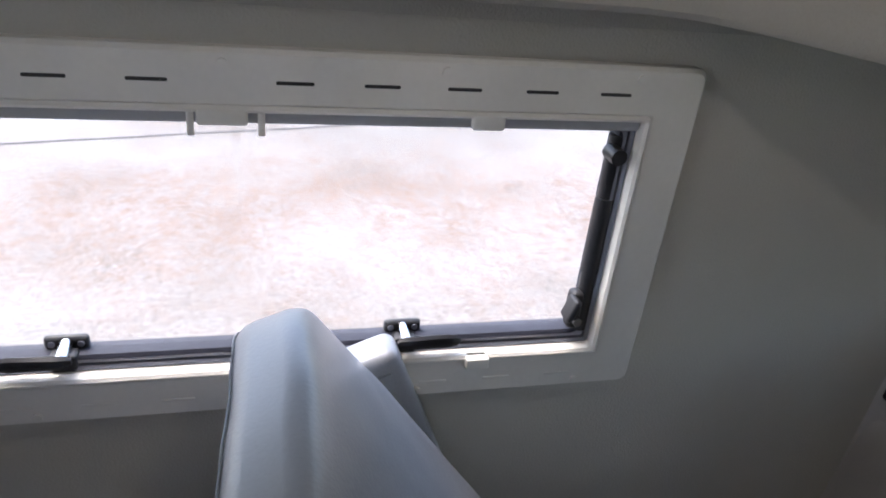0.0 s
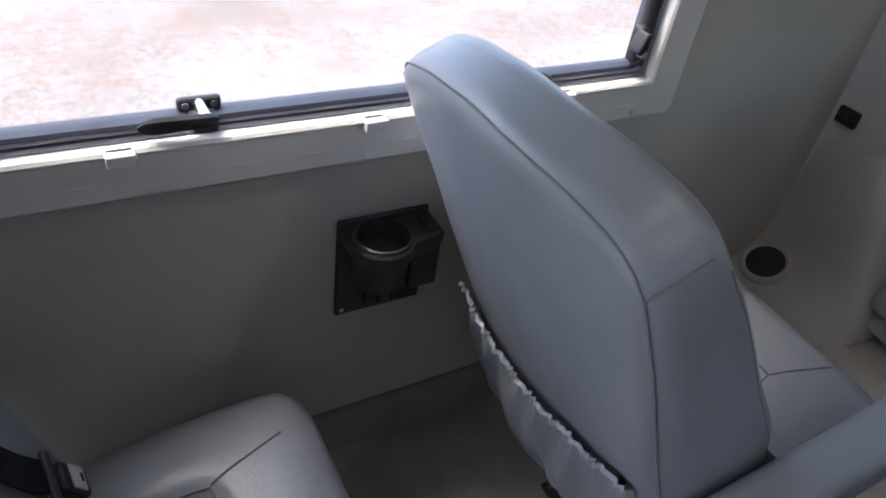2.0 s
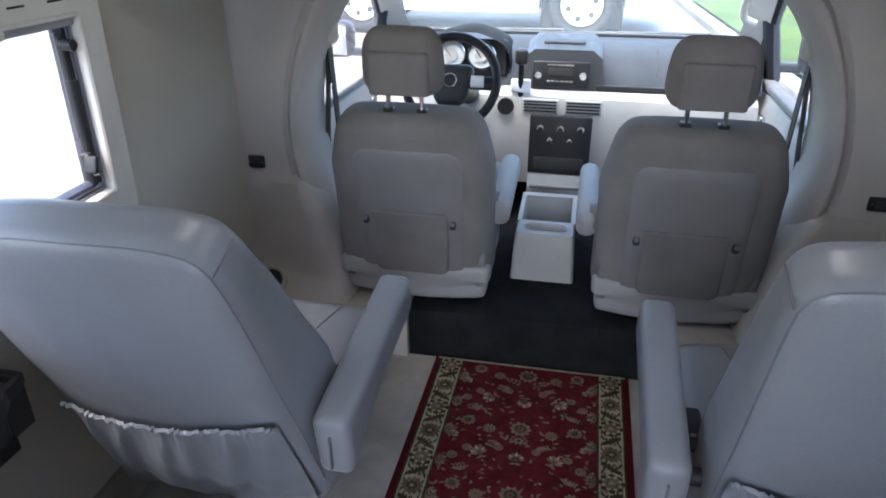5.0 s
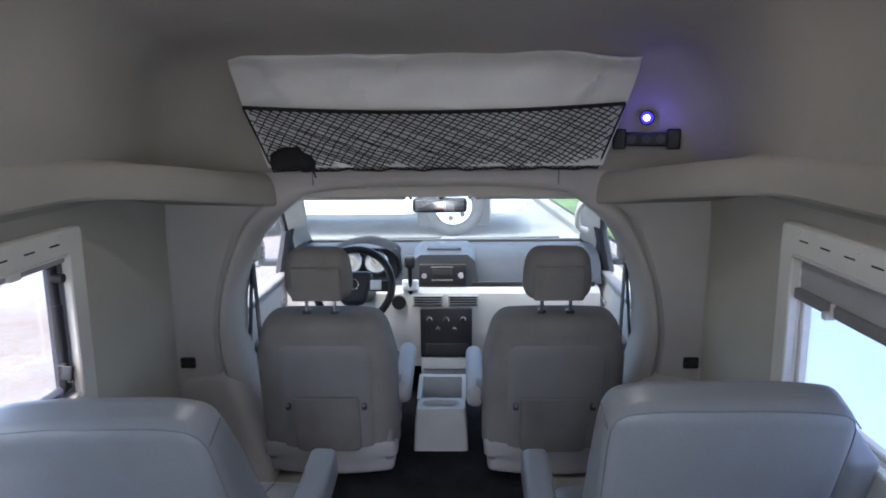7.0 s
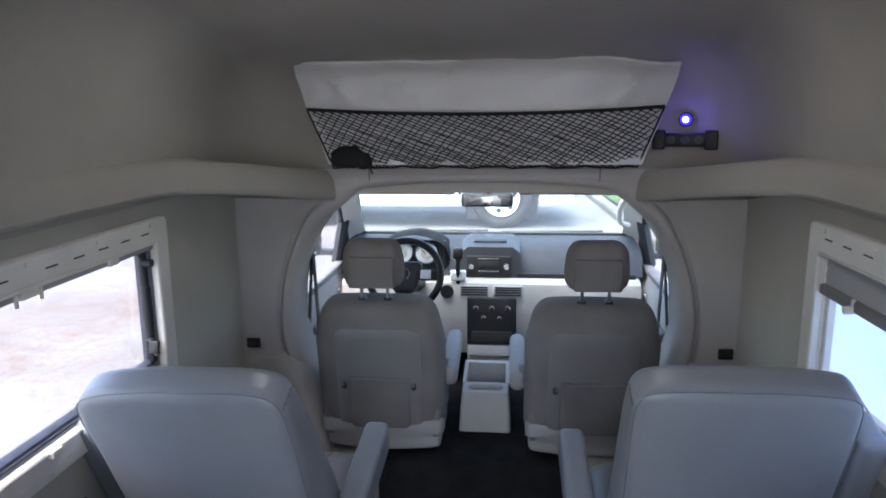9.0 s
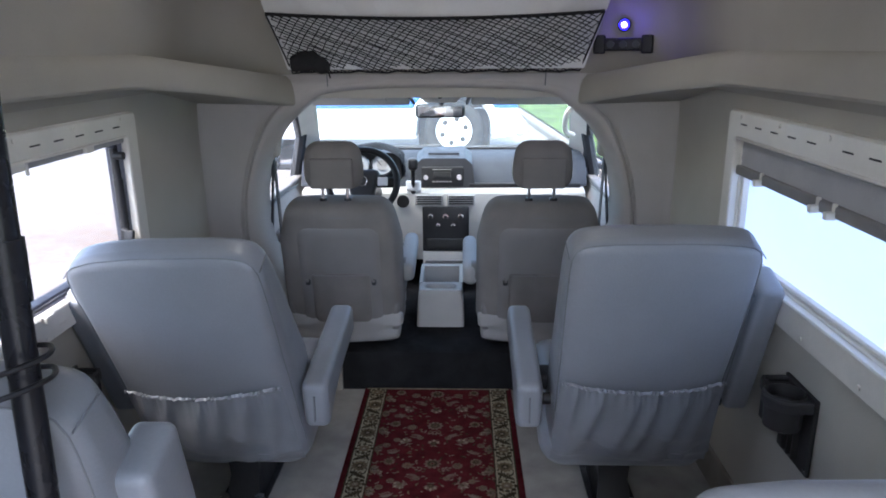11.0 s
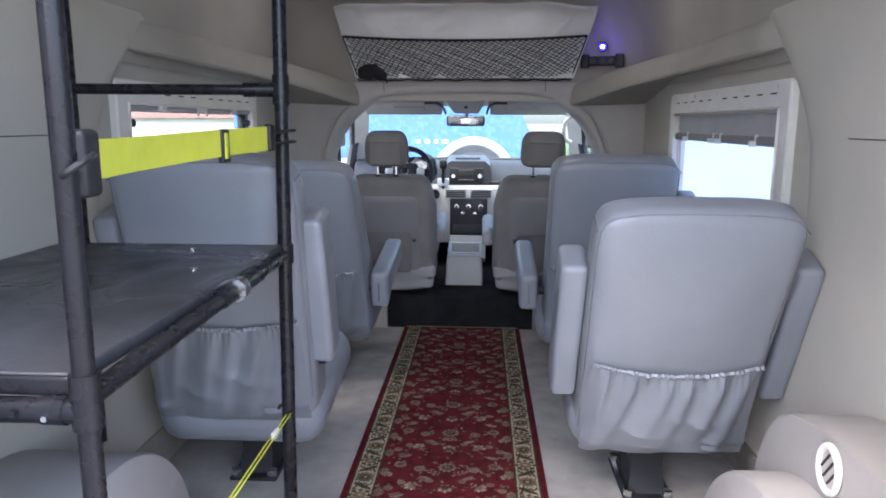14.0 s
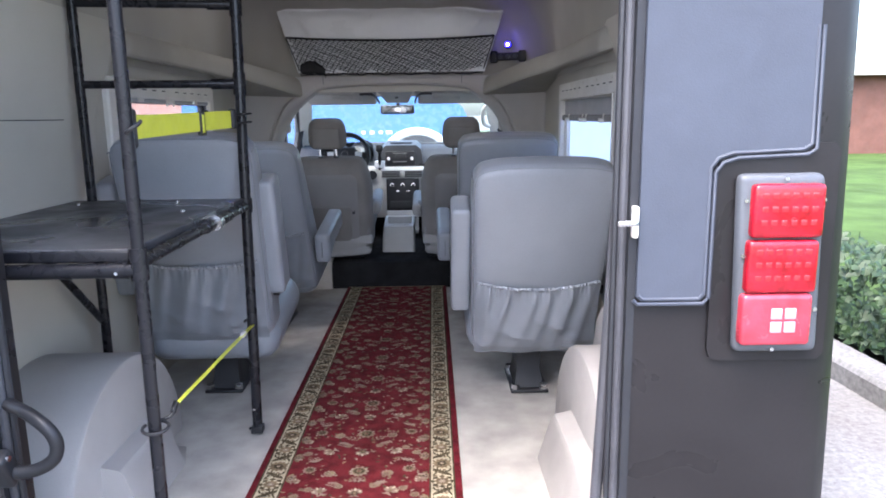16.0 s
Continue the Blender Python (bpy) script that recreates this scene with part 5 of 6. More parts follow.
# ---- wheel arches ----
def wheel_arch(s):
    o = thing("wheel_arch", "pale grey vinyl-covered wheel arch cover on the floor", "wheel arch", kind="structure")
    R = 0.38
    cy, cz = -0.32, 0.0
    arc = [(cy + R * math.cos(radians(t)), max(0.0, cz + R * math.sin(radians(t)))) for t in range(0, 181, 6)]
    xin = 0.65
    rings = []
    for x, k in ((xin, 0.968), (xin + 0.004, 0.988), (xin + 0.014, 1.0), (0.925, 1.0)):
        rings.append([(s * x, cy + (a - cy) * k, max(0.0, cz + (b - cz) * k)) for a, b in arc])
    part("arch_cover", loft(rings), M_ARCH, o)
    # kicked-out box along its foot
    y0 = -0.94 if s > 0 else -0.53
    sec = [(0.548, 0.0), (0.588, 0.132), (0.600, 0.146), (0.655, 0.158), (0.70, 0.158), (0.70, 0.0)]
    rings = [[(s * x, y, z) for x, z in sec] for y in (y0, -0.22)] + [[(s * (0.585 + (x - 0.548) * 0.75), -0.10, z * 0.04) for x, z in sec]]
    part("step_box", bevelled(loft(rings), 0.007, 2, 25), M_ARCH, o)
    if s > 0:
        # upper box with a round vent
        top = [(-0.93, 0.0), (0.0, 0.0), (0.005, 0.20), (-0.02, 0.31), (-0.055, 0.39), (-0.105, 0.445), (-0.17, 0.482), (-0.28, 0.505), (-0.40, 0.510), (-0.93, 0.512)]
        part("upper_box", bevelled(prism(top, "x", 0.76, 0.925), 0.012, 2), M_ARCH, o)
        ring = [(0.752, -0.355 + 0.036 * math.cos(t * math.pi / 14), 0.452 + 0.044 * math.sin(t * math.pi / 14)) for t in range(28)]
        v = part("vent", tube(ring, 0.0072, 8, closed=True), M_FRAME, o, "round white air vent")
        part("well", disc((0.757, -0.355, 0.452), (1, 0, 0), 0.037, 0.010, 28), M_TRIM, v)
        for dy, dz, ln in ((0.013, 0.012, 0.022), (0.0, 0.0, 0.028), (-0.013, -0.012, 0.022)):
            part("louvre", rbox((0.005, 0.005, ln * 2), (0.7515, -0.355 + dy, 0.452 + dz), 0.002, 2, Euler((radians(38), 0, 0)).to_matrix()), M_DARKHOLE, v)


for s in (-1, 1):
    wheel_arch(s)

# ---- fabric cover, net and lights at the front of the roof ----
cur = thing("fabric_cover", "grey satin cover sagging over the bunk opening above the cab", "fabric cover")
rng = random.Random(11)
rows = []
for j in range(27):
    v = (j / 26) ** 1.5
    row = []
    for i in range(73):
        a = i / 36 - 1
        half = 0.655 - 0.105 * v
        zt = 1.662 + 0.008 * math.sin(a * 5) + 0.012 * math.cos(a * 2.2) + 0.004 * math.sin(a * 11 + 1)
        z = zt - v * (zt - 1.31)
        crease = 0.012 * math.exp(-((abs(a) - 0.86 + 0.30 * v) / 0.028) ** 2) + 0.007 * math.exp(-((abs(a) - 0.95 + 0.75 * v) / 0.030) ** 2)
        roll = 0.030 * (1 - math.exp(-(v / 0.09) ** 2))
        y = 1.985 + 0.065 * v - roll - 0.020 * math.sin(v * math.pi) * (1 - a * a) - crease * min(1, v * 12)
        y -= 0.004 * math.sin(a * 13 + v * 4) + 0.009 * noise.noise((a * 3.2, v * 2.4, 4.0)) + 0.006 * noise.noise((a * 7 + v * 3, v * 6, 1.0)) + 0.0028 * noise.noise((a * 19 - v * 6, v * 15, 7.0))
        row.append((a * half, y, z))
    rows.append(row)
part("sheet", loft(rows + [[(x, yy + 0.006, zz) for x, yy, zz in r] for r in reversed(rows)], closed=False), M_SHEET, cur)
part("hem", tube([(x, yy - 0.001, zz) for x, yy, zz in rows[0]], 0.005, 6), M_SHEET, cur)
net = thing("cargo_net", "black elastic cargo net stretched below the fabric cover", "net")
bm = bmesh.new()


def net_point(a, v):
    half = 0.60 - 0.065 * v
    z = 1.505 - 0.02 * (1 - a * a) - v * (0.205 - 0.02 * (1 - a * a))
    y = 1.945 + 0.085 * v - 0.035 * math.sin(v * math.pi) * (1 - a * a)
    j = 0.0048 * math.sin(math.pi * v) * (1 - a ** 8)
    sag = 0.003 * v * v * (math.sin(a * 21) + 0.7 * math.sin(a * 47 + 1))
    return Vector((a * half + j * math.sin(a * 41 + v * 19), y, z + sag + 0.6 * j * math.sin(a * 29 - v * 23)))


NU, NV = 38, 11
for step in (1.5, -0.6):
    for i in range(-20, NU + 20):
        pts = [net_point((i + step * j) / NU * 2 - 1, j / NV) for j in range(NV + 1) if 0 <= i + step * j <= NU]
        if len(pts) > 1:
            tube(smooth_line(pts, 2), 0.0019, 5, bm, False)
part("mesh", bm, M_NET, net)["kind"] = "stuff"
edge = [net_point(i / 30 * 2 - 1, 0) for i in range(31)]
part("top_cord", tube(edge, 0.006, 8), M_NET, net)
edge = [net_point(-1, j / 8) for j in range(9)] + [net_point(i / 30 * 2 - 1, 1) for i in range(1, 31)] + [net_point(1, j / 8) for j in range(7, -1, -1)]
part("edge_cord", tube(edge, 0.0034, 6), M_NET, net)
pch = thing("small_pouch", "crumpled black cloth pouch lying in the cargo net", "pouch")
part("body", rbox((0.15, 0.055, 0.085), (-0.462, 2.002, 1.335), 0.027, 4, Euler((0, radians(6), 0)).to_matrix(), lambda p: (p.x, p.y, (p.z * (1 - 0.55 * (abs(p.x + 0.015) / 0.075) ** 1.6) if p.z > 0 else p.z * 0.8) + 0.004 * math.sin(p.x * 55 + 1) + 0.003 * math.sin(p.x * 130)), cuts=8), M_NET, pch)
part("drawstring", tube(smooth_line([(-0.42, 1.985, 1.32), (-0.395, 1.98, 1.305), (-0.385, 1.98, 1.28)], 4), 0.003, 6), M_NET, pch)

led = thing("blue_led_lamp", "small blue LED lamp above a black three-button switch bar", "lamp", (0.688, 2.022, 1.461), -17)
part("bulb", disc((0, -0.006, 0), (0, 1, 0), 0.0095, 0.012, 16), M_BLUE, led, "glowing blue LED")
# glowing disc added to imitate the LED's halo
part("halo_disc", disc((0, 0.0, 0), (0, 1, 0), 0.0175, 0.010, 20), M_HALO, led, "glowing blue disc that stands in for the LED's halo")
part("bezel", disc((0, 0.004, 0), (0, 1, 0), 0.024, 0.010, 20), M_BLACK, led)
bar = part("switch_bar", rbox((0.150, 0.024, 0.046), (0, 0.004, -0.068), 0.007), M_BLACK, led, "black switch bar")
for x in (-0.045, 0.0, 0.045):
    part("button", disc((x, -0.010, -0.068), (0, 1, 0), 0.014, 0.008, 18), M_POD, bar)
for x in (-0.085, 0.085):
    part("end_cap", rbox((0.042, 0.030, 0.066), (x, 0.004, -0.068), 0.006), M_BLACK, bar)
lp = new("blue_glow", bpy.data.lights.new("blue_glow", "POINT"))
lp.data.energy, lp.data.color, lp.data.shadow_soft_size = 0.016, (0.10, 0.05, 1.0), 0.01
lp.location = (0.680, 1.992, 1.461)

for x, y in ((-0.402, 1.19), (0.380, 1.21)):
    d = thing("ceiling_light", "small round recessed ceiling spotlight, switched on", "ceiling light", (x, y, 1.782), group="ceiling spotlights")
    part("ring", disc((0, 0, 0.0), (0, 0, 1), 0.038, 0.012, 28), M_FRAME, d)
    part("lens", disc((0, 0, -0.005), (0, 0, 1), 0.030, 0.008, 28), M_LAMP, d)
    sp = new("spot_glow", bpy.data.lights.new("spot_glow", "AREA"))
    sp.data.shape, sp.data.size, sp.data.energy, sp.data.color = "DISK", 0.055, 0.10, (1.0, 0.95, 0.88)
    sp.location = (x, y, 1.768)


# ---- cab ----
def front_seat(s, label):
    cx = -0.386 if s < 0 else 0.406
    hx = -0.009 if s < 0 else 0.002
    st = thing("car_seat", label, "car seat", (cx, 0, 0), group="front seats")
    tilt = Matrix.Rotation(radians(10), 3, "X")
    def puff(p):
        k = 1 - (abs(p.x) / 0.25) ** 3
        up = (p.z + 0.285) / 0.57
        w = 1.0 - 0.16 * max(0, up - 0.72) / 0.28
        return (p.x * w, p.y + (0.02 * k if p.y > 0 else -0.012 * k), p.z)
    c = Vector((0, 2.082, 0.5375))
    part("backrest", rbox((0.493, 0.145, 0.565), c, 0.062, 4, tilt, puff, cuts=8), M_CLOTH, st, "grey cloth backrest")
    # moulded panel on the rear with its pocket
    def q(x, u, off):
        return c + tilt @ Vector((x, -0.0845 - off, u))
    # raised board with a rounded top, and the cloth pocket in its lower half
    def board(hw, zb, zt, rt, rb, off, thick, dz=0.0):
        pts = []
        for cx, cz, r, t0 in ((hw - rt, zt - rt, rt, 0), (-hw + rt, zt - rt, rt, 90), (-hw + rb, zb + rb, rb, 180), (hw - rb, zb + rb, rb, 270)):
            pts += [(cx + r * math.cos(radians(t0 + 15 * k)), cz + r * math.sin(radians(t0 + 15 * k))) for k in range(7)]
        rings = []
        for grow, o in ((0.0, off - thick), (0.0, off), (-0.006, off + 0.005), (-0.03, off + 0.006)):
            k = 1 + grow / hw
            rings.append([q(x * k, zb + (z - zb) * k + (1 - k) * (zt - zb) * 0.5, o - 0.012 * (x / 0.2) ** 2) for x, z in pts])
        return loft(rings)
    part("back_panel", board(0.162, -0.235, 0.192, 0.045, 0.012, 0.004, 0.02), M_PANEL, st, "grey plastic back panel")
    part("map_pocket", board(0.116, -0.225, -0.005, 0.010, 0.026, 0.014, 0.02), M_CLOTH, st, "dark cloth map pocket")
    part("pocket_edge", tube([q(x / 20 * 0.115, -0.006, 0.019 - 0.012 * (x / 20 * 0.115 / 0.2) ** 2) for x in range(-20, 21, 4)], 0.003, 6), M_PANEL, st)
    for x in (-0.133, 0.133):
        hk = part("bag_hook", rbox((0.020, 0.018, 0.026), q(x, -0.040, 0.010), 0.008, 3), M_POD, st, "dark moulded bag hook")
        part("hook_tongue", rbox((0.012, 0.014, 0.012), q(x, -0.028, 0.020), 0.004, 2), M_PANEL, hk)
    seam = [q(0.196 * math.cos(radians(t)) * (1 if abs(math.cos(radians(t))) < 0.9 else 1.0), 0.0 + 0.235 * math.sin(radians(t)) ** 0.6, -0.004 - 0.010 * (math.cos(radians(t))) ** 2) for t in range(0, 181, 12)]
    part("cover_seam", tube(seam, 0.0022, 6), M_SEAM, st)
    part("skirt", rbox((0.480, 0.085, 0.125), (0, 2.076, 0.272), 0.02, 3, None, lambda p: (p.x * (1 - 0.05 * (p.z < 0)), p.y + 0.02 * (p.z < 0), p.z - 0.02 * (1 - (p.x / 0.24) ** 2) * (p.z < 0)), cuts=4), M_SKIRT, st, "pale grey plastic skirt")
    part("cushion", rbox((0.48, 0.50, 0.16), (0, 2.34, 0.40), 0.06, 4, Euler((radians(8), 0, 0)).to_matrix(), cuts=3), M_CLOTH, st)
    part("base", rbox((0.40, 0.40, 0.16), (0, 2.30, 0.255), 0.02), M_BLACK, st)
    for x in (-0.21, 0.21):
        part("side_shield", rbox((0.035, 0.36, 0.13), (x, 2.22, 0.32), 0.015), M_PANEL, st)
    # head restraint on two posts
    hy = 1.985
    for x in (-0.048, 0.048):
        part("post", tube([(x + hx, hy + 0.035, 0.77), (x + hx, hy + 0.028, 0.90)], 0.0065, 10), M_CHROME, st)
        part("post_guide", rbox((0.030, 0.03, 0.018), (x + hx, hy + 0.040, 0.814), 0.006), M_BLACK, st)
    hr = part("head_restraint", rbox((0.228, 0.105, 0.185), (hx, hy + 0.02, 0.955), 0.0515, 5, Matrix.Rotation(radians(6), 3, "X"), lambda p: (p.x * (1 - 0.10 * max(0, p.z) / 0.09), p.y, p.z), cuts=4), M_CLOTH, st, "grey cloth head restraint")
    part("head_panel", rbox((0.168, 0.022, 0.118), (hx, hy - 0.033, 0.930), 0.010, 4, Matrix.Rotation(radians(6), 3, "X")), M_CLOTH, hr)
    # inner fold-down arm
    ax, az = (0.258, 0.518) if s < 0 else (0.272, 0.503)
    part("armrest", rbox((0.062, 0.34, 0.085), (-s * ax, 2.25, az), 0.028, 4, Euler((radians(10), 0, 0)).to_matrix(), cuts=2), M_SKIRT, st, "slim grey armrest")
    part("arm_pivot", disc((-s * (ax - 0.03), 2.13, az - 0.015), (1, 0, 0), 0.045, 0.05, 20), M_PANEL, st)
    return st


front_seat(-1, "grey cloth driver seat with head restraint and back pocket")
front_seat(1, "grey cloth passenger seat with head restraint and back pocket")

con = thing("centre_console", "pale grey floor console with an oval well and an open bin", "console")
def oval(cx, cy, hx, hy, z, power, count=48):
    """A ring between an ellipse (power 2) and a rectangle (higher powers)."""
    out = []
    for k in range(count):
        t = 2 * math.pi * k / count
        c, d = math.cos(t), math.sin(t)
        out.append((cx + hx * math.copysign(abs(c) ** (2 / power), c), cy + hy * math.copysign(abs(d) ** (2 / power), d), z))
    return out


# front block with a shallow oval well, then a deep open bin behind it
part("body", loft([oval(0.003, 2.345, 0.108, 0.072, 0.176, 14), oval(0.003, 2.348, 0.103, 0.066, 0.28, 14), oval(0.003, 2.350, 0.098, 0.060, 0.338, 14), oval(0.003, 2.350, 0.094, 0.056, 0.344, 14),
                   oval(0.003, 2.352, 0.074, 0.036, 0.344, 3.2), oval(0.003, 2.352, 0.071, 0.033, 0.340, 3.2), oval(0.003, 2.352, 0.066, 0.028, 0.318, 3.2)]), M_DASHLO, con)
part("paper_slip", rbox((0.055, 0.022, 0.003), (0.005, 2.350, 0.3205), 0.001, 1), M_DIAL, con)
for sx in (-1, 1):
    wall = prism([(2.395, 0.176), (2.395, 0.346), (2.60, 0.372), (2.66, 0.34), (2.66, 0.176)], "x", 0.003 + sx * 0.084, 0.003 + sx * 0.100)
    part("bin_side", bevelled(wall, 0.004, 2), M_DASHLO, con)
part("bin_rear", bevelled(prism([(2.585, 0.176), (2.585, 0.366), (2.605, 0.371), (2.66, 0.34), (2.66, 0.176)], "x", -0.083, 0.089), 0.004, 2), M_DASHLO, con)
part("bin_floor", box((-0.081, 2.41, 0.20), (0.087, 2.585, 0.205)), M_PANEL, con, "dark bottom of the open bin")

dash = thing("dashboard", "grey two-tone car dashboard with centre stack and round dials", "dashboard")
lower = [(2.82, 0.33), (2.80, 0.40), (2.81, 0.60), (2.83, 0.675), (2.86, 0.69), (2.96, 0.70), (3.32, 0.70), (3.32, 0.30)]
part("lower_panel", bevelled(prism(lower, "x", -0.72, 0.72), 0.012, 2), M_DASHLO, dash, "pale grey lower panel")
upper = [(2.905, 0.700), (2.93, 0.74), (2.975, 0.81), (3.02, 0.83), (3.15, 0.842), (3.34, 0.83), (3.34, 0.70)]
part("upper_pad", bevelled(prism(upper, "x", -0.74, 0.74), 0.012, 2), M_DASHUP, dash, "grey soft upper pad")
part("dark_groove", rbox((0.57, 0.014, 0.024), (0.42, 2.893, 0.705), 0.004), M_BLACK, dash)
part("pad_joint", tube([(0.36, 2.936, 0.752), (0.36, 2.972, 0.802), (0.36, 3.02, 0.833)], 0.003, 6), M_BLACK, dash)
part("centre_pod", bevelled(loft([[(x, 2.89, z) for x, z in ((-0.130, 0.672), (0.150, 0.672), (0.165, 0.70), (0.150, 0.815), (0.115, 0.845), (-0.105, 0.845), (-0.140, 0.815), (-0.148, 0.70))],
                                  [(x, 3.10, z + 0.01) for x, z in ((-0.130, 0.672), (0.150, 0.672), (0.165, 0.70), (0.150, 0.835), (0.115, 0.865), (-0.105, 0.865), (-0.140, 0.835), (-0.148, 0.70))]]), 0.012, 3), M_POD, dash, "dark grey radio pod")
radio = part("radio", rbox((0.215, 0.016, 0.102), (-0.001, 2.884, 0.752), 0.006), M_BLACK, dash, "black car radio")
part("display", rbox((0.090, 0.006, 0.030), (-0.003, 2.875, 0.765), 0.003), M_DARKHOLE, radio)
for x in (-0.086, 0.084):
    part("dial", disc((x, 2.870, 0.752), (0, 1, 0), 0.013, 0.018, 18), M_CHROME, radio)
for k in range(6):
    part("button", rbox((0.014, 0.006, 0.007), (-0.046 + k * 0.017, 2.874, 0.728), 0.002, 1), M_PANEL, radio)
    part("button", rbox((0.016, 0.006, 0.005), (-0.046 + k * 0.017, 2.874, 0.790), 0.002, 1), M_PANEL, radio)
part("top_tray", rbox((0.16, 0.06, 0.010), (0.004, 2.985, 0.860), 0.003), M_DASHUP, dash)
for x in (-0.068, 0.094):
    v = part("air_vent", rbox((0.140, 0.014, 0.054), (x, 2.812, 0.646), 0.005), M_DASHLO, dash, "slatted air vent")
    for k in range(4):
        part("slat", rbox((0.124, 0.010, 0.0065), (x, 2.805, 0.628 + k * 0.012), 0.0015, 1), M_BLACK, v)
stack = part("climate_panel", rbox((0.236, 0.016, 0.232), (0.016, 2.795, 0.500), 0.006), M_BLACK, dash, "black climate control panel")
for x, z in ((-0.06, 0.568), (0.016, 0.568), (0.092, 0.568), (-0.022, 0.522), (0.054, 0.522)):
    part("dial", disc((x, 2.783, z), (0, 1, 0), 0.014 if z > 0.55 else 0.010, 0.014, 20), M_CHROME, stack)
    part("dial_core", disc((x, 2.776, z - 0.003), (0, 1, 0), 0.010 if z > 0.55 else 0.007, 0.012, 16), M_BLACK, stack)
part("slot", rbox((0.195, 0.01, 0.052), (0.016, 2.789, 0.425), 0.006), M_DARKHOLE, stack)
part("lower_bin", bevelled(prism([(2.76, 0.24), (2.785, 0.38), (2.84, 0.38), (2.84, 0.20)], "x", -0.10, 0.125), 0.008, 2), M_DASHLO, dash)
part("bin_lip", rbox((0.20, 0.012, 0.012), (0.012, 2.768, 0.335), 0.004), M_PANEL, dash)
part("round_vent", disc((-0.20, 2.808, 0.64), (0, 1, 0), 0.032, 0.02, 24), M_BLACK, dash)
hood = smooth_line([(-0.56, 2.90, 0.76), (-0.52, 2.88, 0.86), (-0.36, 2.86, 0.905), (-0.225, 2.88, 0.855), (-0.195, 2.90, 0.76)], 6)
part("instrument_hood", loft([[p for p in hood], [p + Vector((0, 0.03, 0.012)) for p in hood], [p + Vector((0, 0.22, 0.0)) for p in hood]], closed=False), M_STEP, dash, "black instrument hood")
for x in (-0.43, -0.31):
    g = part("gauge", disc((x, 2.895, 0.815), (0, -1, 0.25), 0.052, 0.02, 32), M_GAUGE, dash, "grey-faced round gauge")
    part("gauge_ring", tube([(x + 0.053 * math.cos(t * math.pi / 12), 2.884, 0.813 + 0.053 * math.sin(t * math.pi / 12)) for t in range(24)], 0.004, 6, closed=True), M_CHROME, g)
    part("gauge_core", disc((x, 2.882, 0.812), (0, -1, 0.25), 0.026, 0.008, 24), M_PANEL, g)
    part("needle", rbox((0.004, 0.003, 0.042), (x - 0.012, 2.878, 0.822), 0.001, 1, Euler((0, radians(-35), 0)).to_matrix()), M_BLACK, g)
part("gauge_back", rbox((0.33, 0.02, 0.14), (-0.378, 2.925, 0.80), 0.02), M_BLACK, dash)
gl = part("gear_lever", tube([(-0.148, 2.84, 0.67), (-0.148, 2.82, 0.75), (-0.146, 2.80, 0.81)], 0.011, 10), M_BLACK, dash, "black dash-mounted gear lever")
part("grip", rbox((0.050, 0.042, 0.060), (-0.146, 2.795, 0.832), 0.016), M_BLACK, gl)
part("gate", rbox((0.075, 0.03, 0.05), (-0.148, 2.835, 0.715), 0.008), M_DIAL, gl)

sw = thing("steering_wheel", "black leather steering wheel with silver spoke switches", "steering wheel", (-0.352, 2.47, 0.80))
lean = Matrix.Rotation(radians(-28), 3, "X")
ringp = [lean @ Vector((0.156 * math.cos(t * math.pi / 24), 0, 0.156 * math.sin(t * math.pi / 24))) for t in range(48)]
part("rim", tube(ringp, 0.0155, 12, closed=True), M_BLACK, sw)
part("hub", rbox((0.152, 0.052, 0.142), (0, 0.005, -0.012), 0.0255, 4, lean, lambda p: (p.x * (1 - 0.35 * max(0.0, -p.z) / 0.06), p.y, p.z)), M_POD, sw)
for x in (-1, 1):
    part("spoke", rbox((0.09, 0.024, 0.045), lean @ Vector((x * 0.105, 0.005, 0.0)), 0.01, 3, lean), M_BLACK, sw)
    part("switch_pad", rbox((0.045, 0.012, 0.040), lean @ Vector((x * 0.092, -0.014, 0.0)), 0.004, 2, lean), M_DIAL, sw)
part("spoke", rbox((0.05, 0.02, 0.10), lean @ Vector((0, 0.005, -0.10)), 0.008, 3, lean), M_BLACK, sw)
part("badge", tube([lean @ Vector((0.022 * math.cos(t * math.pi / 10), -0.022, 0.022 * math.sin(t * math.pi / 10))) for t in range(20)], 0.003, 6, closed=True), M_CHROME, sw)
part("column", tube([lean @ Vector((0, 0.03, 0)), (0, 0.36, -0.12)], 0.045, 14), M_BLACK, sw)

# dark wall added to block bright ground showing under the dashboard
structure("wall_firewall", box((-0.80, 3.30, 0.10), (0.80, 3.34, 0.72)), M_STEP, "dark firewall below the dashboard, added to block the bright gap", "wall")
# cab shell: roof, pillars, doors, windscreen
roof = [(FRONT + 0.12, 1.245), (2.45, 1.225), (2.60, 1.185), (2.60, 1.215), (2.45, 1.265), (FRONT + 0.12, 1.30)]
structure("cab_ceiling", bevelled(prism(roof, "x", -0.66, 0.66), 0.006, 1), M_HEADLINER, "pale grey cab headlining", "ceiling")
ws = thing("windscreen", "wide sloping windscreen over the dashboard", "window", kind="structure")
g = part("pane", loft([[(-0.60, 2.60, 1.185), (0.60, 2.60, 1.185), (0.60, 2.604, 1.189), (-0.60, 2.604, 1.189)], [(-0.74, 3.35, 0.828), (0.74, 3.35, 0.828), (0.74, 3.354, 0.832), (-0.74, 3.354, 0.832)]]), M_SCREEN, ws)
g.visible_shadow = False
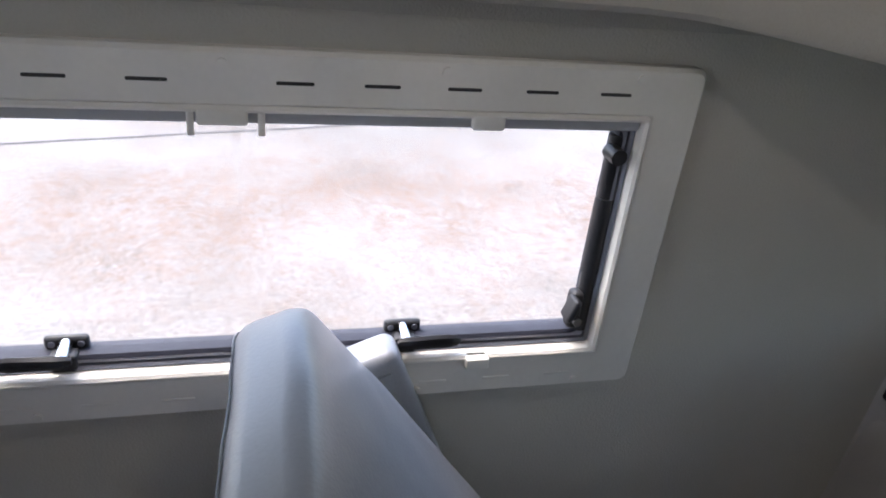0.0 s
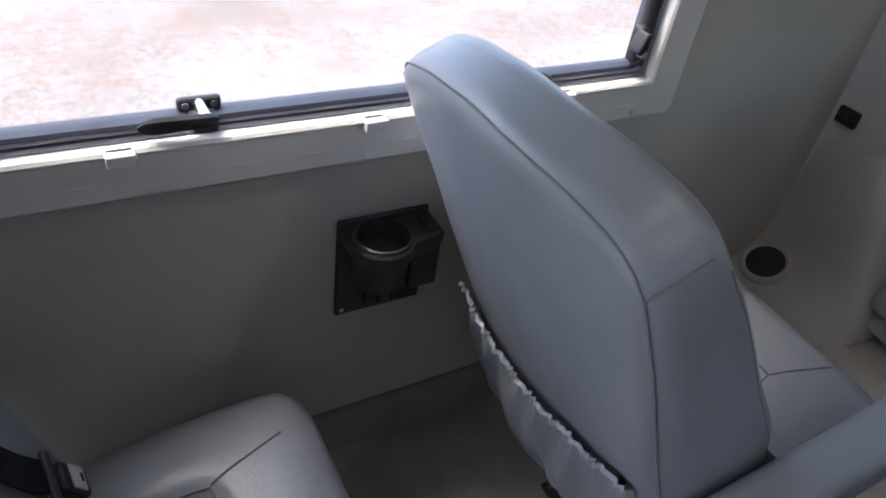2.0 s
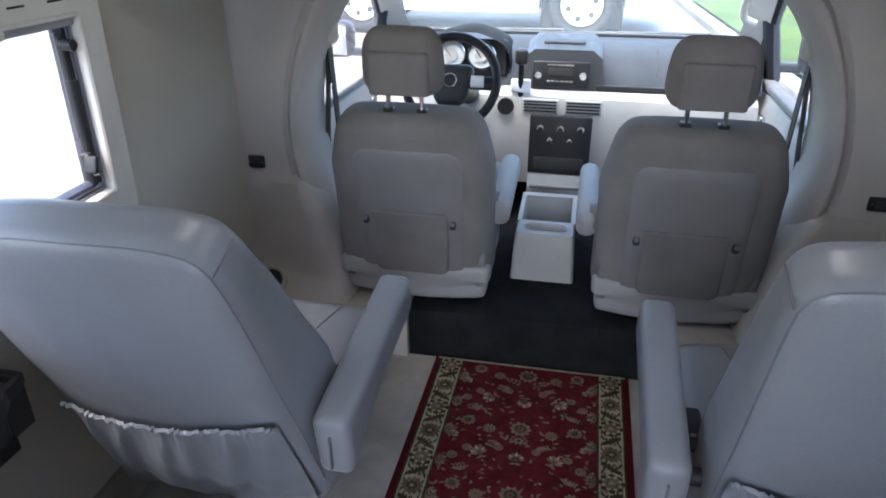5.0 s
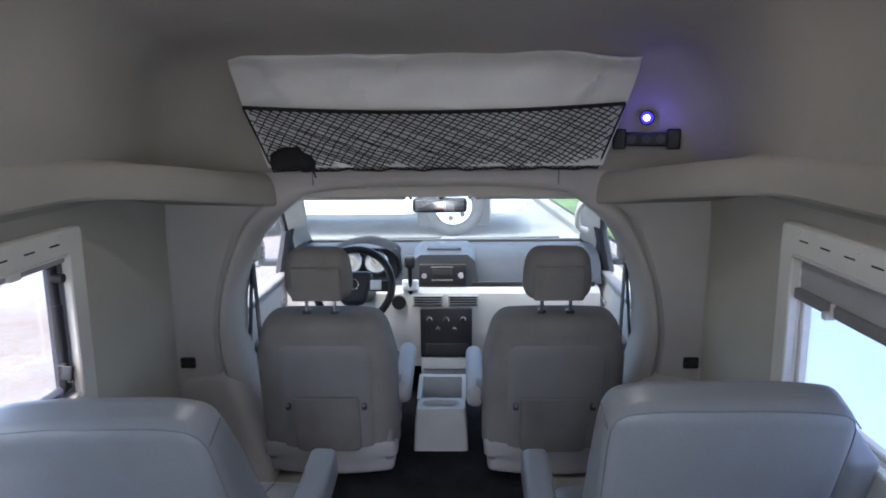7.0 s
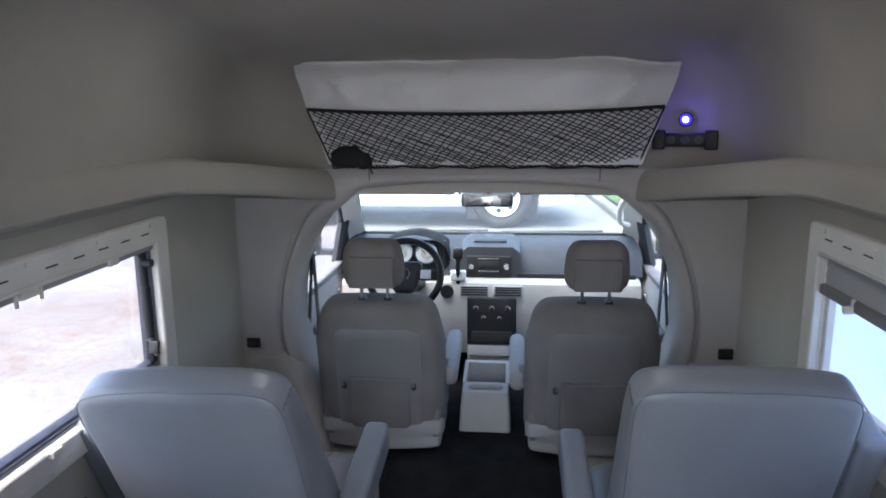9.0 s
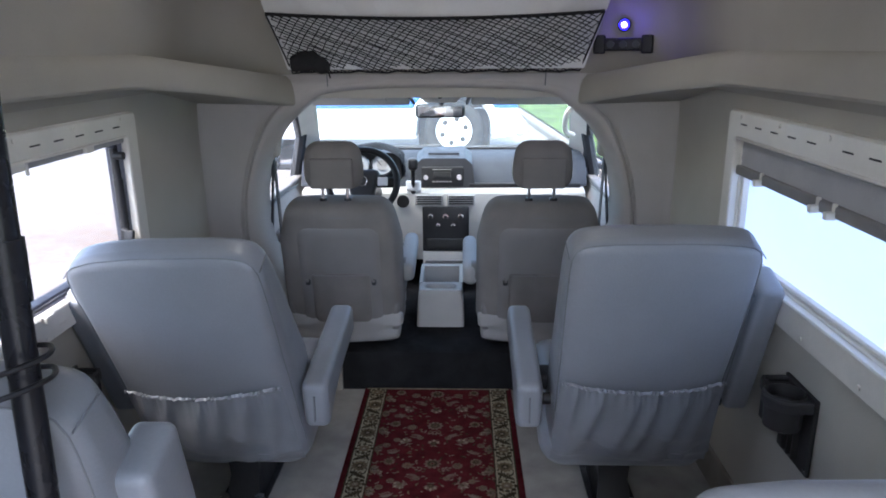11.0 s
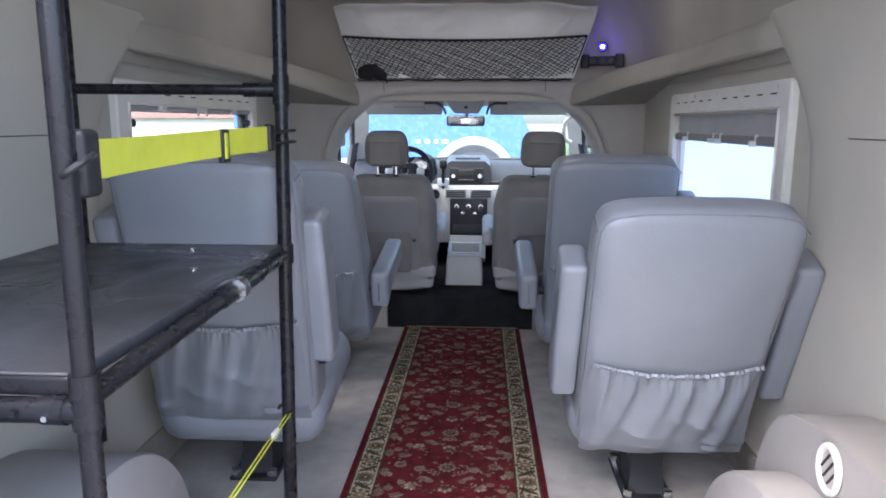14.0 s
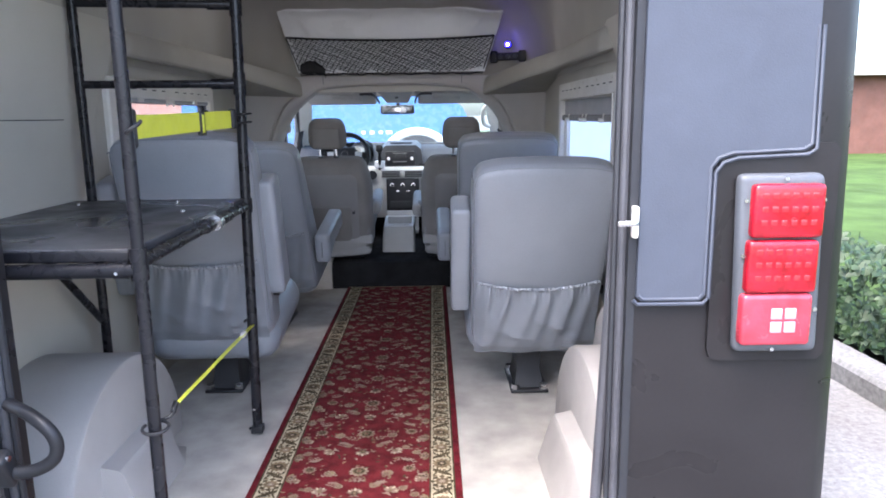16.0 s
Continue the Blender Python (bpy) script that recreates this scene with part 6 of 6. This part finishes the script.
part("lower_seal", rbox((1.46, 0.02, 0.018), (0, 3.325, 0.838), 0.006), M_SEAL, ws)
for x0, x1 in ((-0.55, -0.02), (0.05, 0.60)):
    part("wiper", tube([(x0, 3.37, 0.838), (x1, 3.35, 0.850)], 0.007, 6), M_BLACK, ws)
for s in (-1, 1):
    rings = []
    for x, y, z in ((0.60, 2.56, 1.20), (0.65, 2.84, 1.08), (0.71, 3.16, 0.92), (0.735, 3.36, 0.83)):
        rings.append([(s * (x - 0.03), y, z), (s * (x + 0.05), y - 0.06, z - 0.03), (s * (x + 0.06), y, z + 0.02), (s * x, y + 0.03, z + 0.02)])
    structure("trim", bevelled(loft(rings), 0.008, 2), M_FRAME, "pale windscreen pillar trim", "pillar")
    # door: lower trim, rails, window
    d = thing("cab_door_left" if s < 0 else "cab_door_right", "closed cab door with pale grey trim panel and clear window", "door", kind="structure")
    part("door_panel", bevelled(loft([[(s * x, y, z) for x, z in ((0.80, 0.18), (0.76, 0.45), (0.745, 0.62), (0.765, 0.70), (0.82, 0.72), (0.86, 0.18))] for y in (2.21, 2.60, 3.0, 3.45)]), 0.01, 2), M_DASHLO, d)
    part("arm_ledge", rbox((0.07, 0.45, 0.05), (s * 0.735, 2.62, 0.56), 0.02), M_PANEL, d)
    part("door_top", rbox((0.05, 1.24, 0.03), (s * 0.785, 2.83, 0.722), 0.01), M_PANEL, d)
    part("handle", rbox((0.02, 0.10, 0.03), (s * 0.738, 2.86, 0.63), 0.008), M_CHROME, d)
    g = part("pane", loft([[(s * 0.80, 2.22, 0.72), (s * 0.80, 3.42, 0.72), (s * 0.804, 3.42, 0.72), (s * 0.804, 2.22, 0.72)], [(s * 0.69, 2.22, 1.22), (s * 0.69, 2.60, 1.22), (s * 0.694, 2.60, 1.22), (s * 0.694, 2.22, 1.22)]]), M_GLASS, d)
    g.visible_shadow = False
    part("window_rail", tube([(s * 0.80, 3.30, 0.73), (s * 0.745, 2.93, 1.01), (s * 0.69, 2.62, 1.19), (s * 0.685, 2.22, 1.225)], 0.022, 8), M_SEAL, d)
    part("quarter_post", tube([(s * 0.80, 3.05, 0.73), (s * 0.735, 3.0, 1.0)], 0.030, 8), M_SEAL, d)
    mir = thing("door_mirror", "dark grey outside door mirror", "mirror", (s * 0.98, 3.05, 0.83), group="door mirrors")
    part("housing", rbox((0.20, 0.10, 0.15), (0, 0, 0), 0.04, 4), M_PAINT, mir)
    part("mirror_glass", rbox((0.165, 0.006, 0.115), (0, -0.05, 0), 0.003, 1), M_CHROME, mir)
    part("arm", rbox((0.10, 0.05, 0.035), (-s * 0.13, 0.01, -0.05), 0.01), M_PAINT, mir)
    # belt from the pillar
    bl = thing("front_seat_belt", "dark seat belt hanging from a pillar loop", "seat belt", group="front seat belts")
    for dx in (0.0, 0.05):
        a, b2 = Vector((s * 0.682, FRONT + 0.14, 0.985)), Vector((s * (0.735 - dx), FRONT + 0.17 + dx, 0.42))
        part("webbing", loft([[p + Vector((0, -0.02, 0)), p + Vector((0, 0.02, 0)), p + Vector((s * 0.003, 0.02, 0)), p + Vector((s * 0.003, -0.02, 0))] for p in (a, a.lerp(b2, 0.5), b2)]), M_SEAL, bl)
    part("loop", rbox((0.045, 0.06, 0.095), (s * 0.672, FRONT + 0.125, 1.005), 0.02, 4), M_TRIM, bl, "grey belt anchor cover")
    # sun visor, tipped down a little towards the glass
    vz = thing("sun_visor", "pale grey fabric sun visor folded up under the headlining", "sun visor", group="sun visors")
    tip = Matrix.Rotation(radians(-20), 3, "X")
    part("pad", rbox((0.455, 0.185, 0.030), (s * 0.368, 2.535, 1.176), 0.014, 4, tip, lambda p: (p.x * (1 - 0.10 * max(0.0, -p.y) / 0.09), p.y, p.z), cuts=2), M_HEADLINER, vz)
    part("mirror_flap", rbox((0.18, 0.06, 0.01), (s * 0.33, 2.52, 1.165), 0.004, 2, tip), M_HEADLINER, vz)
    part("pivot_rod", tube(smooth_line([(s * 0.235, 2.425, 1.196), (s * 0.175, 2.425, 1.196), (s * 0.145, 2.45, 1.188), (s * 0.128, 2.53, 1.165), (s * 0.122, 2.60, 1.142)], 5), 0.0075, 8), M_SEALG, vz, "dark bent pivot rod")
    part("pivot_mount", rbox((0.03, 0.022, 0.040), (s * 0.112, 2.43, 1.200), 0.006), M_FRAME, vz)
    if s > 0:
        gh = thing("pillar_grab_handle", "pale plastic grab handle on the windscreen pillar", "handle")
        part("bar", tube(smooth_line([(0.622, 2.66, 1.125), (0.594, 2.675, 1.095), (0.588, 2.71, 1.045), (0.600, 2.75, 0.995), (0.640, 2.775, 0.975)], 6), 0.013, 10), M_FRAME, gh)
oh = thing("overhead_console", "small pale overhead console with a black knob", "console")
part("body", bevelled(loft([[(x * w, y, z) for x, z in ((-1, zb), (1, zb), (0.86, zt), (-0.86, zt))] for y, w, zb, zt in ((2.36, 0.110, 1.205, 1.26), (2.52, 0.098, 1.180, 1.24), (2.64, 0.070, 1.142, 1.21))]), 0.008, 2), M_HEADLINER, oh)
part("knob", disc((0.0, 2.52, 1.178), (0, -0.3, 1), 0.010, 0.014, 12), M_BLACK, oh)
rv = thing("rear_view_mirror", "dark rear-view mirror on the windscreen", "mirror")
part("housing", rbox((0.235, 0.035, 0.065), (-0.005, 2.70, 1.10), 0.025, 4), M_BLACK, rv)
part("mirror_glass", rbox((0.21, 0.004, 0.046), (-0.005, 2.681, 1.10), 0.002, 1), M_CHROME, rv)
part("stalk", tube([(0, 2.70, 1.12), (0, 2.69, 1.165)], 0.012, 8), M_BLACK, rv)


# ---- rear corners of the body and the open rear door ----
RPY = REAR + 0.045   # plane of the outer rear panels

def rear_corner(s):
    o = thing("rear_corner_right" if s > 0 else "rear_corner_left", "dark grey painted rear corner of the van body with stacked red lamps" if s > 0 else "dark grey painted rear corner of the van body", "body panel", kind="structure")
    xi = 0.57 if s > 0 else 0.582
    prof = [(xi + 0.018, RPY - 0.005), (xi + 0.03, RPY - 0.028), (0.92, RPY - 0.028), (0.965, RPY - 0.022), (0.995, RPY - 0.004), (1.015, RPY + 0.03), (1.02, RPY + 0.10), (xi + 0.018, RPY + 0.06)]
    rings = []
    for z in (GROUND + 0.25, 0.3, 0.9, 1.3, 1.85):
        lean = 0.018 * (z - 0.45) - 0.008
        rings.append([(s * (x - (lean if x > 0.8 else 0)), y, z) for x, y in prof])
    part("outer_panel", bevelled(loft(rings), 0.006, 2, 25), M_PAINT, o)
    seal = smooth_line([(s * (xi + 0.013), RPY - 0.012, z) for z in (-0.02, 0.5, 1.0, 1.5, 1.8)], 4)
    part("door_seal", tube(seal, 0.009, 10), M_SEALG, o, "grey rubber door seal")
    part("seal_channel", box((s * (xi + 0.019), RPY - 0.032, -0.02), (s * (xi + 0.034), RPY - 0.010, 1.84)), M_SEAL, o)
    part("seal_lip", tube([p + Vector((-s * 0.012, 0.008, 0)) for p in seal], 0.0075, 8), M_SEAL, o)
    if s > 0:
        part("inner_seal", tube([p + Vector((0.04 * (p.z - 0.8) - 0.007, 0.030, 0)) for p in seal], 0.012, 10), M_SEALG, o, "grey rubber inner seal")
    part("jamb", box((s * (xi + 0.02), RPY + 0.02, 0.0), (s * 0.925, RPY + 0.055, 1.40)), M_WALL, o)
    if s < 0:
        return
    y = RPY - 0.030
    # padded cover with piped edge, stepped round the lamps
    out = [(0.605, 1.84), (0.605, 0.722), (0.613, 0.714), (0.722, 0.714), (0.732, 0.724), (0.732, 0.955), (0.745, 0.972), (0.770, 0.980), (0.895, 0.985), (0.910, 0.995), (0.905, 1.2), (0.895, 1.84)]
    part("padded_cover", bevelled(prism(out, "y", y, y - 0.010), 0.004, 2), M_COVER, o, "padded blue-grey vinyl cover with piped edge")
    for k in (0.0, 0.009):
        edge = [(a + (0.006 - k) * (1 if a > 0.7 else -1), y - 0.009, b - (0.006 - k if b < 1.0 else 0)) for a, b in out[1:-1]]
        part("piping", tube(edge, 0.0038, 6), M_COVER, o)
    # lamp cluster on its plinth
    plinth = [(0.765, 0.595), (0.950, 0.595), (0.962, 0.607), (0.962, 0.985), (0.950, 1.0), (0.785, 1.0), (0.752, 0.985), (0.742, 0.955), (0.742, 0.618), (0.748, 0.602)]
    part("lamp_plinth", bevelled(prism(plinth, "y", RPY - 0.027, RPY - 0.036), 0.006, 2), M_PAINT, o)
    lamp = part("lamp_housing", rbox((0.155, 0.03, 0.330), (0.856, RPY - 0.045, 0.782), 0.014, 3, None, lambda p: (p.x + 0.012 * (-p.z / 0.16) * 0.4, p.y, p.z)), M_HOUSING, o, "grey lamp housing")
    for i, z in enumerate((0.882, 0.782, 0.684)):
        ln = part("lamp_lens", rbox((0.128, 0.030, 0.0965), (0.858 - 0.004 * i, RPY - 0.062, z), 0.009, 3), M_LENS3 if i == 2 else M_LENS, lamp, "pale red lamp lens" if i == 2 else "red lamp lens")
        if i < 2:
            for a in range(6):
                for b in range(3):
                    part("diode", rbox((0.011, 0.0024, 0.010), (0.858 - 0.004 * i + (a - 2.5) * 0.0175, RPY - 0.0765, z + (b - 1) * 0.024 + 0.004), 0.001, 2), M_LENS2, ln)
        else:
            for a in (-1, 1):
                for b in (-1, 1):
                    part("white_cell", rbox((0.021, 0.004, 0.021), (0.861 + a * 0.0125, RPY - 0.0765, z + b * 0.0125), 0.004, 1), M_LENSW, ln, "pale reversing cell")
    for x, z in ((0.787, 0.90), (0.787, 0.80), (0.790, 0.70), (0.925, 0.90), (0.925, 0.70), (0.856, 0.938), (0.852, 0.625)):
        part("screw", disc((x, RPY - 0.061, z), (0, 1, 0), 0.004, 0.004, 8), M_CHROME, lamp)
    la = part("door_latch", rbox((0.011, 0.018, 0.058), (0.596, RPY - 0.043, 0.862), 0.004), M_FRAME, o, "white metal door catch")
    o.matrix_basis = Matrix.Translation((-0.0084, 0.0803, -0.038)) @ Matrix.Scale(1.036, 4)
    part("latch_arm", rbox((0.038, 0.011, 0.011), (0.582, RPY - 0.048, 0.860), 0.004), M_CHROME, la)


for s in (-1, 1):
    rear_corner(s)
structure("sill", rbox((1.12, 0.05, 0.04), (0, REAR - 0.01, -0.022), 0.01), M_SEAL, "black rubber sill of the rear opening", "sill")
structure("wall_rear_upper", box((-0.98, REAR - 0.028, 1.78), (0.98, REAR + 0.05, 1.90)), M_TRIM, "lining above the rear opening", "wall")
# the open leaf, folded back beside the opening
d = thing("rear_door", "rear door leaf standing open, pale inner lining with a black grab loop", "door", kind="structure")
part("leaf", rbox((0.035, 0.60, 1.86), (-0.612, REAR - 0.31, 0.87), 0.012), M_BODYEDGE, d)
part("inner_panel", rbox((0.012, 0.50, 1.5), (-0.592, REAR - 0.33, 0.85), 0.005), M_BODYEDGE, d)
gr = smooth_line([(-0.600, REAR + 0.045, 0.522), (-0.545, REAR + 0.010, 0.520), (-0.505, REAR - 0.012, 0.509), (-0.478, REAR - 0.02, 0.488), (-0.470, REAR - 0.02, 0.462), (-0.478, REAR - 0.02, 0.436), (-0.502, REAR - 0.022, 0.419), (-0.530, REAR - 0.026, 0.413), (-0.560, REAR - 0.03, 0.416)], 5)
hd = thing("grab_handle", "black rubber grab loop on the rear door post", "handle")
part("loop", tube(gr, 0.0125, 12), M_BLACK, hd)
part("anchor", rbox((0.040, 0.04, 0.075), (-0.566, REAR - 0.032, 0.424), 0.010, 3, Euler((radians(25), 0, 0)).to_matrix()), M_BLACK, hd)
part("screw", disc((-0.547, REAR - 0.045, 0.450), (1, 0, 0), 0.006, 0.006, 10), M_CHROME, hd)

# ---- outside ----
def sheet(name, x0, x1, y0, y1, z, mat, label, category, nx=1, ny=1):
    bm = bmesh.new()
    v = [[bm.verts.new((x0 + (x1 - x0) * i / nx, y0 + (y1 - y0) * j / ny, z)) for j in range(ny + 1)] for i in range(nx + 1)]
    for i in range(nx):
        for j in range(ny):
            bm.faces.new((v[i][j], v[i + 1][j], v[i + 1][j + 1], v[i][j + 1]))
    return structure(name, bm, mat, label, category)


sheet("ground", -1500, 1500, -1500, 1500, GROUND, M_CONCRETE, "wide pale concrete paving with rusty stains", "ground")
rng = random.Random(2)
crack = [(-5.19 - 0.238 * (yy - 0.19) + rng.uniform(-0.015, 0.015), yy) for yy in [-12 + 0.4 * k for k in range(80)]]
bm = loft([[(x - 0.013, yy, GROUND + 0.003), (x + 0.013 + rng.uniform(0, 0.012), yy, GROUND + 0.003)] for x, yy in crack], closed=False)
structure("trim", bm, M_JOINT, "dark ragged joint in the concrete paving", "joint")
branch = [(-5.70 + 0.09 * k, 2.50 - 0.004 * k + rng.uniform(-0.012, 0.012)) for k in range(4)]
bm = loft([[(x, yy - 0.006, GROUND + 0.003), (x, yy + 0.006, GROUND + 0.003)] for x, yy in branch], closed=False)
structure("trim", bm, M_JOINT, "short crack in the concrete paving", "joint")
sheet("lawn", -60, -4.5, 18, 70, GROUND + 0.05, M_GRASS, "green lawn beyond the paving", "lawn")
def kerb_x(y):
    return 2.63 - 0.047 * y


bm = bmesh.new()
bm.faces.new([bm.verts.new((x, y, GROUND + 0.12)) for x, y in ((kerb_x(-10) + 0.2, -10), (60, -10), (60, 60), (kerb_x(60) + 0.1, 60))])
structure("lawn", bm, M_GRASS, "green lawn behind the kerb", "lawn")
sec = [(0.0, -0.02), (0.0, 0.10), (0.02, 0.125), (0.20, 0.125), (0.22, 0.11), (0.22, -0.02)]
structure("kerb", loft([[(kerb_x(y) - 0.11 + x, y, GROUND + z) for x, z in sec] for y in range(-10, 61, 5)]), M_CONCRETE, "concrete kerb along the lawn", "kerb")

# clipped hedge made of many small leaves
rng = random.Random(5)


def hedge(x, y0, y1, w, h):
    verts, faces = [], []
    for _ in range(9000):
        yy = rng.uniform(y0, y1)
        t = rng.uniform(0, 1)
        side = rng.random()
        bump = 0.06 * noise.noise((yy * 2.2, x, 0.3)) + 0.04 * noise.noise((yy * 6, t * 4, 2))
        if side < 0.45:
            px, pz = x - w / 2 + bump + rng.uniform(-0.02, 0.06), t * h
        elif side < 0.75:
            px, pz = x + rng.uniform(-w / 2, w / 2), h + bump + rng.uniform(-0.07, 0.02)
        else:
            px, pz = x + rng.uniform(-w / 2, w / 2) + bump, t * h
        c = Vector((px, yy, GROUND + 0.12 + pz))
        a = Vector((rng.gauss(0, 1), rng.gauss(0, 1), rng.gauss(0, 1))).normalized()
        b = a.orthogonal().normalized()
        sz = rng.uniform(0.020, 0.042)
        k = len(verts)
        verts += [c - a * sz, c + b * sz * 0.5, c + a * sz, c - b * sz * 0.5]
        faces.append((k, k + 1, k + 2, k + 3))
    me = bpy.data.meshes.new("hedge")
    me.from_pydata(verts, [], faces)
    me.materials.append(M_LEAF)
    return me


hg = thing("hedge", "low clipped green hedge of small leaves behind the kerb", "hedge", kind="stuff")
part("foliage", hedge(3.0, 0.4, 6.0, 0.6, 0.46), M_LEAF, hg)


# house and brick building far off
def building(name, label, x0, x1, y0, y1, h, wall, windows, rise=2.2):
    o = thing(name, label, "house")
    w = part("wall", box((x0, y0, GROUND), (x1, y1, GROUND + h)), wall, o)
    ov = 0.4
    bm = loft([[(x0 - ov, y0 - ov, GROUND + h), (x1 + ov, y0 - ov, GROUND + h), (x1 + ov, y1 + ov, GROUND + h), (x0 - ov, y1 + ov, GROUND + h)],
               [(x0 + 1.5, (y0 + y1) / 2 - 0.1, GROUND + h + rise), (x1 - 1.5, (y0 + y1) / 2 - 0.1, GROUND + h + rise), (x1 - 1.5, (y0 + y1) / 2 + 0.1, GROUND + h + rise), (x0 + 1.5, (y0 + y1) / 2 + 0.1, GROUND + h + rise)]])
    part("roof", bm, M_ROOFT, o)
    for k in range(windows):
        x = x0 + (x1 - x0) * (k + 0.5) / windows
        q = part("window", rbox((1.3, 0.1, 1.1), (x, y0 - 0.03, GROUND + 1.6), 0.02), M_TWHITE, o)
        part("pane", rbox((1.1, 0.06, 0.9), (x, y0 - 0.07, GROUND + 1.6), 0.01), M_DARKHOLE, q)


building("roofed_house", "low pale house with a red tiled roof beyond the lawn", -32, -9, 40, 50, 1.75, M_HOUSE, 0, 1.7)
building("house", "low brown building beyond the lawn", 10, 34, 20, 30, 2.55, M_BRICK, 0, 0.25)


def wheel(parent, x, y, z, r):
    ty = part("wheel", tube([(x + (r - 0.10) * math.cos(t * math.pi / 20), y, z + (r - 0.10) * math.sin(t * math.pi / 20)) for t in range(40)], 0.105, 12, closed=True), M_TYRE, parent, "black tyre on a pale rim")
    rim = part("rim", disc((x, y - 0.02, z), (0, 1, 0), r * 0.60, 0.16, 36), M_TWHITE, ty)
    for k in range(6):
        a = k * math.pi / 3 + 0.3
        part("rim_hole", disc((x + r * 0.40 * math.cos(a), y - 0.098, z + r * 0.40 * math.sin(a)), (0, 1, 0), r * 0.085, 0.012, 16), M_DARKHOLE, ty)
    part("hub", disc((x, y - 0.11, z), (0, 1, 0), r * 0.17, 0.06, 20, None, r * 0.12), M_TWHITE, ty)


tr = thing("parked_truck", "parked blue and white truck with large wheels", "truck")
TY = 11.0
WXT = -0.05
body = [(-4.4, -0.02), (-4.4, 1.9), (-2.2, 1.95), (-2.0, 2.6), (-0.9, 2.6), (-0.55, 1.75), (0.45, 1.42), (0.80, 1.22), (0.95, 0.90), (1.0, 0.10), (0.75, -0.02)]
hull = [(-4.4, 0.45)] + body[1:-2] + [(1.0, 0.45)] + [(WXT + 0.64 * math.cos(radians(t)), 0.08 + 0.64 * math.sin(radians(t))) for t in range(36, 145, 6)]
part("upper_body", bevelled(prism(hull, "y", TY, TY + 2.0), 0.03, 2, 40), M_TBLUE, tr, "blue upper body")
arcw = [(WXT + 0.64 * math.cos(radians(t)), 0.08 + 0.64 * math.sin(radians(t))) for t in range(190, -11, -10)]
low = [(-4.4, 0.447), (-4.4, -0.05), (WXT - 0.66, -0.05)] + [(a, min(b, 0.445)) for a, b in arcw] + [(WXT + 0.66, -0.05), (0.98, 0.0), (1.0, 0.447)]
part("lower_body", prism(low, "y", TY + 0.01, TY + 1.99), M_TWHITE, tr, "white lower body")
fl = [(WXT + 0.69 * math.cos(radians(t)), TY - 0.02, 0.08 + 0.69 * math.sin(radians(t))) for t in range(-5, 186, 6)]
part("arch_flare", tube(fl, 0.075, 8), M_TWHITE, tr, "white wheel-arch flare")
part("wheel_well", rbox((1.2, 0.5, 1.0), (WXT, TY + 0.38, 0.2), 0.05), M_DARKHOLE, tr)
wheel(tr, WXT, TY + 0.06, 0.08, 0.5)
wheel(tr, -3.4, TY + 0.06, 0.08, 0.5)
wheel(tr, WXT, TY + 1.9, 0.08, 0.5)
wheel(tr, -3.4, TY + 1.9, 0.08, 0.5)
part("side_window", bevelled(prism([(-1.9, 1.8), (-1.85, 2.45), (-1.0, 2.45), (-0.7, 1.8)], "y", TY - 0.012, TY + 0.05), 0.01, 1), M_DARKHOLE, tr)
for k, w in enumerate((0.10, 0.12, 0.10, 0.16)):
    part("lettering_bar", rbox((w * 0.7, 0.01, 0.06), (-1.05 + k * 0.16, TY - 0.006, 0.76), 0.004, 1), M_TWHITE, tr)
part("bumper", rbox((0.25, 1.9, 0.25), (1.02, TY + 1.0, 0.12), 0.05), M_TWHITE, tr)
part("head_lamp", rbox((0.12, 0.2, 0.18), (0.90, TY + 0.08, 0.66), 0.04), M_DIAL, tr)
